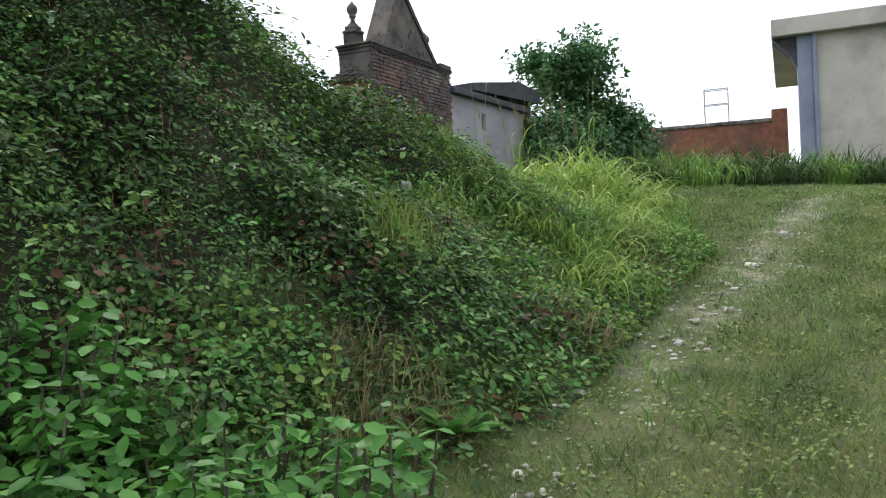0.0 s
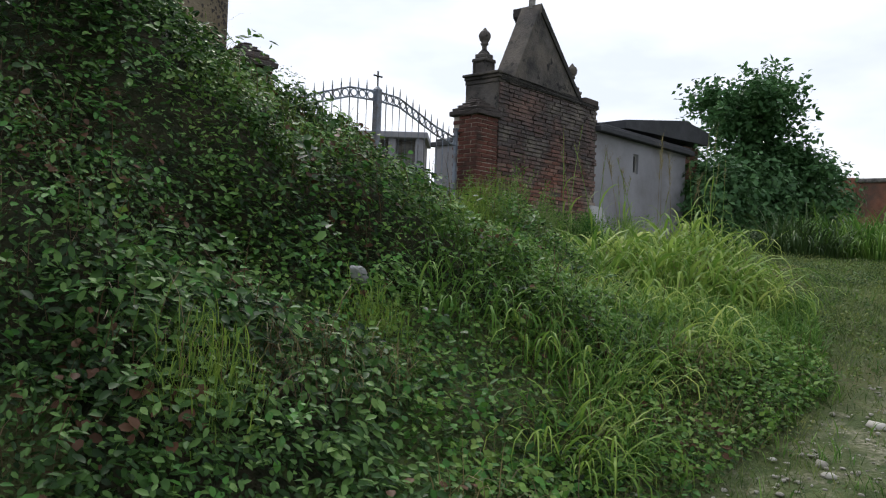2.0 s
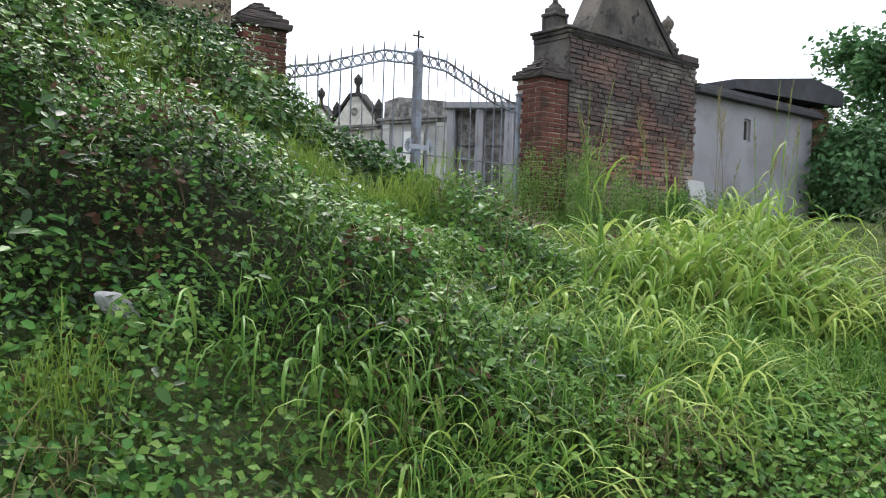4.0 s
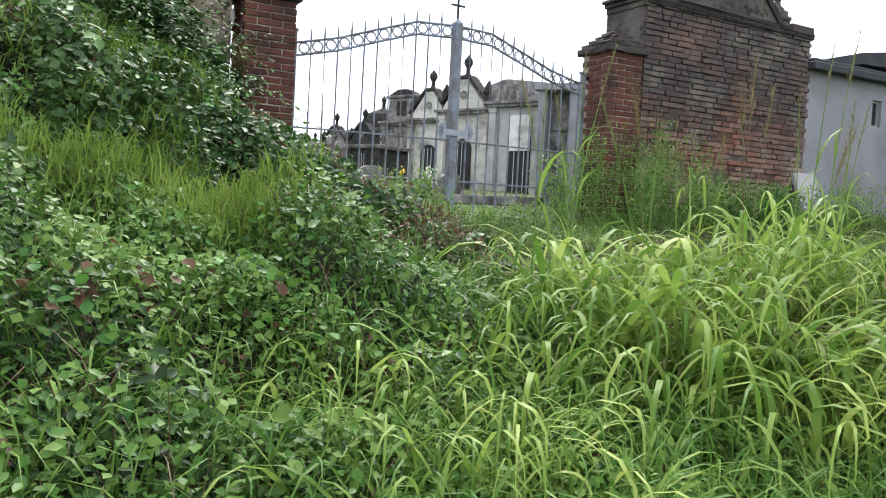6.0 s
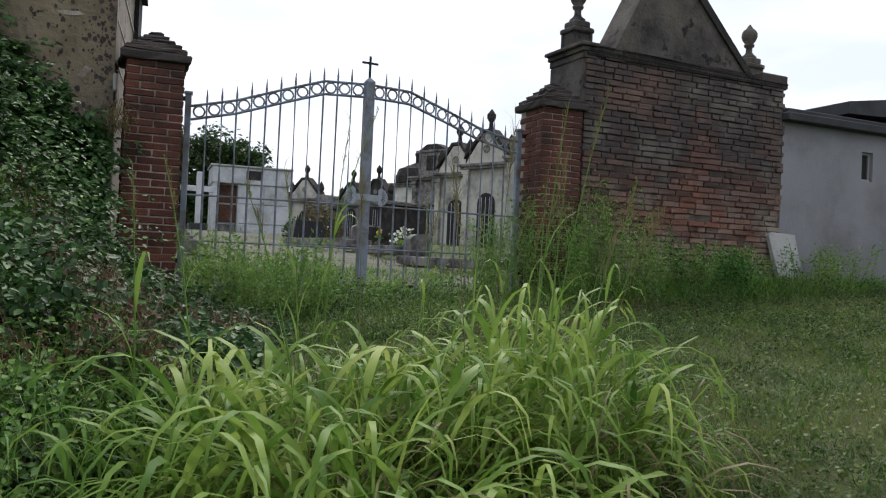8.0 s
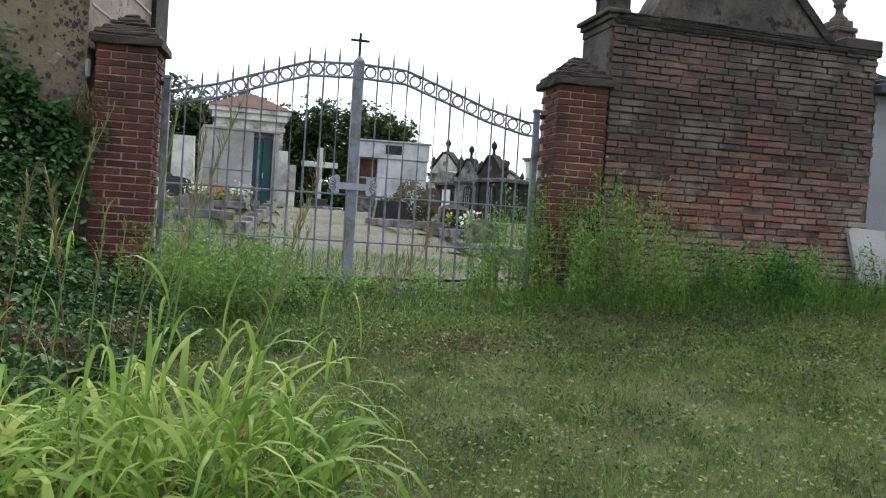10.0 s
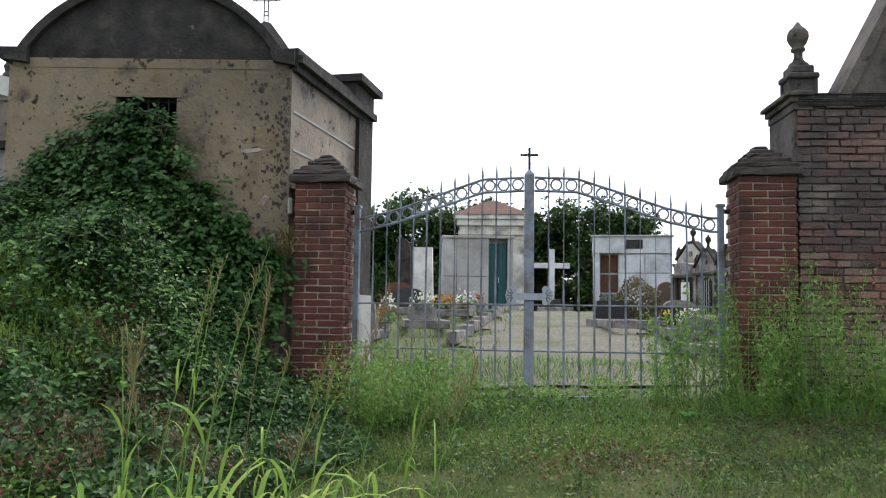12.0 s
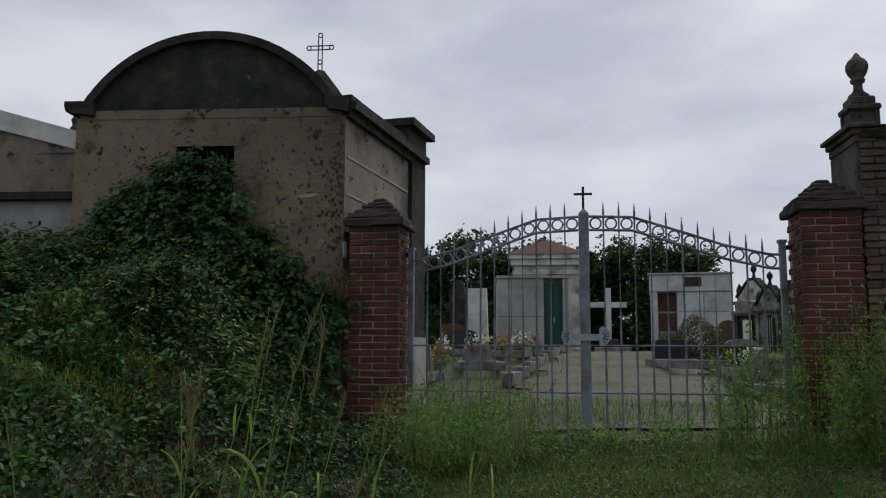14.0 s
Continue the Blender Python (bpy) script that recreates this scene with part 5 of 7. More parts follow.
tree("walnut_tree", (22.0, 6.75, 2.35), 4.3, 1.75, L_TREE, 17000, "young walnut tree with dark glossy leaves", leaf=0.17, low=0.12, limbs=13, seed=5)
for k, (x, y, h, r) in enumerate([(5.0, 57, 8.0, 4.0), (9.0, 62, 8.2, 3.8), (17.5, 62, 8.4, 4.2), (19.6, 60, 7.4, 3.0), (13.5, 64, 7.6, 3.6), (2.0, 60, 7.5, 3.5)]):
    tree("cemetery_tree", (x, y, 2.7), h, r, L_HEDGE, 12000, "dense dark green tree behind the tombs", leaf=0.36, low=0.06, limbs=12, seed=20 + k)


def shrub(loc, r, h, mat, n, leaf, label, name="shrub"):
    s = thing(name, loc, 0, label, "shrub")
    p = rng.normal(size=(n, 3))
    p = unit(p) * (rng.uniform(0.3, 1, (n, 1)) ** 0.4) * (r, r, h * 0.55) + (0, 0, h * 0.45)
    p = p * (1 + 0.12 * np.sin(7 * p[:, :1] + 3 * p[:, 2:3]))
    p = p[p[:, 2] > 0]
    ob = new("foliage", leaves("foliage", p, p - (0, 0, h * 0.2) + 0.6 * rng.normal(size=p.shape), rng.uniform(0.6, 1.3, len(p)) * leaf, mat, fine=False))
    ob.parent = s
    b = bmesh.new()
    for a in range(6):
        tube([(0, 0, 0), (0.5 * r * math.cos(a), 0.5 * r * math.sin(a), h * 0.6)], 0.012, 5, b, tip=0.004)
    part("stems", b, M_BARK, s)


shrub((12.75, 18.2, gz(12.75, 18.2)), 0.62, 0.85, L_HEATHER, 2600, 0.07, "brownish flowering shrub on a grave")
shrub((11.95, 17.4, gz(11.95, 17.4)), 0.35, 0.5, L_HEDGE, 700, 0.06, "small dark evergreen bush on a grave")


def niche_block():
    t = thing("niche_block", (16.3, 13.6, 2.4), -52, "grey concrete niche block with recessed dark panels", "mausoleum")
    part("back", boxes((-0.75, 0.75, 0.35, 1.6, 0, 2.45)), M_GREYSTONE, t)
    for x in (-0.68, -0.02, 0.64):
        part("pier", boxes((x - 0.09, x + 0.09, 0.0, 0.35, 0, 2.45), bevel=0.01), M_HOUSE, t)
    part("roof_slab", boxes((-0.85, 0.85, -0.1, 1.7, 2.45, 2.6), bevel=0.015), M_HOUSE, t)
    for i in range(3):
        for x in (-0.35, 0.31):
            part("niche_panel", boxes((x - 0.23, x + 0.23, 0.3, 0.345, 0.05 + 0.8 * i, 0.8 + 0.8 * i), bevel=0.01), M_GREYSTONE, t)


niche_block()


for x, y, r, h in [(19.2, 6.6, 1.0, 1.9), (20.6, 6.3, 1.1, 2.0), (22.4, 6.0, 1.5, 2.3), (24.3, 6.3, 1.2, 2.2), (19.9, 8.0, 1.2, 2.6), (22.0, 8.2, 1.5, 2.8), (24.6, 8.6, 1.6, 2.8)]:
    shrub((x, y, gz(x, y)), r, h, L_TREE, 2600, 0.14, "dark leafy shrub beneath the walnut tree", name="undergrowth_shrub")


def yard_hedge():
    n = 26000
    x, y = rng.uniform(-14, 44, n), rng.uniform(68.5, 71.0, n)
    z = 2.4 + rng.uniform(0, 1, n) ** 0.7 * (3.6 + 0.8 * field_1d(x))
    me = leaves("hedge", np.c_[x, y, z], rng.normal(size=(n, 3)) + (0, -0.8, 0.5), rng.uniform(0.35, 0.6, n), L_HEDGE, False)
    tagged(new("hedge", me), "tall dark hedge closing the back of the yard", "hedge", kind="stuff")


def field_1d(x):
    return np.array([noise.noise((a / 3.0, 0.0, 5.0)) for a in x])


yard_hedge()


# ---- plants on the bank ----
def field(x, y, size, seed):
    return np.array([noise.noise((a / size, b / size, seed)) for a, b in zip(x, y)])


def lump(x, y):
    """How far the thicket bulges over the ground."""
    n1 = field(x, y, 0.9, 1.5)
    n2 = field(x, y, 0.33, 6.5)
    body = np.clip(bank(x, y) / 0.6, 0, 1)
    mass = 1.25 * np.exp(-((x - 2.4) / 1.5) ** 2 - ((y - 5.0) / 1.3) ** 2) + 0.9 * np.exp(-((x - 0.4) / 1.6) ** 2 - ((y - 4.6) / 1.5) ** 2)
    wall_heap = 0.3 * np.exp(-((x - 5.7) / 0.9) ** 2 - ((y - 7.4) / 0.8) ** 2)
    pillar_heap = 0.62 * np.exp(-((x - 6.45) / 0.7) ** 2 - ((y - 6.25) / 0.6) ** 2)
    knoll = 0.36 * np.exp(-((x - 4.3) / 0.75) ** 2 - ((y - 4.2) / 0.9) ** 2)
    return np.maximum(body * (0.10 + 0.38 * n1 + 0.22 * n2) + 0.26 * bank(x, y), 0.05 * body) + mass + knoll + wall_heap + pillar_heap


def slope_normal(x, y):
    e = 0.1
    gx = (ground_z(x + e, y) - ground_z(x - e, y)) / (2 * e)
    gy = (ground_z(x, y + e) - ground_z(x, y - e)) / (2 * e)
    return unit(np.c_[-gx, -gy, np.ones_like(gx)])


def on_bank(n, x0=-1.8, x1=7.9, y1=8.0, power=1.0, lo=0.0):
    x = rng.uniform(x0, x1, n)
    t = rng.uniform(0, 1, n) ** power
    y = toe(x) + lo + t * (y1 - toe(x) - lo)
    keep = ~((y > 7.65) & (x > 4.4))
    return x[keep], y[keep]


def scatter(name, mat, x, y, size, label, category, lift=(-0.2, 0.05), tilt=0.5, fine=True, aspect=1.0):
    z = ground_z(x, y) + lump(x, y) + rng.uniform(*lift, len(x))
    n = slope_normal(x, y) * 0.8 + (0, -0.1, 0.45) + tilt * rng.normal(size=(len(x), 3))
    down = np.c_[np.zeros_like(x), -np.ones_like(x), -0.5 * np.ones_like(x)]
    me = leaves(name, np.c_[x, y, z], n, size, mat, fine, aspect, point=down + 0.9 * rng.normal(size=(len(x), 3)))
    return tagged(new(name, me), label, category, kind="stuff")


# body of the thicket, under its leaves; its dark colour stands for shade between them
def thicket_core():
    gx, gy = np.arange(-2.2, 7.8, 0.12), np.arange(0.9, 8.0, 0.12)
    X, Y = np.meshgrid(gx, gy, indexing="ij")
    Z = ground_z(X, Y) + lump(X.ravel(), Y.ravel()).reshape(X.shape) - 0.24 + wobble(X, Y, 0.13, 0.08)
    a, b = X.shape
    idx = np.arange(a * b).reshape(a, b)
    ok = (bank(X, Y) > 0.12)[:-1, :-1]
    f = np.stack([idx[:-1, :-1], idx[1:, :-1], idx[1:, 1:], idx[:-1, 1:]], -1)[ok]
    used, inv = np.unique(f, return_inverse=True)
    me = mesh_from_arrays("undergrowth", np.stack([X, Y, Z], -1).reshape(-1, 3)[used], inv.reshape(-1, 4), M_GAP_SHADE, smooth=True)
    tagged(new("undergrowth", me), "sheet of undergrowth beneath the brambles, coloured dark as the shade in their gaps", "undergrowth", kind="stuff")


# near-black tones paint the shade of the leaf gaps into the undergrowth
M_GAP_SHADE = material("undergrowth_gap_shade", [(0.012, 0.016, 0.008), (0.03, 0.034, 0.016), (0.06, 0.05, 0.028)], scale=9, bump=1.0, bump_scale=40, rough=1.0)
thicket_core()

def carpet(name, n, fine, lo, hi, size, y_lo, y_hi, power):
    x, y = on_bank(n, power=power, lo=lo, y1=hi)
    k = ((field(x, y, 1.3, 2.2) + 0.35 * (5.9 - x) + 0.25 * rng.normal(size=len(x)) > -0.7) | (y > 3.4)) & (y >= y_lo) & (y < y_hi)
    x, y = x[k], y[k]
    big = (0.75 + 0.5 * np.clip(1.5 * field(x, y, 0.5, 61.0) + 0.5, 0, 1)) * np.where((x > 4.5) & (y < 3.2), 0.78, 1.0)
    scatter(name, L_BRAMBLE, x, y, rng.uniform(*size, len(x)) * big, "dense dark green bramble thicket covering the bank", "brambles", fine=fine, aspect=0.68)


carpet("bramble", 180000, True, 0.0, 4.6, (0.02, 0.052), 0.0, 4.2, 1.05)
carpet("far_bramble", 80000, True, 2.0, 8.0, (0.03, 0.066), 4.2, 9.0, 0.8)


def sprays(name, n, mat, label, reach=(0.18, 0.55), leaf=(0.028, 0.058), x0=-1.0, x1=7.6, y1=7.5, power=1.1, per=15, y0=-9.0):
    """Arching canes that stand out of the thicket, with leaves along them."""
    x, y = on_bank(n, x0=x0, x1=x1, y1=y1, power=power)
    x, y = x[y > y0], y[y > y0]
    n = len(x)
    base = np.c_[x, y, ground_z(x, y) + lump(x, y) - 0.12]
    a = rng.uniform(0, 2 * math.pi, n)
    way = unit(np.c_[np.cos(a), np.sin(a) - 0.7, rng.uniform(0.5, 1.5, n)])
    ln = rng.uniform(*reach, n)
    s = np.linspace(0.15, 1, per)
    sag = np.c_[np.zeros(n), np.zeros(n), -0.55 * ln]
    line = base[:, None] + ln[:, None, None] * way[:, None] * s[None, :, None] + sag[:, None] * (s ** 2.2)[None, :, None]
    p = (line + rng.normal(size=line.shape) * 0.016).reshape(-1, 3)
    nn = np.repeat(way * (0.3, 0.3, 0.5), per, 0) + (0, -0.2, 0.75) + 0.36 * rng.normal(size=p.shape)
    out = np.repeat(way, per, 0) * (1, 1, 0.2) + 0.8 * rng.normal(size=p.shape)
    me = leaves(name, p, nn, rng.uniform(*leaf, len(p)) * np.where((p[:, 0] > 4.5) & (p[:, 1] < 3.2), 0.78, 1.0), mat, True, 0.75, point=out)
    return tagged(new(name, me), label, "brambles", kind="stuff")


sprays("bramble_canes", 1500, L_BRAMBLE, "arching bramble canes standing out of the thicket", reach=(0.15, 0.42))
sprays("pale_canes", 420, L_NETTLE, "fresh bright bramble canes over the thicket", leaf=(0.025, 0.05))
sprays("lime_canes", 150, L_LIME, "yellow-green sprigs standing out of the brambles", reach=(0.12, 0.35), leaf=(0.02, 0.042), x1=7.2)
sprays("ridge_canes", 420, L_BRAMBLE, "loose canes along the ridge of the bank", reach=(0.3, 0.85), leaf=(0.035, 0.07), x0=0.5, x1=6.5, power=0.5)

sprays("heap_canes", 1500, L_BRAMBLE, "leafy bramble canes heaped against the old chapel", reach=(0.2, 0.6), leaf=(0.04, 0.08), x0=4.2, x1=7.8, y1=7.6, power=0.6, y0=4.4)
sprays("fresh_heap_canes", 260, L_NETTLE, "fresh green canes on the heap before the chapel", reach=(0.2, 0.5), leaf=(0.03, 0.055), x0=4.2, x1=7.6, y1=7.4, power=0.6, y0=4.4)
sprays("pillar_canes", 420, L_BRAMBLE, "loose canes standing up beside the gate pillar", reach=(0.4, 1.1), leaf=(0.025, 0.05), x0=6.2, x1=7.0, y1=6.8, power=0.5, y0=5.6, per=22)
x, y = on_bank(26000, power=1.2, x0=-1.5)
k = field(x, y, 0.8, 12.0) + 0.1 * rng.normal(size=len(x)) > 0.12
scatter("bramble_shoots", L_NETTLE, x[k], y[k], rng.uniform(0.025, 0.05, k.sum()), "fresh green shoots among the brambles", "brambles", lift=(-0.05, 0.08))
x, y = on_bank(20000, power=1.3, x1=7.2)
k = field(x, y, 0.55, 21.0) > 0.16
scatter("dead_leaves", L_DRY, x[k], y[k], rng.uniform(0.03, 0.055, k.sum()), "patches of dead brown bramble leaves", "dead leaves", lift=(-0.1, 0.05))
x, y = on_bank(9000, power=1.5, x0=0.6, x1=7.0)
k = field(x, y, 0.45, 31.0) > 0.34
scatter("lime_sprigs", L_LIME, x[k], y[k], rng.uniform(0.03, 0.055, k.sum()), "yellow-green young sprigs among the brambles", "shoots", lift=(0.0, 0.1))

# tall broad-leaved shoots at the start of the track
bx = rng.uniform(0.5, 1.95, 480)
by = rng.uniform(0.0, 1.0, 480)
by = 1.05 + 0.32 * (2.1 - bx) * 0.35 + by * 1.5
bz = ground_z(bx, by)
hh = rng.uniform(0.22, 0.5, 480)
st = bmesh.new()
P, N, T = [], [], []
for i in range(480):
    lean = (random.uniform(-0.08, 0.08), random.uniform(-0.12, 0.05))
    for lv in range(6):
        s = 0.3 + 0.7 * lv / 5
        for q in range(2):
            a = lv * 1.6 + q * math.pi + random.uniform(-0.4, 0.4)
            P.append((bx[i] + lean[0] * s, by[i] + lean[1] * s, bz[i] + hh[i] * s))
            T.append((math.cos(a), math.sin(a), -0.15))
            N.append((0.35 * math.cos(a), 0.35 * math.sin(a), 1.0))
    if i < 160:
        tube([(bx[i], by[i], bz[i]), (bx[i] + lean[0], by[i] + lean[1], bz[i] + hh[i])], 0.004, 4, st)
shoots = thing("broad_leaved_shoots", (1.5, 1.6, 0.3), 0, "tall fresh shoots with broad bright green leaves", "shoots", kind="stuff")
ob = new("shoot_leaves", leaves("shoot_leaves", np.array(P) - (1.5, 1.6, 0.3), np.array(N) + 0.3 * rng.normal(size=(len(N), 3)), rng.uniform(0.038, 0.078, len(P)), L_NETTLE, True, 1.0, point=np.array(T)))
ob.parent = shoots
bmesh.ops.translate(st, verts=st.verts[:], vec=(-1.5, -1.6, -0.3))
part("shoot_stems", st, M_BARK, shoots)


# ---- ivy on the arched chapel ----
IVY_U = [0, 0.4, 0.75, 1.0, 1.35, 1.6, 1.8, 2.0, 2.3, 2.8]
IVY_Z = [3.95, 4.15, 4.45, 4.7, 4.82, 4.65, 4.4, 4.05, 3.7, 3.3]


def wall_ivy():
    n = 15000
    u = rng.uniform(0.0, 2.8, n)
    z = rng.uniform(2.6, 5.0, n)
    top = np.interp(u, IVY_U, IVY_Z)
    ragged = top + 0.45 * field(u, z, 0.3, 4.0)
    hole = field(u, z, 0.4, 8.0)
    k = (z < ragged) & (hole > np.where(z < 3.7, -0.6, -0.2))
    u, z = u[k], z[k]
    x = 4.62 + u
    thick = np.clip((np.interp(u, IVY_U, IVY_Z) - z) * 0.45, 0.06, 0.75)
    yy = 7.74 + 0.043 * u - rng.uniform(0.02, 1, len(u)) * thick
    nn = np.c_[0.4 * rng.normal(size=len(u)), -0.8 * np.ones(len(u)), 0.7 + 0.4 * rng.normal(size=len(u))]
    me = leaves("ivy", np.c_[x, yy, z], nn, rng.uniform(0.04, 0.095, len(u)), L_IVY, True, 0.9, point=np.tile((0, -0.3, -1.0), (len(u), 1)))
    tagged(new("ivy", me), "ivy and brambles climbing the chapel wall and window", "ivy", kind="stuff")
    # leafy shoots that hang out of the mass in layers
    m = 1500
    u = rng.uniform(0.0, 2.75, m)
    top = np.interp(u, IVY_U, IVY_Z) + 0.3 * field(u, u * 0, 0.25, 14.0)
    z = 2.7 + (top - 2.7) * rng.uniform(0, 1, m) ** 0.8
    deep = np.clip((top - z) * 0.45, 0.05, 0.75)
    base = np.c_[4.62 + u, 7.74 + 0.043 * u - 0.8 * deep, z]
    way = unit(np.c_[0.7 * rng.normal(size=m), -rng.uniform(0.3, 1.0, m), rng.uniform(-0.1, 0.9, m)])
    ln = rng.uniform(0.12, 0.42, m)
    per = 12
    t = np.linspace(0.15, 1, per)
    line = base[:, None] + ln[:, None, None] * (way[:, None] * t[None, :, None] + np.array([0, 0, -0.5]) * (t ** 2)[None, :, None])
    p = (line + rng.normal(size=line.shape) * 0.02).reshape(-1, 3)
    p[:, 1] = np.minimum(p[:, 1], 7.72 + 0.043 * (p[:, 0] - 4.62))
    nn = np.repeat(way * (0.3, 0.5, 0.2), per, 0) + (0, -0.25, 0.8) + 0.3 * rng.normal(size=p.shape)
    me = leaves("ivy_shoots", p, nn, rng.uniform(0.04, 0.085, len(p)), L_IVY, True, 0.85, point=np.repeat(way * (1, 1, 0.2), per, 0) + (0, 0, -0.3) + 0.6 * rng.normal(size=p.shape))
    tagged(new("ivy_shoots", me), "layered bramble shoots hanging from the chapel wall", "ivy", kind="stuff")
    # a few loose sprays
    b = bmesh.new()
    for k in range(16):
        u0 = random.uniform(0.3, 2.2)
        z0 = float(np.interp(u0, [0, 0.4, 1.0, 1.35, 1.75, 2.1, 2.8], [3.7, 3.8, 4.4, 4.6, 4.5, 3.5, 2.9]))
        tube([(4.62 + u0, 7.68, z0 - 0.4), (4.62 + u0 + random.uniform(-0.1, 0.2), 7.58, z0 + 0.05), (4.62 + u0 + random.uniform(-0.2, 0.4), 7.52, z0 + random.uniform(0, 0.25))], 0.006, 4, b, tip=0.002)
    tagged(solid("ivy_runners", b, M_BARK), "thin woody ivy runners on the wall", "ivy", kind="stuff")


wall_ivy()


# ---- grasses ----
def tuft_field(name, mat, x, y, length, lean, width, label, category, seg=4, lift=0.0, droop=1.0, onbank=False):
    z = ground_z(x, y) + lift + (lump(x, y) * 0.6 if onbank else 0)
    me = blades(name, np.c_[x, y, z], length, lean, width, mat, seg, droop)
    return tagged(new(name, me), label, category, kind="stuff")


def winds(n, lo=0.3, hi=1.2, bias=(0, 0)):
    a = rng.uniform(0, 2 * math.pi, n)
    r = rng.uniform(lo, hi, n)
    return np.c_[r * np.cos(a) + bias[0], r * np.sin(a) + bias[1]]


# mown turf beside and along the track
n = 380000
x = 0.8 + 16.5 * rng.beta(1.15, 1.5, n)
y = rng.uniform(-2.2, 7.3, n)
k = (bank(x, y) < 0.3) & (rng.uniform(size=n) > 0.85 * np.clip(1.3 * track_worn(x, y) + 1.3 * field(x, y, 0.35, 9.0) - 0.25, 0, 1))
x, y = x[k], y[k]
patch = field(x, y, 0.6, 14.0)
tuft_field("turf", L_LAWN, x, y, rng.uniform(0.03, 0.09, len(x)) * (1 + 0.7 * np.clip(2 * patch, 0, 1)), winds(len(x), 0.4, 1.5), rng.uniform(0.006, 0.013, len(x)), "short uneven turf beside the track", "grass", seg=1)
# clover and small weeds in the turf
n = 220000
x = 0.8 + 15.7 * rng.beta(1.15, 1.5, n)
y = rng.uniform(-2.2, 7.3, n)
k = (bank(x, y) < 0.35) & (field(x, y, 0.5, 17.0) + 0.35 * rng.normal(size=n) > 0.0) & (rng.uniform(size=n) > track_worn(x, y))
x, y = x[k], y[k]
me = leaves("clover", np.c_[x, y, ground_z(x, y) + rng.uniform(0.02, 0.07, len(x))], rng.normal(size=(len(x), 3)) * 0.5 + (0, 0, 1), rng.uniform(0.01, 0.028, len(x)), L_LAWN, False, 1.3)
tagged(new("clover", me), "low clover and plantain in the turf", "clover", kind="stuff")
# tufts and dry patches
n = 34000
x, y = rng.uniform(1.5, 14, n), rng.uniform(-1.8, 6.8, n)
k = (bank(x, y) < 0.3) & (field(x, y, 0.3, 71.0) > 0.14)
x, y = x[k], y[k]
tuft_field("turf_tufts", L_GRASS, x, y, rng.uniform(0.05, 0.16, len(x)), winds(len(x), 0.3, 1.4), rng.uniform(0.004, 0.009, len(x)), "taller tufts standing in the turf", "grass", seg=3)
n = 52000
x, y = rng.uniform(1.5, 14.5, n), rng.uniform(-2, 7.0, n)
k = (bank(x, y) < 0.3) & (field(x, y, 0.6, 83.0) > 0.08)
x, y = x[k], y[k]
tuft_field("dry_turf", L_STRAW, x, y, rng.uniform(0.03, 0.09, len(x)), winds(len(x), 0.6, 1.7), rng.uniform(0.004, 0.009, len(x)), "yellowed dry blades in the turf", "dry grass", seg=1)

# patches of leafy weeds in the turf
n = 120000
x, y = rng.uniform(1.0, 15, n), rng.uniform(-2.2, 7.2, n)
k = (bank(x, y) < 0.35) & (field(x, y, 0.4, 101.0) + 0.4 * field(x, y, 0.12, 3.3) > 0.1) & (track_worn(x, y) < 0.6)
x, y = x[k], y[k]
me = leaves("turf_weeds", np.c_[x, y, ground_z(x, y) + rng.uniform(0.02, 0.12, len(x))], rng.normal(size=(len(x), 3)) * 0.6 + (0, 0, 0.9), rng.uniform(0.012, 0.03, len(x)), L_LAWN, False, 0.9)
tagged(new("turf_weeds", me), "patches of low leafy weeds in the turf", "weeds", kind="stuff")

# rough grass over the lower bank
x, y = on_bank(26000, x0=2.2, x1=8.6, y1=7.2, power=1.3)
k = (field(x, y, 0.8, 41.0) + 0.28 * (x - 5.2) > 0.0) & (y < 3.6)
x, y = x[k], y[k]
tuft_field("bank_grass", L_GRASS, x, y, rng.uniform(0.10, 0.34, len(x)), winds(len(x), 0.4, 1.5, (0.1, -0.5)), rng.uniform(0.004, 0.009, len(x)), "rough green grass over the lower bank", "grass", seg=4, onbank=True)
x, y = on_bank(74000, x0=4.0, x1=8.8, y1=7.3, power=1.2)
k = (y < 4.2) & ((x > 5.6) | (rng.uniform(size=len(x)) < 0.6))
x, y = x[k], y[k]
z = ground_z(x, y) + lump(x, y) * 0.9 + rng.uniform(-0.02, 0.09, len(x))
me = leaves("ground_cover", np.c_[x, y, z], rng.normal(size=(len(x), 3)) * 0.5 + (0, -0.3, 1), rng.uniform(0.016, 0.042, len(x)), L_GRASS, False, 1.2)
tagged(new("ground_cover", me), "low green ground cover on the bank", "ground cover", kind="stuff")
n = 34000
x, y = rng.uniform(5.6, 8.7, n), rng.uniform(3.7, 7.4, n)
k = (x < 8.5 - 0.25 * np.abs(y - 6.0) + 0.25 * field(x, y, 0.4, 7.7)) & (bank(x, y) > 0.0) & ~((y > 7.0) & (x > 7.3))
x, y = x[k], y[k]
z = ground_z(x, y) + lump(x, y) + rng.uniform(-0.05, 0.14, len(x)) + 0.1 * field(x, y, 0.25, 33.0)
me = leaves("low_brambles", np.c_[x, y, z], rng.normal(size=(len(x), 3)) * 0.55 + (0, -0.3, 0.9), rng.uniform(0.025, 0.06, len(x)), L_IVY, True, 0.9, point=rng.normal(size=(len(x), 3)) + (0, -0.6, -0.3))
tagged(new("low_brambles", me), "low dark brambles spreading towards the gate pillar", "brambles", kind="stuff")
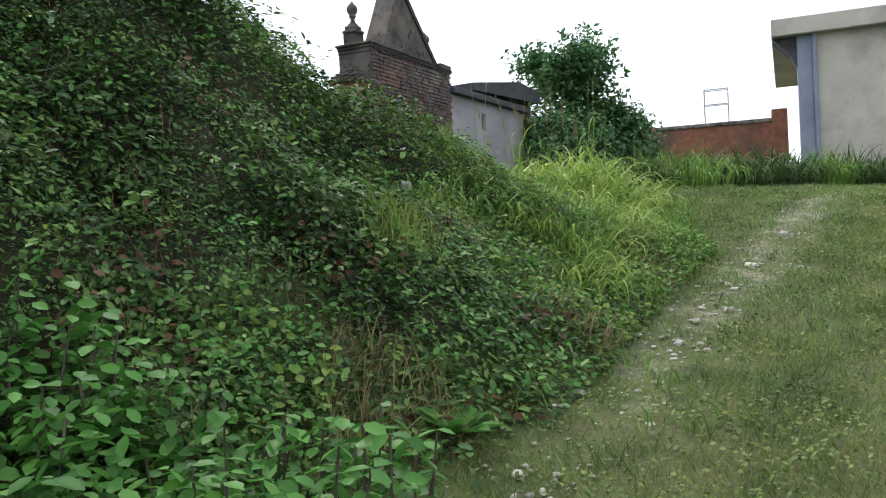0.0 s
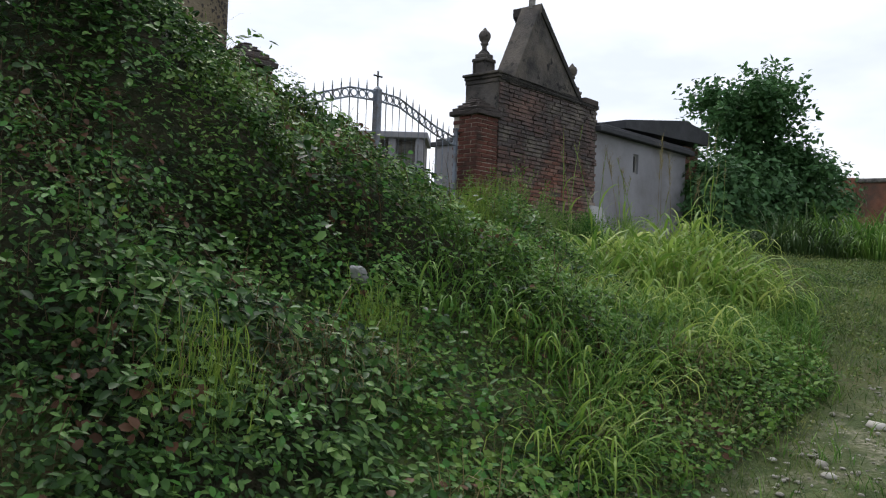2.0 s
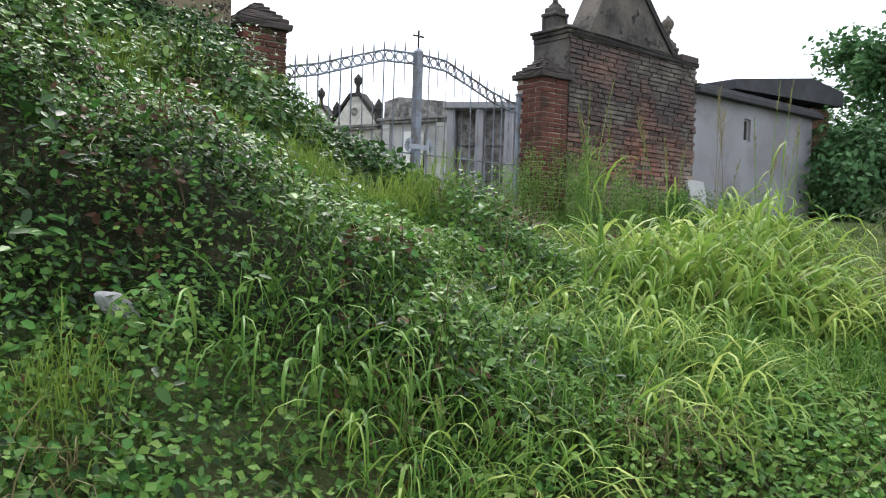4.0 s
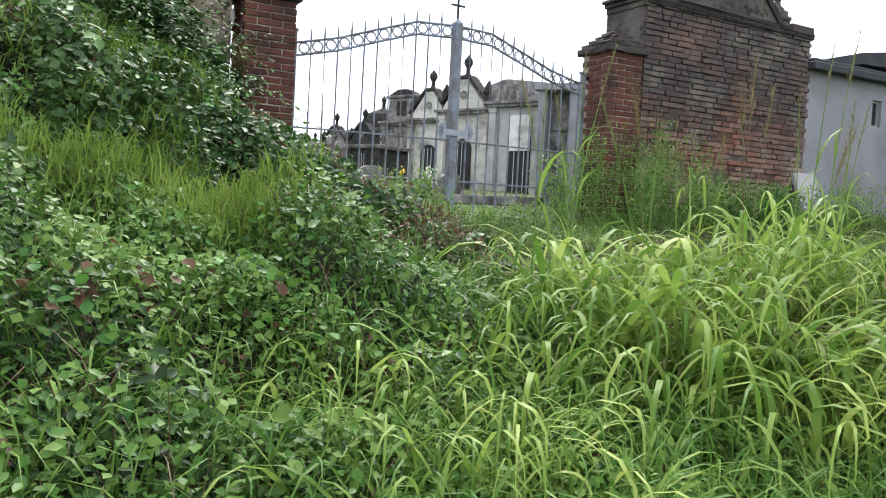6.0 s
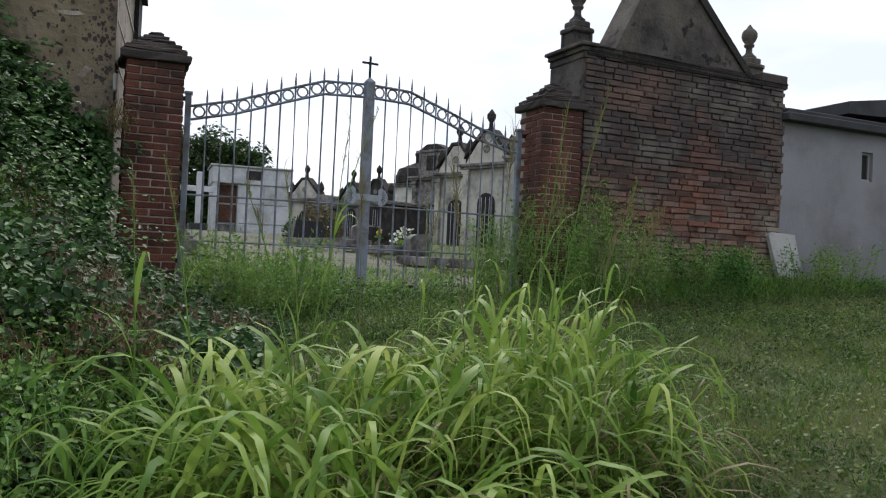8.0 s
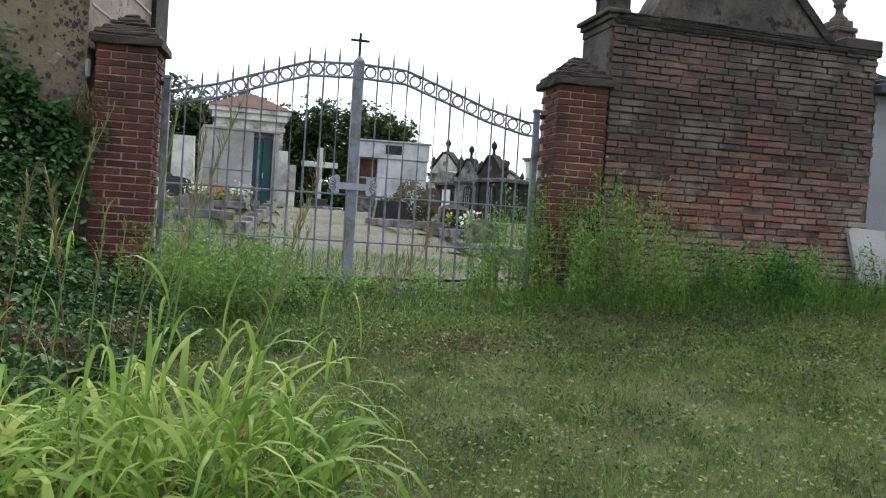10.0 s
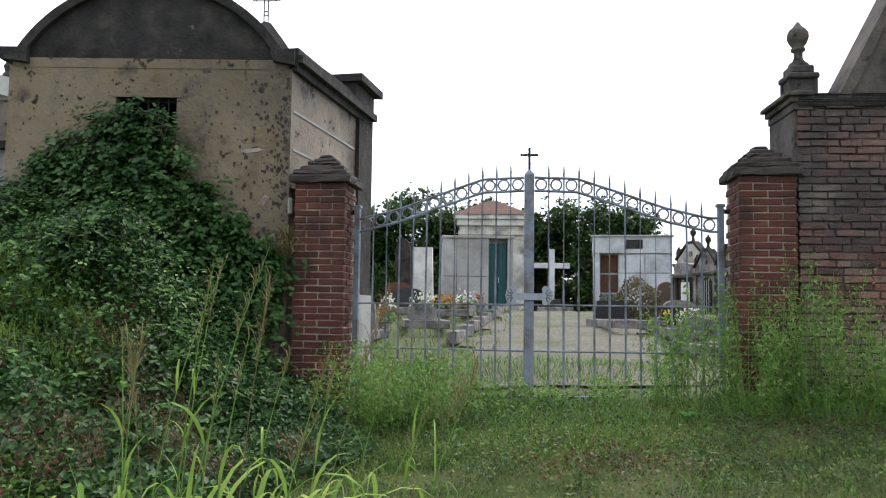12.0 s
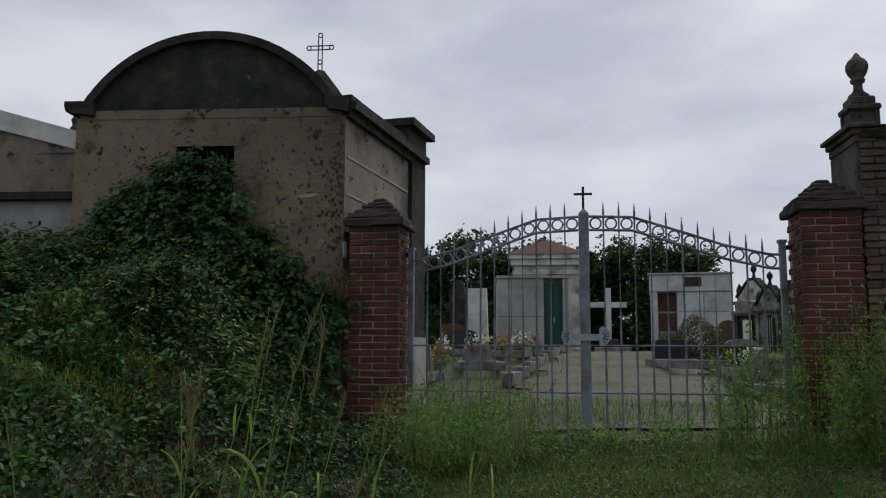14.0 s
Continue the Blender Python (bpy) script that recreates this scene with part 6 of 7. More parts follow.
# feathery lime weeds on the shoulder of the bank
for cx, cy, r, n in [(6.15, 4.7, 0.32, 2200), (6.05, 3.75, 0.26, 1700), (6.15, 3.2, 0.22, 1300), (5.65, 3.5, 0.25, 1300), (6.6, 5.3, 0.4, 1600), (5.2, 4.3, 0.3, 1200), (6.1, 5.6, 0.35, 1200), (4.3, 2.2, 0.16, 420), (3.3, 1.9, 0.14, 360)]:
    x, y = cx + r * rng.normal(size=n) * 0.6, cy + r * rng.normal(size=n) * 0.6
    z = ground_z(x, y) + lump(x, y) + rng.uniform(-0.08, 0.12, n)
    me = blades("feathery_weed", np.c_[x, y, z], rng.uniform(0.05, 0.17, n), winds(n, 0.3, 1.2, (0, -0.3)), rng.uniform(0.003, 0.007, n), L_FEATHER, 2)
    tagged(new("feathery_weed", me), "feathery yellow-green weeds on the bank", "weeds", kind="stuff")
# dry roots hanging on the gate pillar
n = 130
p = np.c_[rng.uniform(7.42, 7.56, n), rng.uniform(7.62, 7.74, n), rng.uniform(3.35, 3.6, n)]
me = blades("dry_runners", p, rng.uniform(0.15, 0.4, n), winds(n, 1.4, 1.9, (0.0, -0.8)), rng.uniform(0.004, 0.008, n), L_STRAW, 5, 2.6)
tagged(new("dry_runners", me), "withered brown runners hanging beside the gate pillar", "dry plants", kind="stuff")
# dry stems and dark tangles through the thicket
x, y = on_bank(9000, x0=-1.0, x1=7.4, y1=5.5, power=1.2)
k = field(x, y, 0.9, 91.0) > -0.05
x, y = x[k], y[k]
z = ground_z(x, y) + lump(x, y) - rng.uniform(0.05, 0.2, len(x))
me = blades("dry_stems", np.c_[x, y, z], rng.uniform(0.12, 0.4, len(x)), winds(len(x), 0.2, 1.5, (0, -0.4)), rng.uniform(0.002, 0.005, len(x)), L_STEM, 4)
tagged(new("dry_stems", me), "dry brown stems tangled through the brambles", "dry stems", kind="stuff")
# withered growth on the low shoulder before the gate pillar
x, y = rng.uniform(6.6, 8.3, 5200), rng.uniform(3.3, 5.8, 5200)
k = (field(x, y, 0.5, 95.0) > 0.02) & (bank(x, y) > 0.02)
x, y = x[k], y[k]
z = ground_z(x, y) + lump(x, y) + rng.uniform(0.0, 0.16, len(x))
me = leaves("withered_leaves", np.c_[x, y, z], rng.normal(size=(len(x), 3)) * 0.6 + (0, -0.3, 0.8), rng.uniform(0.02, 0.045, len(x)), L_DRY, False, 0.7)
tagged(new("withered_leaves", me), "withered brown leaves on the low brambles", "dead leaves", kind="stuff")
me = blades("withered_stems", np.c_[x, y, z - 0.08], rng.uniform(0.1, 0.3, len(x)), winds(len(x), 0.4, 1.6, (0, -0.3)), rng.uniform(0.002, 0.004, len(x)), L_STEM, 4)
tagged(new("withered_stems", me), "thin dry brown stems over the low brambles", "dry stems", kind="stuff")
# straw hanging at the foot of the bank
x, y = on_bank(5000, x0=1.9, x1=6.4, y1=2.1)
k = field(x, y, 0.6, 55.0) > 0.22
x, y = x[k], y[k]
tuft_field("dry_straw", L_STRAW, x, y, rng.uniform(0.08, 0.3, len(x)), winds(len(x), 0.8, 1.6, (0.2, -1.0)), rng.uniform(0.003, 0.006, len(x)), "dry straw hanging at the foot of the bank", "dry grass", onbank=True)


def clump(loc, spread, n, length, width, mat, label, bias=(0, 0), name="grass_clump", seg=7, droop=1.0, lo=0.5, hi=1.5):
    a, r = rng.uniform(0, 2 * math.pi, n), np.sqrt(rng.uniform(0, 1, n))
    x, y = r * spread[0] * np.cos(a), r * spread[1] * np.sin(a)
    z = ground_z(loc[0] + x, loc[1] + y) - gz(loc[0], loc[1])
    out = np.c_[np.cos(a), np.sin(a)] * (0.25 + 0.75 * r)[:, None] * rng.uniform(lo, hi, n)[:, None] + 0.45 * rng.normal(size=(n, 2)) + bias
    me = blades(name, np.c_[x, y, z], rng.uniform(*length, n), out, rng.uniform(*width, n), mat, seg, droop)
    o = tagged(new(name, me), label, "grass", kind="stuff")
    o.location = (loc[0], loc[1], gz(loc[0], loc[1]))
    return o


def strap_clump(loc, spread, n, height, length, width, mat, label, bias=(0.0, 0.0)):
    """A thick clump: strap leaves that spring from stems at all heights and arch outwards."""
    a, r = rng.uniform(0, 2 * math.pi, n), np.sqrt(rng.uniform(0, 1, n))
    h = rng.uniform(0, 1, n) ** 1.3 * height * (1 - 0.55 * r ** 2)
    x, y = r * spread[0] * np.cos(a) + 0.25 * h * bias[0], r * spread[1] * np.sin(a) + 0.25 * h * bias[1]
    z = ground_z(loc[0] + x, loc[1] + y) - gz(loc[0], loc[1]) + h
    b = rng.uniform(0, 2 * math.pi, n)
    out = 0.75 * np.c_[np.cos(a), np.sin(a)] * (0.3 + 0.7 * r)[:, None] + rng.uniform(0.3, 1.0, n)[:, None] * np.c_[np.cos(b), np.sin(b)] + np.array(bias)
    out = out * np.maximum(1.0, 0.85 / np.maximum(np.linalg.norm(out, axis=1), 0.05))[:, None]
    me = blades("grass_clump", np.c_[x, y, z], rng.uniform(*length, n) * (0.8 + 0.4 * r), out, rng.uniform(*width, n), mat, 7, 1.8, splay=0.38)
    o = tagged(new("grass_clump", me), label, "grass", kind="stuff")
    o.location = (loc[0], loc[1], gz(loc[0], loc[1]))


strap_clump((7.85, 2.6), (0.65, 0.75), 820, 0.42, (0.3, 0.66), (0.014, 0.036), L_TALL, "big clump of tall arching bright green grass", (0.2, -0.25))
clump((8.2, 2.55), (0.9, 0.5), 60, (0.45, 0.8), (0.007, 0.013), L_TALL, "upright stems of the tall grass clump", bias=(0.15, -0.05), droop=0.9, lo=0.2, hi=0.8)
strap_clump((8.6, 2.72), (0.42, 0.5), 640, 0.62, (0.28, 0.56), (0.012, 0.03), L_TALL, "arching yellow-green grass beside the big clump", (0.05, -0.1))
strap_clump((8.25, 2.6), (0.8, 0.7), 330, 0.3, (0.3, 0.6), (0.007, 0.018), L_STRAW, "yellowed blades in the tall grass clump", (0.2, -0.2))
strap_clump((7.6, 2.05), (0.4, 0.45), 170, 0.3, (0.3, 0.62), (0.012, 0.028), L_TALL, "small clump of arching broad grass", (-0.1, -0.3))
strap_clump((7.15, 2.4), (0.4, 0.4), 120, 0.28, (0.3, 0.55), (0.012, 0.026), L_TALL, "small clump of tall arching grass", (0.0, -0.4))
for x, y, sx, sy, n, h, mat, lab in [(5.35, 1.75, 0.4, 0.35, 200, 0.12, L_TALL, "bright green grass tuft at the foot of the bank"), (5.9, 2.2, 0.7, 0.5, 230, 0.12, L_GRASS, "green grass tuft on the bank"),
                                  (4.7, 1.4, 0.25, 0.2, 130, 0.08, L_TALL, "small bright tuft at the track's edge"), (6.6, 1.7, 0.5, 0.4, 130, 0.1, L_GRASS, "loose green tuft at the foot of the bank"),
                                  (6.0, 2.9, 0.6, 0.5, 150, 0.12, L_GRASS, "green grass tuft higher on the bank"), (7.0, 1.8, 0.45, 0.4, 110, 0.1, L_GRASS, "loose arching grass beside the tall clump"),
                                  (5.6, 3.6, 0.4, 0.3, 200, 0.1, L_GRASS, "grass tuft among the brambles"), (7.4, 3.9, 0.6, 0.5, 160, 0.12, L_GRASS, "soft green grass below the gate pillar")]:
    strap_clump((x, y), (sx, sy), n, h, (0.16, 0.42), (0.006, 0.014), mat, lab, (0.0, -0.45))
for x, y, sx, sy, n, mat in [(6.5, 2.3, 0.45, 0.4, 200, L_TALL), (6.3, 1.75, 0.5, 0.35, 220, L_TALL), (7.0, 3.3, 0.6, 0.5, 260, L_GRASS), (5.2, 2.4, 0.5, 0.4, 200, L_GRASS), (6.2, 3.5, 0.5, 0.45, 200, L_GRASS), (7.9, 3.5, 0.6, 0.5, 200, L_GRASS)]:
    strap_clump((x, y), (sx, sy), n, 0.2, (0.2, 0.48), (0.008, 0.018), mat, "lush arching grass over the lower bank", (0.0, -0.4))
# tall grass along the far edge of the track
for k, (x, y) in enumerate([(15.5, 2.6), (16.4, 1.9), (17.3, 1.3), (18.2, 0.7), (19.2, 0.1), (20.2, -0.6), (16.2, 3.2), (17.4, 2.4), (18.6, 1.6), (19.8, 0.7), (15.0, 3.6), (21.2, -1.2)]):
    clump((x, y), (0.9, 0.7), 380, (0.35, 1.15), (0.02, 0.04), L_HEDGE if k % 3 else L_GRASS, "tall grass along the far side of the track", bias=(-0.3, -0.2), seg=6, droop=1.6, name="verge_grass")


def reed(loc, h, lean, label="tall wild grass stalk with broad drooping leaves"):
    """A single tall stalk with strap leaves and a seed head."""
    r = thing("grass_stalk", loc, 0, label, "grass stalk", "tall grass stalks")
    pts = [(lean[0] * s * s, lean[1] * s * s, h * s) for s in np.linspace(0, 1, 7)]
    part("stem", tube(pts, 0.0045, 5, tip=0.0015), L_WEED, r)
    n = 4
    s = np.linspace(0.12, 0.6, n)
    b = np.c_[lean[0] * s * s, lean[1] * s * s, h * s]
    for k in range(n):
        ob = new("leaf", blades("leaf", b[k:k + 1], rng.uniform(0.18, 0.36, 1), winds(1, 0.5, 1.4, (0, -0.2)), rng.uniform(0.010, 0.019, 1), L_TALL, 6, 1.15))
        ob.parent = r
    s = rng.uniform(0.82, 1.0, 26)
    b = np.c_[lean[0] * s * s, lean[1] * s * s, h * s]
    ob = new("seed_head", blades("seed_head", b, rng.uniform(0.03, 0.08, 26), winds(26, 0.3, 0.9), rng.uniform(0.002, 0.004, 26), L_STRAW, 3))
    ob.parent = r


for x, y, h, lean in [(7.95, 3.5, 1.45, (0.3, 0.05)), (8.05, 3.6, 1.38, (0.12, 0.1)), (7.9, 3.4, 1.15, (-0.08, 0.1)), (8.4, 3.4, 1.05, (0.15, 0.1)), (8.65, 3.35, 1.0, (0.1, 0.1)), (8.8, 3.45, 1.0, (0.2, 0.0)),
                       (9.0, 3.5, 0.95, (0.18, 0.1)), (9.1, 3.2, 0.88, (0.22, 0.0)), (8.3, 3.1, 1.05, (0.05, 0.1)), (7.4, 2.9, 1.15, (-0.12, 0.15)), (7.2, 2.8, 1.05, (-0.05, -0.1)), (8.9, 2.8, 0.9, (0.3, 0.05)), (8.6, 2.5, 0.95, (0.25, 0.1)), (7.7, 2.7, 1.1, (-0.2, 0.1)), (8.42, 2.5, 1.42, (0.12, 0.0)), (8.45, 2.45, 1.48, (0.26, 0.05)), (8.5, 2.6, 1.2, (0.1, 0.1)), (8.7, 2.55, 1.15, (0.2, 0.0)), (8.35, 2.3, 1.15, (0.05, 0.0))]:
    reed((x, y, gz(x, y)), h, lean)


def dry_stalk(loc, h, lean):
    r = thing("dry_stalk", loc, 0, "tall thin dry grass stalk with an airy seed head", "grass stalk", "dry grass stalks")
    pts = [(lean[0] * s * s, lean[1] * s * s, h * s) for s in np.linspace(0, 1, 7)]
    part("stem", tube(pts, 0.003, 5, tip=0.001), L_STRAW, r)
    s = rng.uniform(0.78, 1.0, 60)
    b = np.c_[lean[0] * s * s, lean[1] * s * s, h * s]
    ob = new("seed_head", blades("seed_head", b, rng.uniform(0.05, 0.16, 60), winds(60, 0.3, 0.8), rng.uniform(0.0015, 0.003, 60), L_STRAW, 3))
    ob.parent = r


for x, y, h, lean in [(8.5, 2.9, 1.35, (0.1, 0.05)), (8.75, 3.05, 1.25, (0.25, 0.1)), (8.3, 2.7, 1.15, (-0.1, 0.0)), (8.0, 3.0, 1.2, (0.05, 0.2)), (9.0, 2.9, 1.0, (0.35, 0.0))]:
    dry_stalk((x, y, gz(x, y)), h, lean)


# ---- weeds before the gate ----
def weed(loc, h, n, label, name="gate_weed", mat=None, lean=(0, 0)):
    w = thing(name, loc, 0, label, "weed", "tall weeds before the gate")
    b = bmesh.new()
    P = []
    for k in range(n):
        a, r = random.uniform(0, 6.28), random.uniform(0.05, 0.32)
        x0, y0 = r * math.cos(a), r * math.sin(a)
        hh = h * random.uniform(0.6, 1.0)
        x1, y1 = x0 * 1.5 + lean[0] + random.uniform(-0.08, 0.08), y0 * 1.4 + lean[1] + random.uniform(-0.08, 0.08)
        tube([(x0, y0, -0.03), (0.6 * x0 + 0.4 * x1, 0.6 * y0 + 0.4 * y1, hh * 0.5), (x1, y1, hh)], 0.004, 4, b, tip=0.0015)
        m = 60
        s = np.random.default_rng(k + int(100 * loc[0])).uniform(0.12, 1.0, m)
        q = np.c_[x0 + (x1 - x0) * s, y0 + (y1 - y0) * s, hh * s] + rng.normal(size=(m, 3)) * (0.04, 0.04, 0.03)
        P.append(q)
    P = np.concatenate(P)
    tagged(part("stem_tangle", b, L_WEED, w), kind="stuff")
    ob = new("foliage", leaves("foliage", P, rng.normal(size=P.shape) + (0, 0, 0.8), rng.uniform(0.02, 0.055, len(P)), mat or L_WEED, False, 0.65))
    ob.parent = w


for x, y, h, n in [(11.7, 7.2, 0.95, 16), (12.1, 7.05, 1.0, 18), (11.35, 7.3, 0.8, 14), (12.45, 6.9, 0.85, 14), (12.0, 6.7, 0.7, 12), (11.0, 7.35, 0.6, 12), (10.65, 7.3, 0.45, 10), (12.9, 6.95, 0.5, 12), (13.5, 6.9, 0.45, 12), (14.1, 6.85, 0.4, 10),
                    (9.6, 7.3, 0.5, 12), (9.25, 7.3, 0.55, 12), (9.9, 7.25, 0.45, 10), (8.9, 7.35, 0.6, 12), (8.55, 7.3, 0.5, 10), (8.2, 7.4, 0.6, 12), (10.25, 7.35, 0.35, 8), (11.6, 6.75, 0.6, 12), (13.2, 6.7, 0.4, 10), (14.9, 6.6, 0.45, 10), (15.5, 6.7, 0.45, 10), (8.8, 6.95, 0.64, 14), (9.05, 6.8, 0.5, 11), (8.5, 7.0, 0.58, 12), (9.2, 6.9, 0.4, 9), (12.5, 6.5, 0.5, 10), (8.3, 6.9, 0.45, 10)]:
    low = 0.5 if 9.1 < x < 10.7 else 1.0
    weed((x, y, gz(x, y)), low * (1.15 if x < 10.8 else 1.3) * h, int(low * (n + 6)), "bushy green weed growing before the gate")
clump((10.0, 7.0), (2.3, 0.5), 1500, (0.07, 0.22), (0.004, 0.008), L_GRASS, "rough grass before the gate", name="gate_grass", seg=4)
clump((13.5, 6.6), (2.6, 0.65), 4200, (0.10, 0.36), (0.004, 0.009), L_GRASS, "rough grass along the brick wall", name="wall_grass", seg=4)
clump((9.6, 6.1), (1.8, 0.8), 2200, (0.05, 0.17), (0.004, 0.008), L_GRASS, "longer turf before the gate", name="gate_turf", seg=3)
clump((10.0, 9.6), (1.8, 1.0), 2600, (0.06, 0.2), (0.005, 0.01), L_GRASS, "grass behind the gate", name="yard_grass", seg=3)
n = 16000
x, y = rng.uniform(3.5, 20, n), 9.5 + 26 * rng.uniform(0, 1, n) ** 1.5
k = np.abs(x - np.interp(y, [8.4, 30], [10.3, 12.2])) > 1.0 + 0.5 * field(x, y, 0.8, 3.0)
tuft_field("yard_turf", L_LAWN, x[k], y[k], rng.uniform(0.04, 0.16, k.sum()), winds(k.sum()), rng.uniform(0.01, 0.02, k.sum()), "thin grass between the graves", "grass", seg=2)


# leafy undergrowth before the gate, and darker patches in the turf
n = 30000
x, y = rng.uniform(8.0, 15.5, n), rng.uniform(5.3, 7.5, n)
g = field(x, y, 0.45, 47.0) + 0.5 * field(x, y, 0.15, 48.0)
k = (g + 0.25 * (y - 6.5) > 0.0) & (np.abs(x - 10.75 - 0.3 * (y - 6.5)) > 0.35 * rng.uniform(0.3, 1.4, n))
x, y, g = x[k], y[k], g[k]
z = ground_z(x, y) + rng.uniform(0.01, 1.0, len(x)) ** 1.4 * np.clip(0.12 + 0.35 * g, 0.05, 0.35)
me = leaves("leafy_weeds", np.c_[x, y, z], rng.normal(size=(len(x), 3)) * 0.6 + (0, -0.2, 0.9), rng.uniform(0.012, 0.036, len(x)), L_HEDGE, False, 0.8)
tagged(new("leafy_weeds", me), "low dark leafy weeds growing before the gate", "weeds", kind="stuff")
n = 80000
x, y = rng.uniform(7.5, 15.5, n), rng.uniform(0.5, 6.4, n)
g = field(x, y, 0.75, 57.0) + 0.6 * field(x, y, 0.2, 58.0)
k = (g > 0.12) & (bank(x, y) < 0.3) & (track_worn(x, y) < 0.5)
x, y = x[k], y[k]
me = leaves("dark_clover", np.c_[x, y, ground_z(x, y) + rng.uniform(0.03, 0.09, len(x))], rng.normal(size=(len(x), 3)) * 0.5 + (0, 0, 1), rng.uniform(0.01, 0.026, len(x)), L_HEDGE, False, 1.0)
tagged(new("dark_clover", me), "darker patches of clover in the turf", "clover", kind="stuff")


# withered and yellowing patches in the turf before the gate
for cx, cy, rx, ry, n, mat, lab in [(10.1, 5.0, 0.3, 0.25, 700, L_DRY, "reddish withered dock leaves in the turf"), (9.8, 5.6, 0.45, 0.3, 900, L_LIME, "yellow-green low weeds before the gate"),
                                    (11.6, 5.9, 0.5, 0.3, 500, L_DRY, "brown withered leaves in the turf"), (12.4, 4.9, 0.6, 0.4, 900, L_LIME, "yellowing low weeds in the turf")]:
    x, y = cx + rx * rng.normal(size=n), cy + ry * rng.normal(size=n)
    me = leaves("weed_patch", np.c_[x, y, ground_z(x, y) + rng.uniform(0.03, 0.12, n)], rng.normal(size=(n, 3)) * 0.6 + (0, -0.2, 0.9), rng.uniform(0.015, 0.035, n), mat, False, 0.8)
    tagged(new("weed_patch", me), lab, "weeds", kind="stuff")
weed((13.3, 6.6, gz(13.3, 6.6)), 0.6, 22, "broad-leaved fresh green weed beside the brick wall", mat=L_NETTLE)
weed((13.75, 6.7, gz(13.75, 6.7)), 0.45, 18, "broad-leaved fresh green weed beside the brick wall", mat=L_NETTLE)


# ---- litter and stones ----
def stones():
    n = 2600
    x = rng.uniform(1.6, 16, n)
    edge = track_line(x)
    y = edge + rng.normal(size=n) * 0.2 + np.where(rng.uniform(size=n) > 0.75, -1.5, 0)
    heap = field(x, y, 0.45, 77.0)
    s = rng.uniform(0.004, 0.02, n) * np.where((rng.uniform(size=n) > 0.9) & (heap > 0.05), 2.4, 1.0) * np.where(heap > -0.1, 1.0, 0.5)
    g = (1 + 5 ** 0.5) / 2
    v = unit(np.array([(-1, g, 0), (1, g, 0), (-1, -g, 0), (1, -g, 0), (0, -1, g), (0, 1, g), (0, -1, -g), (0, 1, -g), (g, 0, -1), (g, 0, 1), (-g, 0, -1), (-g, 0, 1)], float))
    f = np.array([(0, 11, 5), (0, 5, 1), (0, 1, 7), (0, 7, 10), (0, 10, 11), (1, 5, 9), (5, 11, 4), (11, 10, 2), (10, 7, 6), (7, 1, 8), (3, 9, 4), (3, 4, 2), (3, 2, 6), (3, 6, 8), (3, 8, 9), (4, 9, 5), (2, 4, 11), (6, 2, 10), (8, 6, 7), (9, 8, 1)])
    stretch = rng.uniform(0.55, 1.35, (n, 1, 3)) * (1, 1, 0.5)
    V = np.c_[x, y, ground_z(x, y) + 0.004][:, None] + s[:, None, None] * (v[None] * rng.uniform(0.75, 1.2, (n, 12, 1)) * stretch)
    F = (np.arange(n) * 12)[:, None, None] + f[None]
    tagged(new("track_stones", mesh_from_arrays("track_stones", V.reshape(-1, 3), F.reshape(-1, 3), M_STONES)), "pale limestone chips in the wheel track", "stones", kind="stuff")


stones()


def bank_stone():
    b = bmesh.new()
    bmesh.ops.create_icosphere(b, subdivisions=3, radius=0.046)
    for v in b.verts:
        v.co *= 1 + 0.5 * noise.noise(v.co * 22)
        v.co = Vector((v.co.x * 1.75, v.co.y * 0.8, v.co.z * 0.8))
    s = solid("pale_stone", b, M_CONCRETE)
    s.matrix_basis = pose(4.57, 2.55, 1.72, 20, 25, 10)
    tagged(s, "pale broken stone lying among the brambles", "stone")


bank_stone()


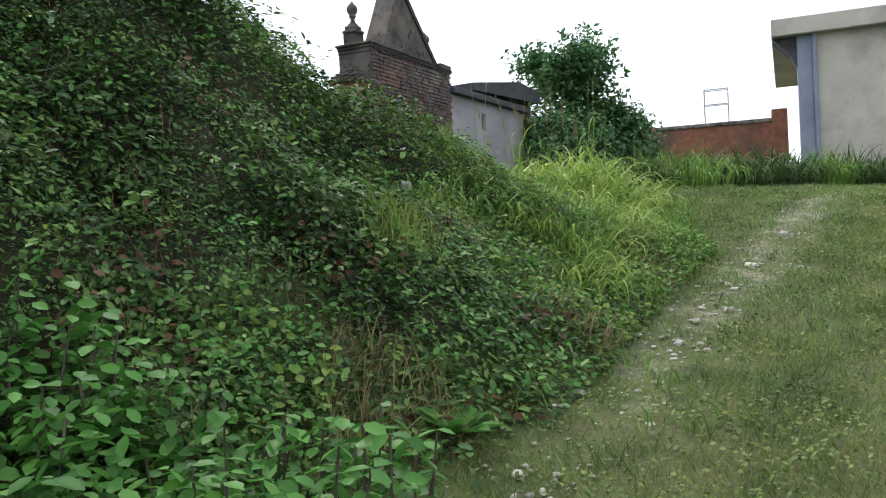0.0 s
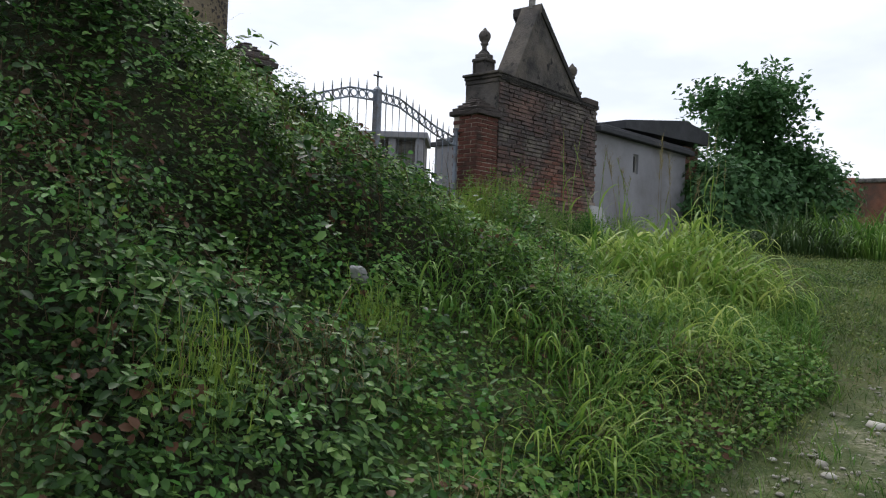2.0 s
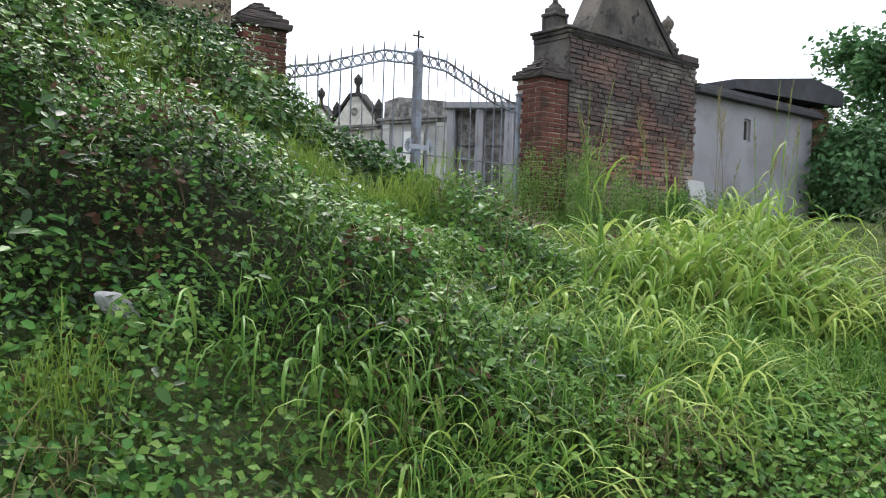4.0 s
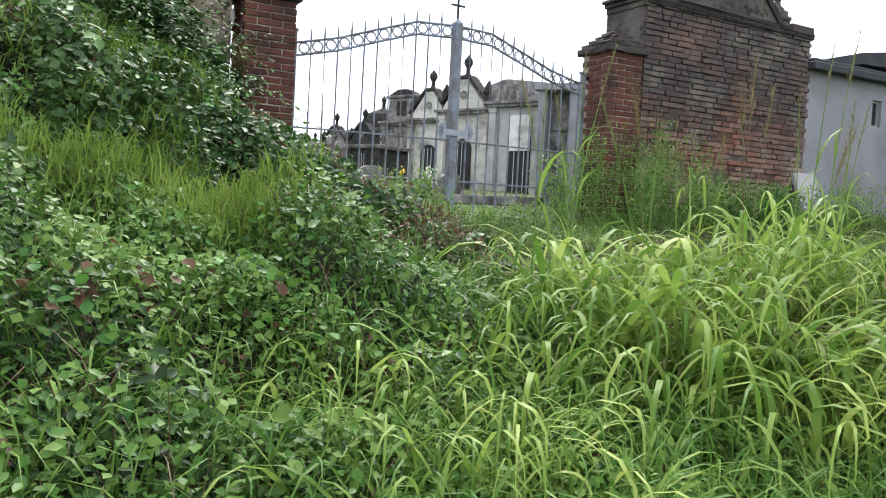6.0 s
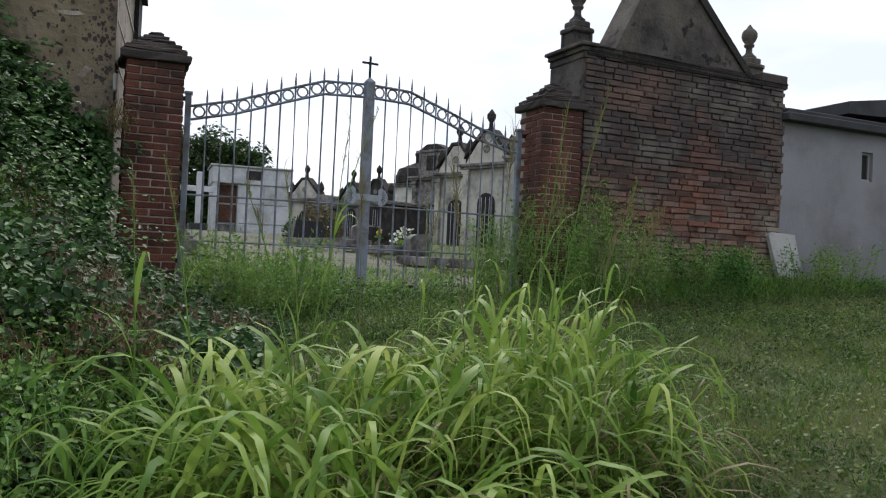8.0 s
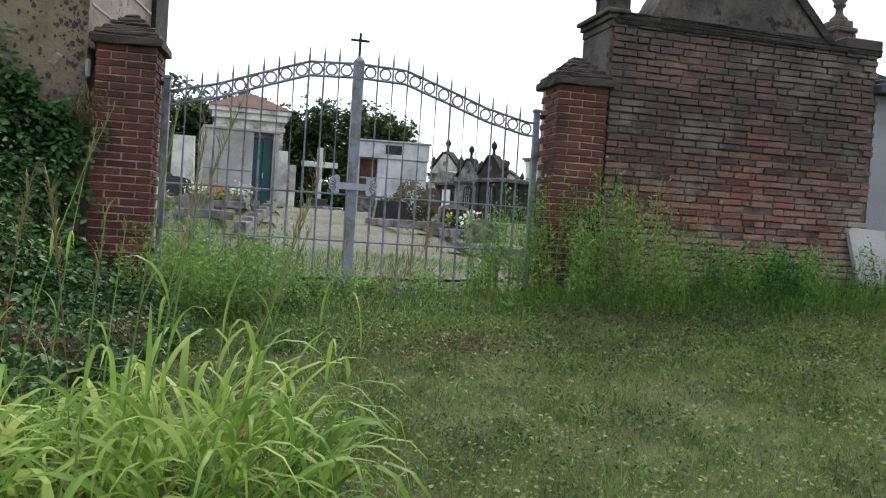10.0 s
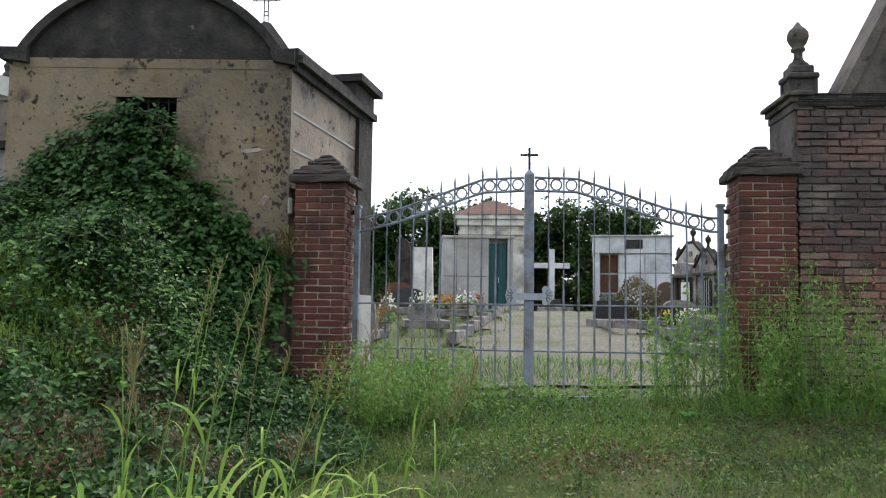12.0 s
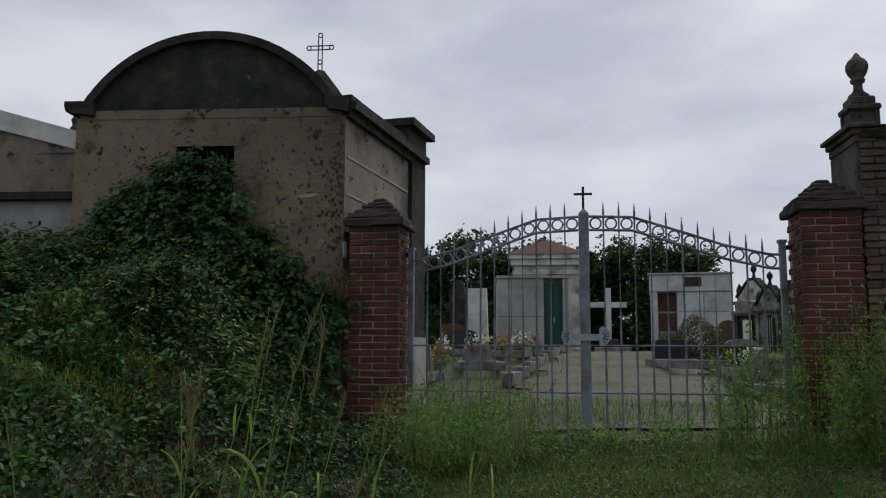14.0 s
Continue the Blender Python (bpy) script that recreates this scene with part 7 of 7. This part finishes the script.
def rosette(loc, n, length, label):
    r = thing("leaf_rosette", loc, 0, label, "weed")
    for k in range(n):
        a = 2.4 * k
        tilt = random.uniform(0.25, 0.9)
        p = np.array([[0.01 * math.cos(a), 0.01 * math.sin(a), 0.02]])
        ob = new("leaf", leaves("leaf", p, np.array([[-tilt * math.cos(a), -tilt * math.sin(a), 1.0]]), np.array([length * random.uniform(0.7, 1.1)]), L_NETTLE, True, 0.8, point=np.array([[math.cos(a), math.sin(a), tilt]])))
        ob.parent = r


rosette((2.72, 1.36, gz(2.72, 1.36) + 0.05), 13, 0.17, "grey-green thistle rosette at the foot of the bank")
rosette((10.9, 6.4, gz(10.9, 6.4) + 0.02), 9, 0.12, "low broad-leaved dock plant in the turf")
rosette((13.4, 6.2, gz(13.4, 6.2) + 0.02), 10, 0.2, "broad-leaved dock plant near the wall")


# ---- bricks of the chapel wall ----
def lay_wall():
    """Courses of worn bricks; those past the nearest three hundred are joined."""
    rest = []
    count = 0
    course = 0
    z = BW_Z0 + 0.28
    while z < BW_Z1 - 0.02:
        x = 0.01 if course % 2 else -0.11
        while x < BW_LEN - 0.08:
            kind_ = 0 if random.random() < 0.72 else random.choice((1, 2))
            lx = (0.235, 0.18, 0.11)[kind_]
            x0, ln = max(x, 0.0), lx
            if x < 0:
                kind_, ln = 2, 0.11
            if x0 + ln > BW_LEN + 0.01:
                kind_, ln = 2, 0.11
            if x0 + ln > BW_LEN + 0.03:
                break
            me = random.choice(WB[kind_])
            dy = random.uniform(-0.014, 0.01)
            gone = abs(x0 - 1.62) < 0.09 and abs(z - 3.0) < 0.05
            if not gone:
                if count < 300 and z > 2.5 and x0 < 2.62 and z < 4.3:
                    lay("brick", me, CHAPEL_WALL, x0, 0.03 + dy, z)
                    count += 1
                else:
                    rest.append((me, pose(x0, 0.03 + dy, z, random.uniform(-0.6, 0.6), random.uniform(-0.5, 0.5), random.uniform(-0.6, 0.6))))
            x = x0 + ln + random.uniform(0.008, 0.016)
        z += 0.0665
        course += 1
    bm = bmesh.new()
    for me, m in rest:
        k0 = len(bm.verts)
        bm.from_mesh(me)
        bm.verts.ensure_lookup_table()
        for v in bm.verts[k0:]:
            v.co = m @ v.co
    ob = part("brick_coursing", bm, M_WALLBRICK, CHAPEL_WALL)
    ob["kind"] = "stuff"


lay_wall()
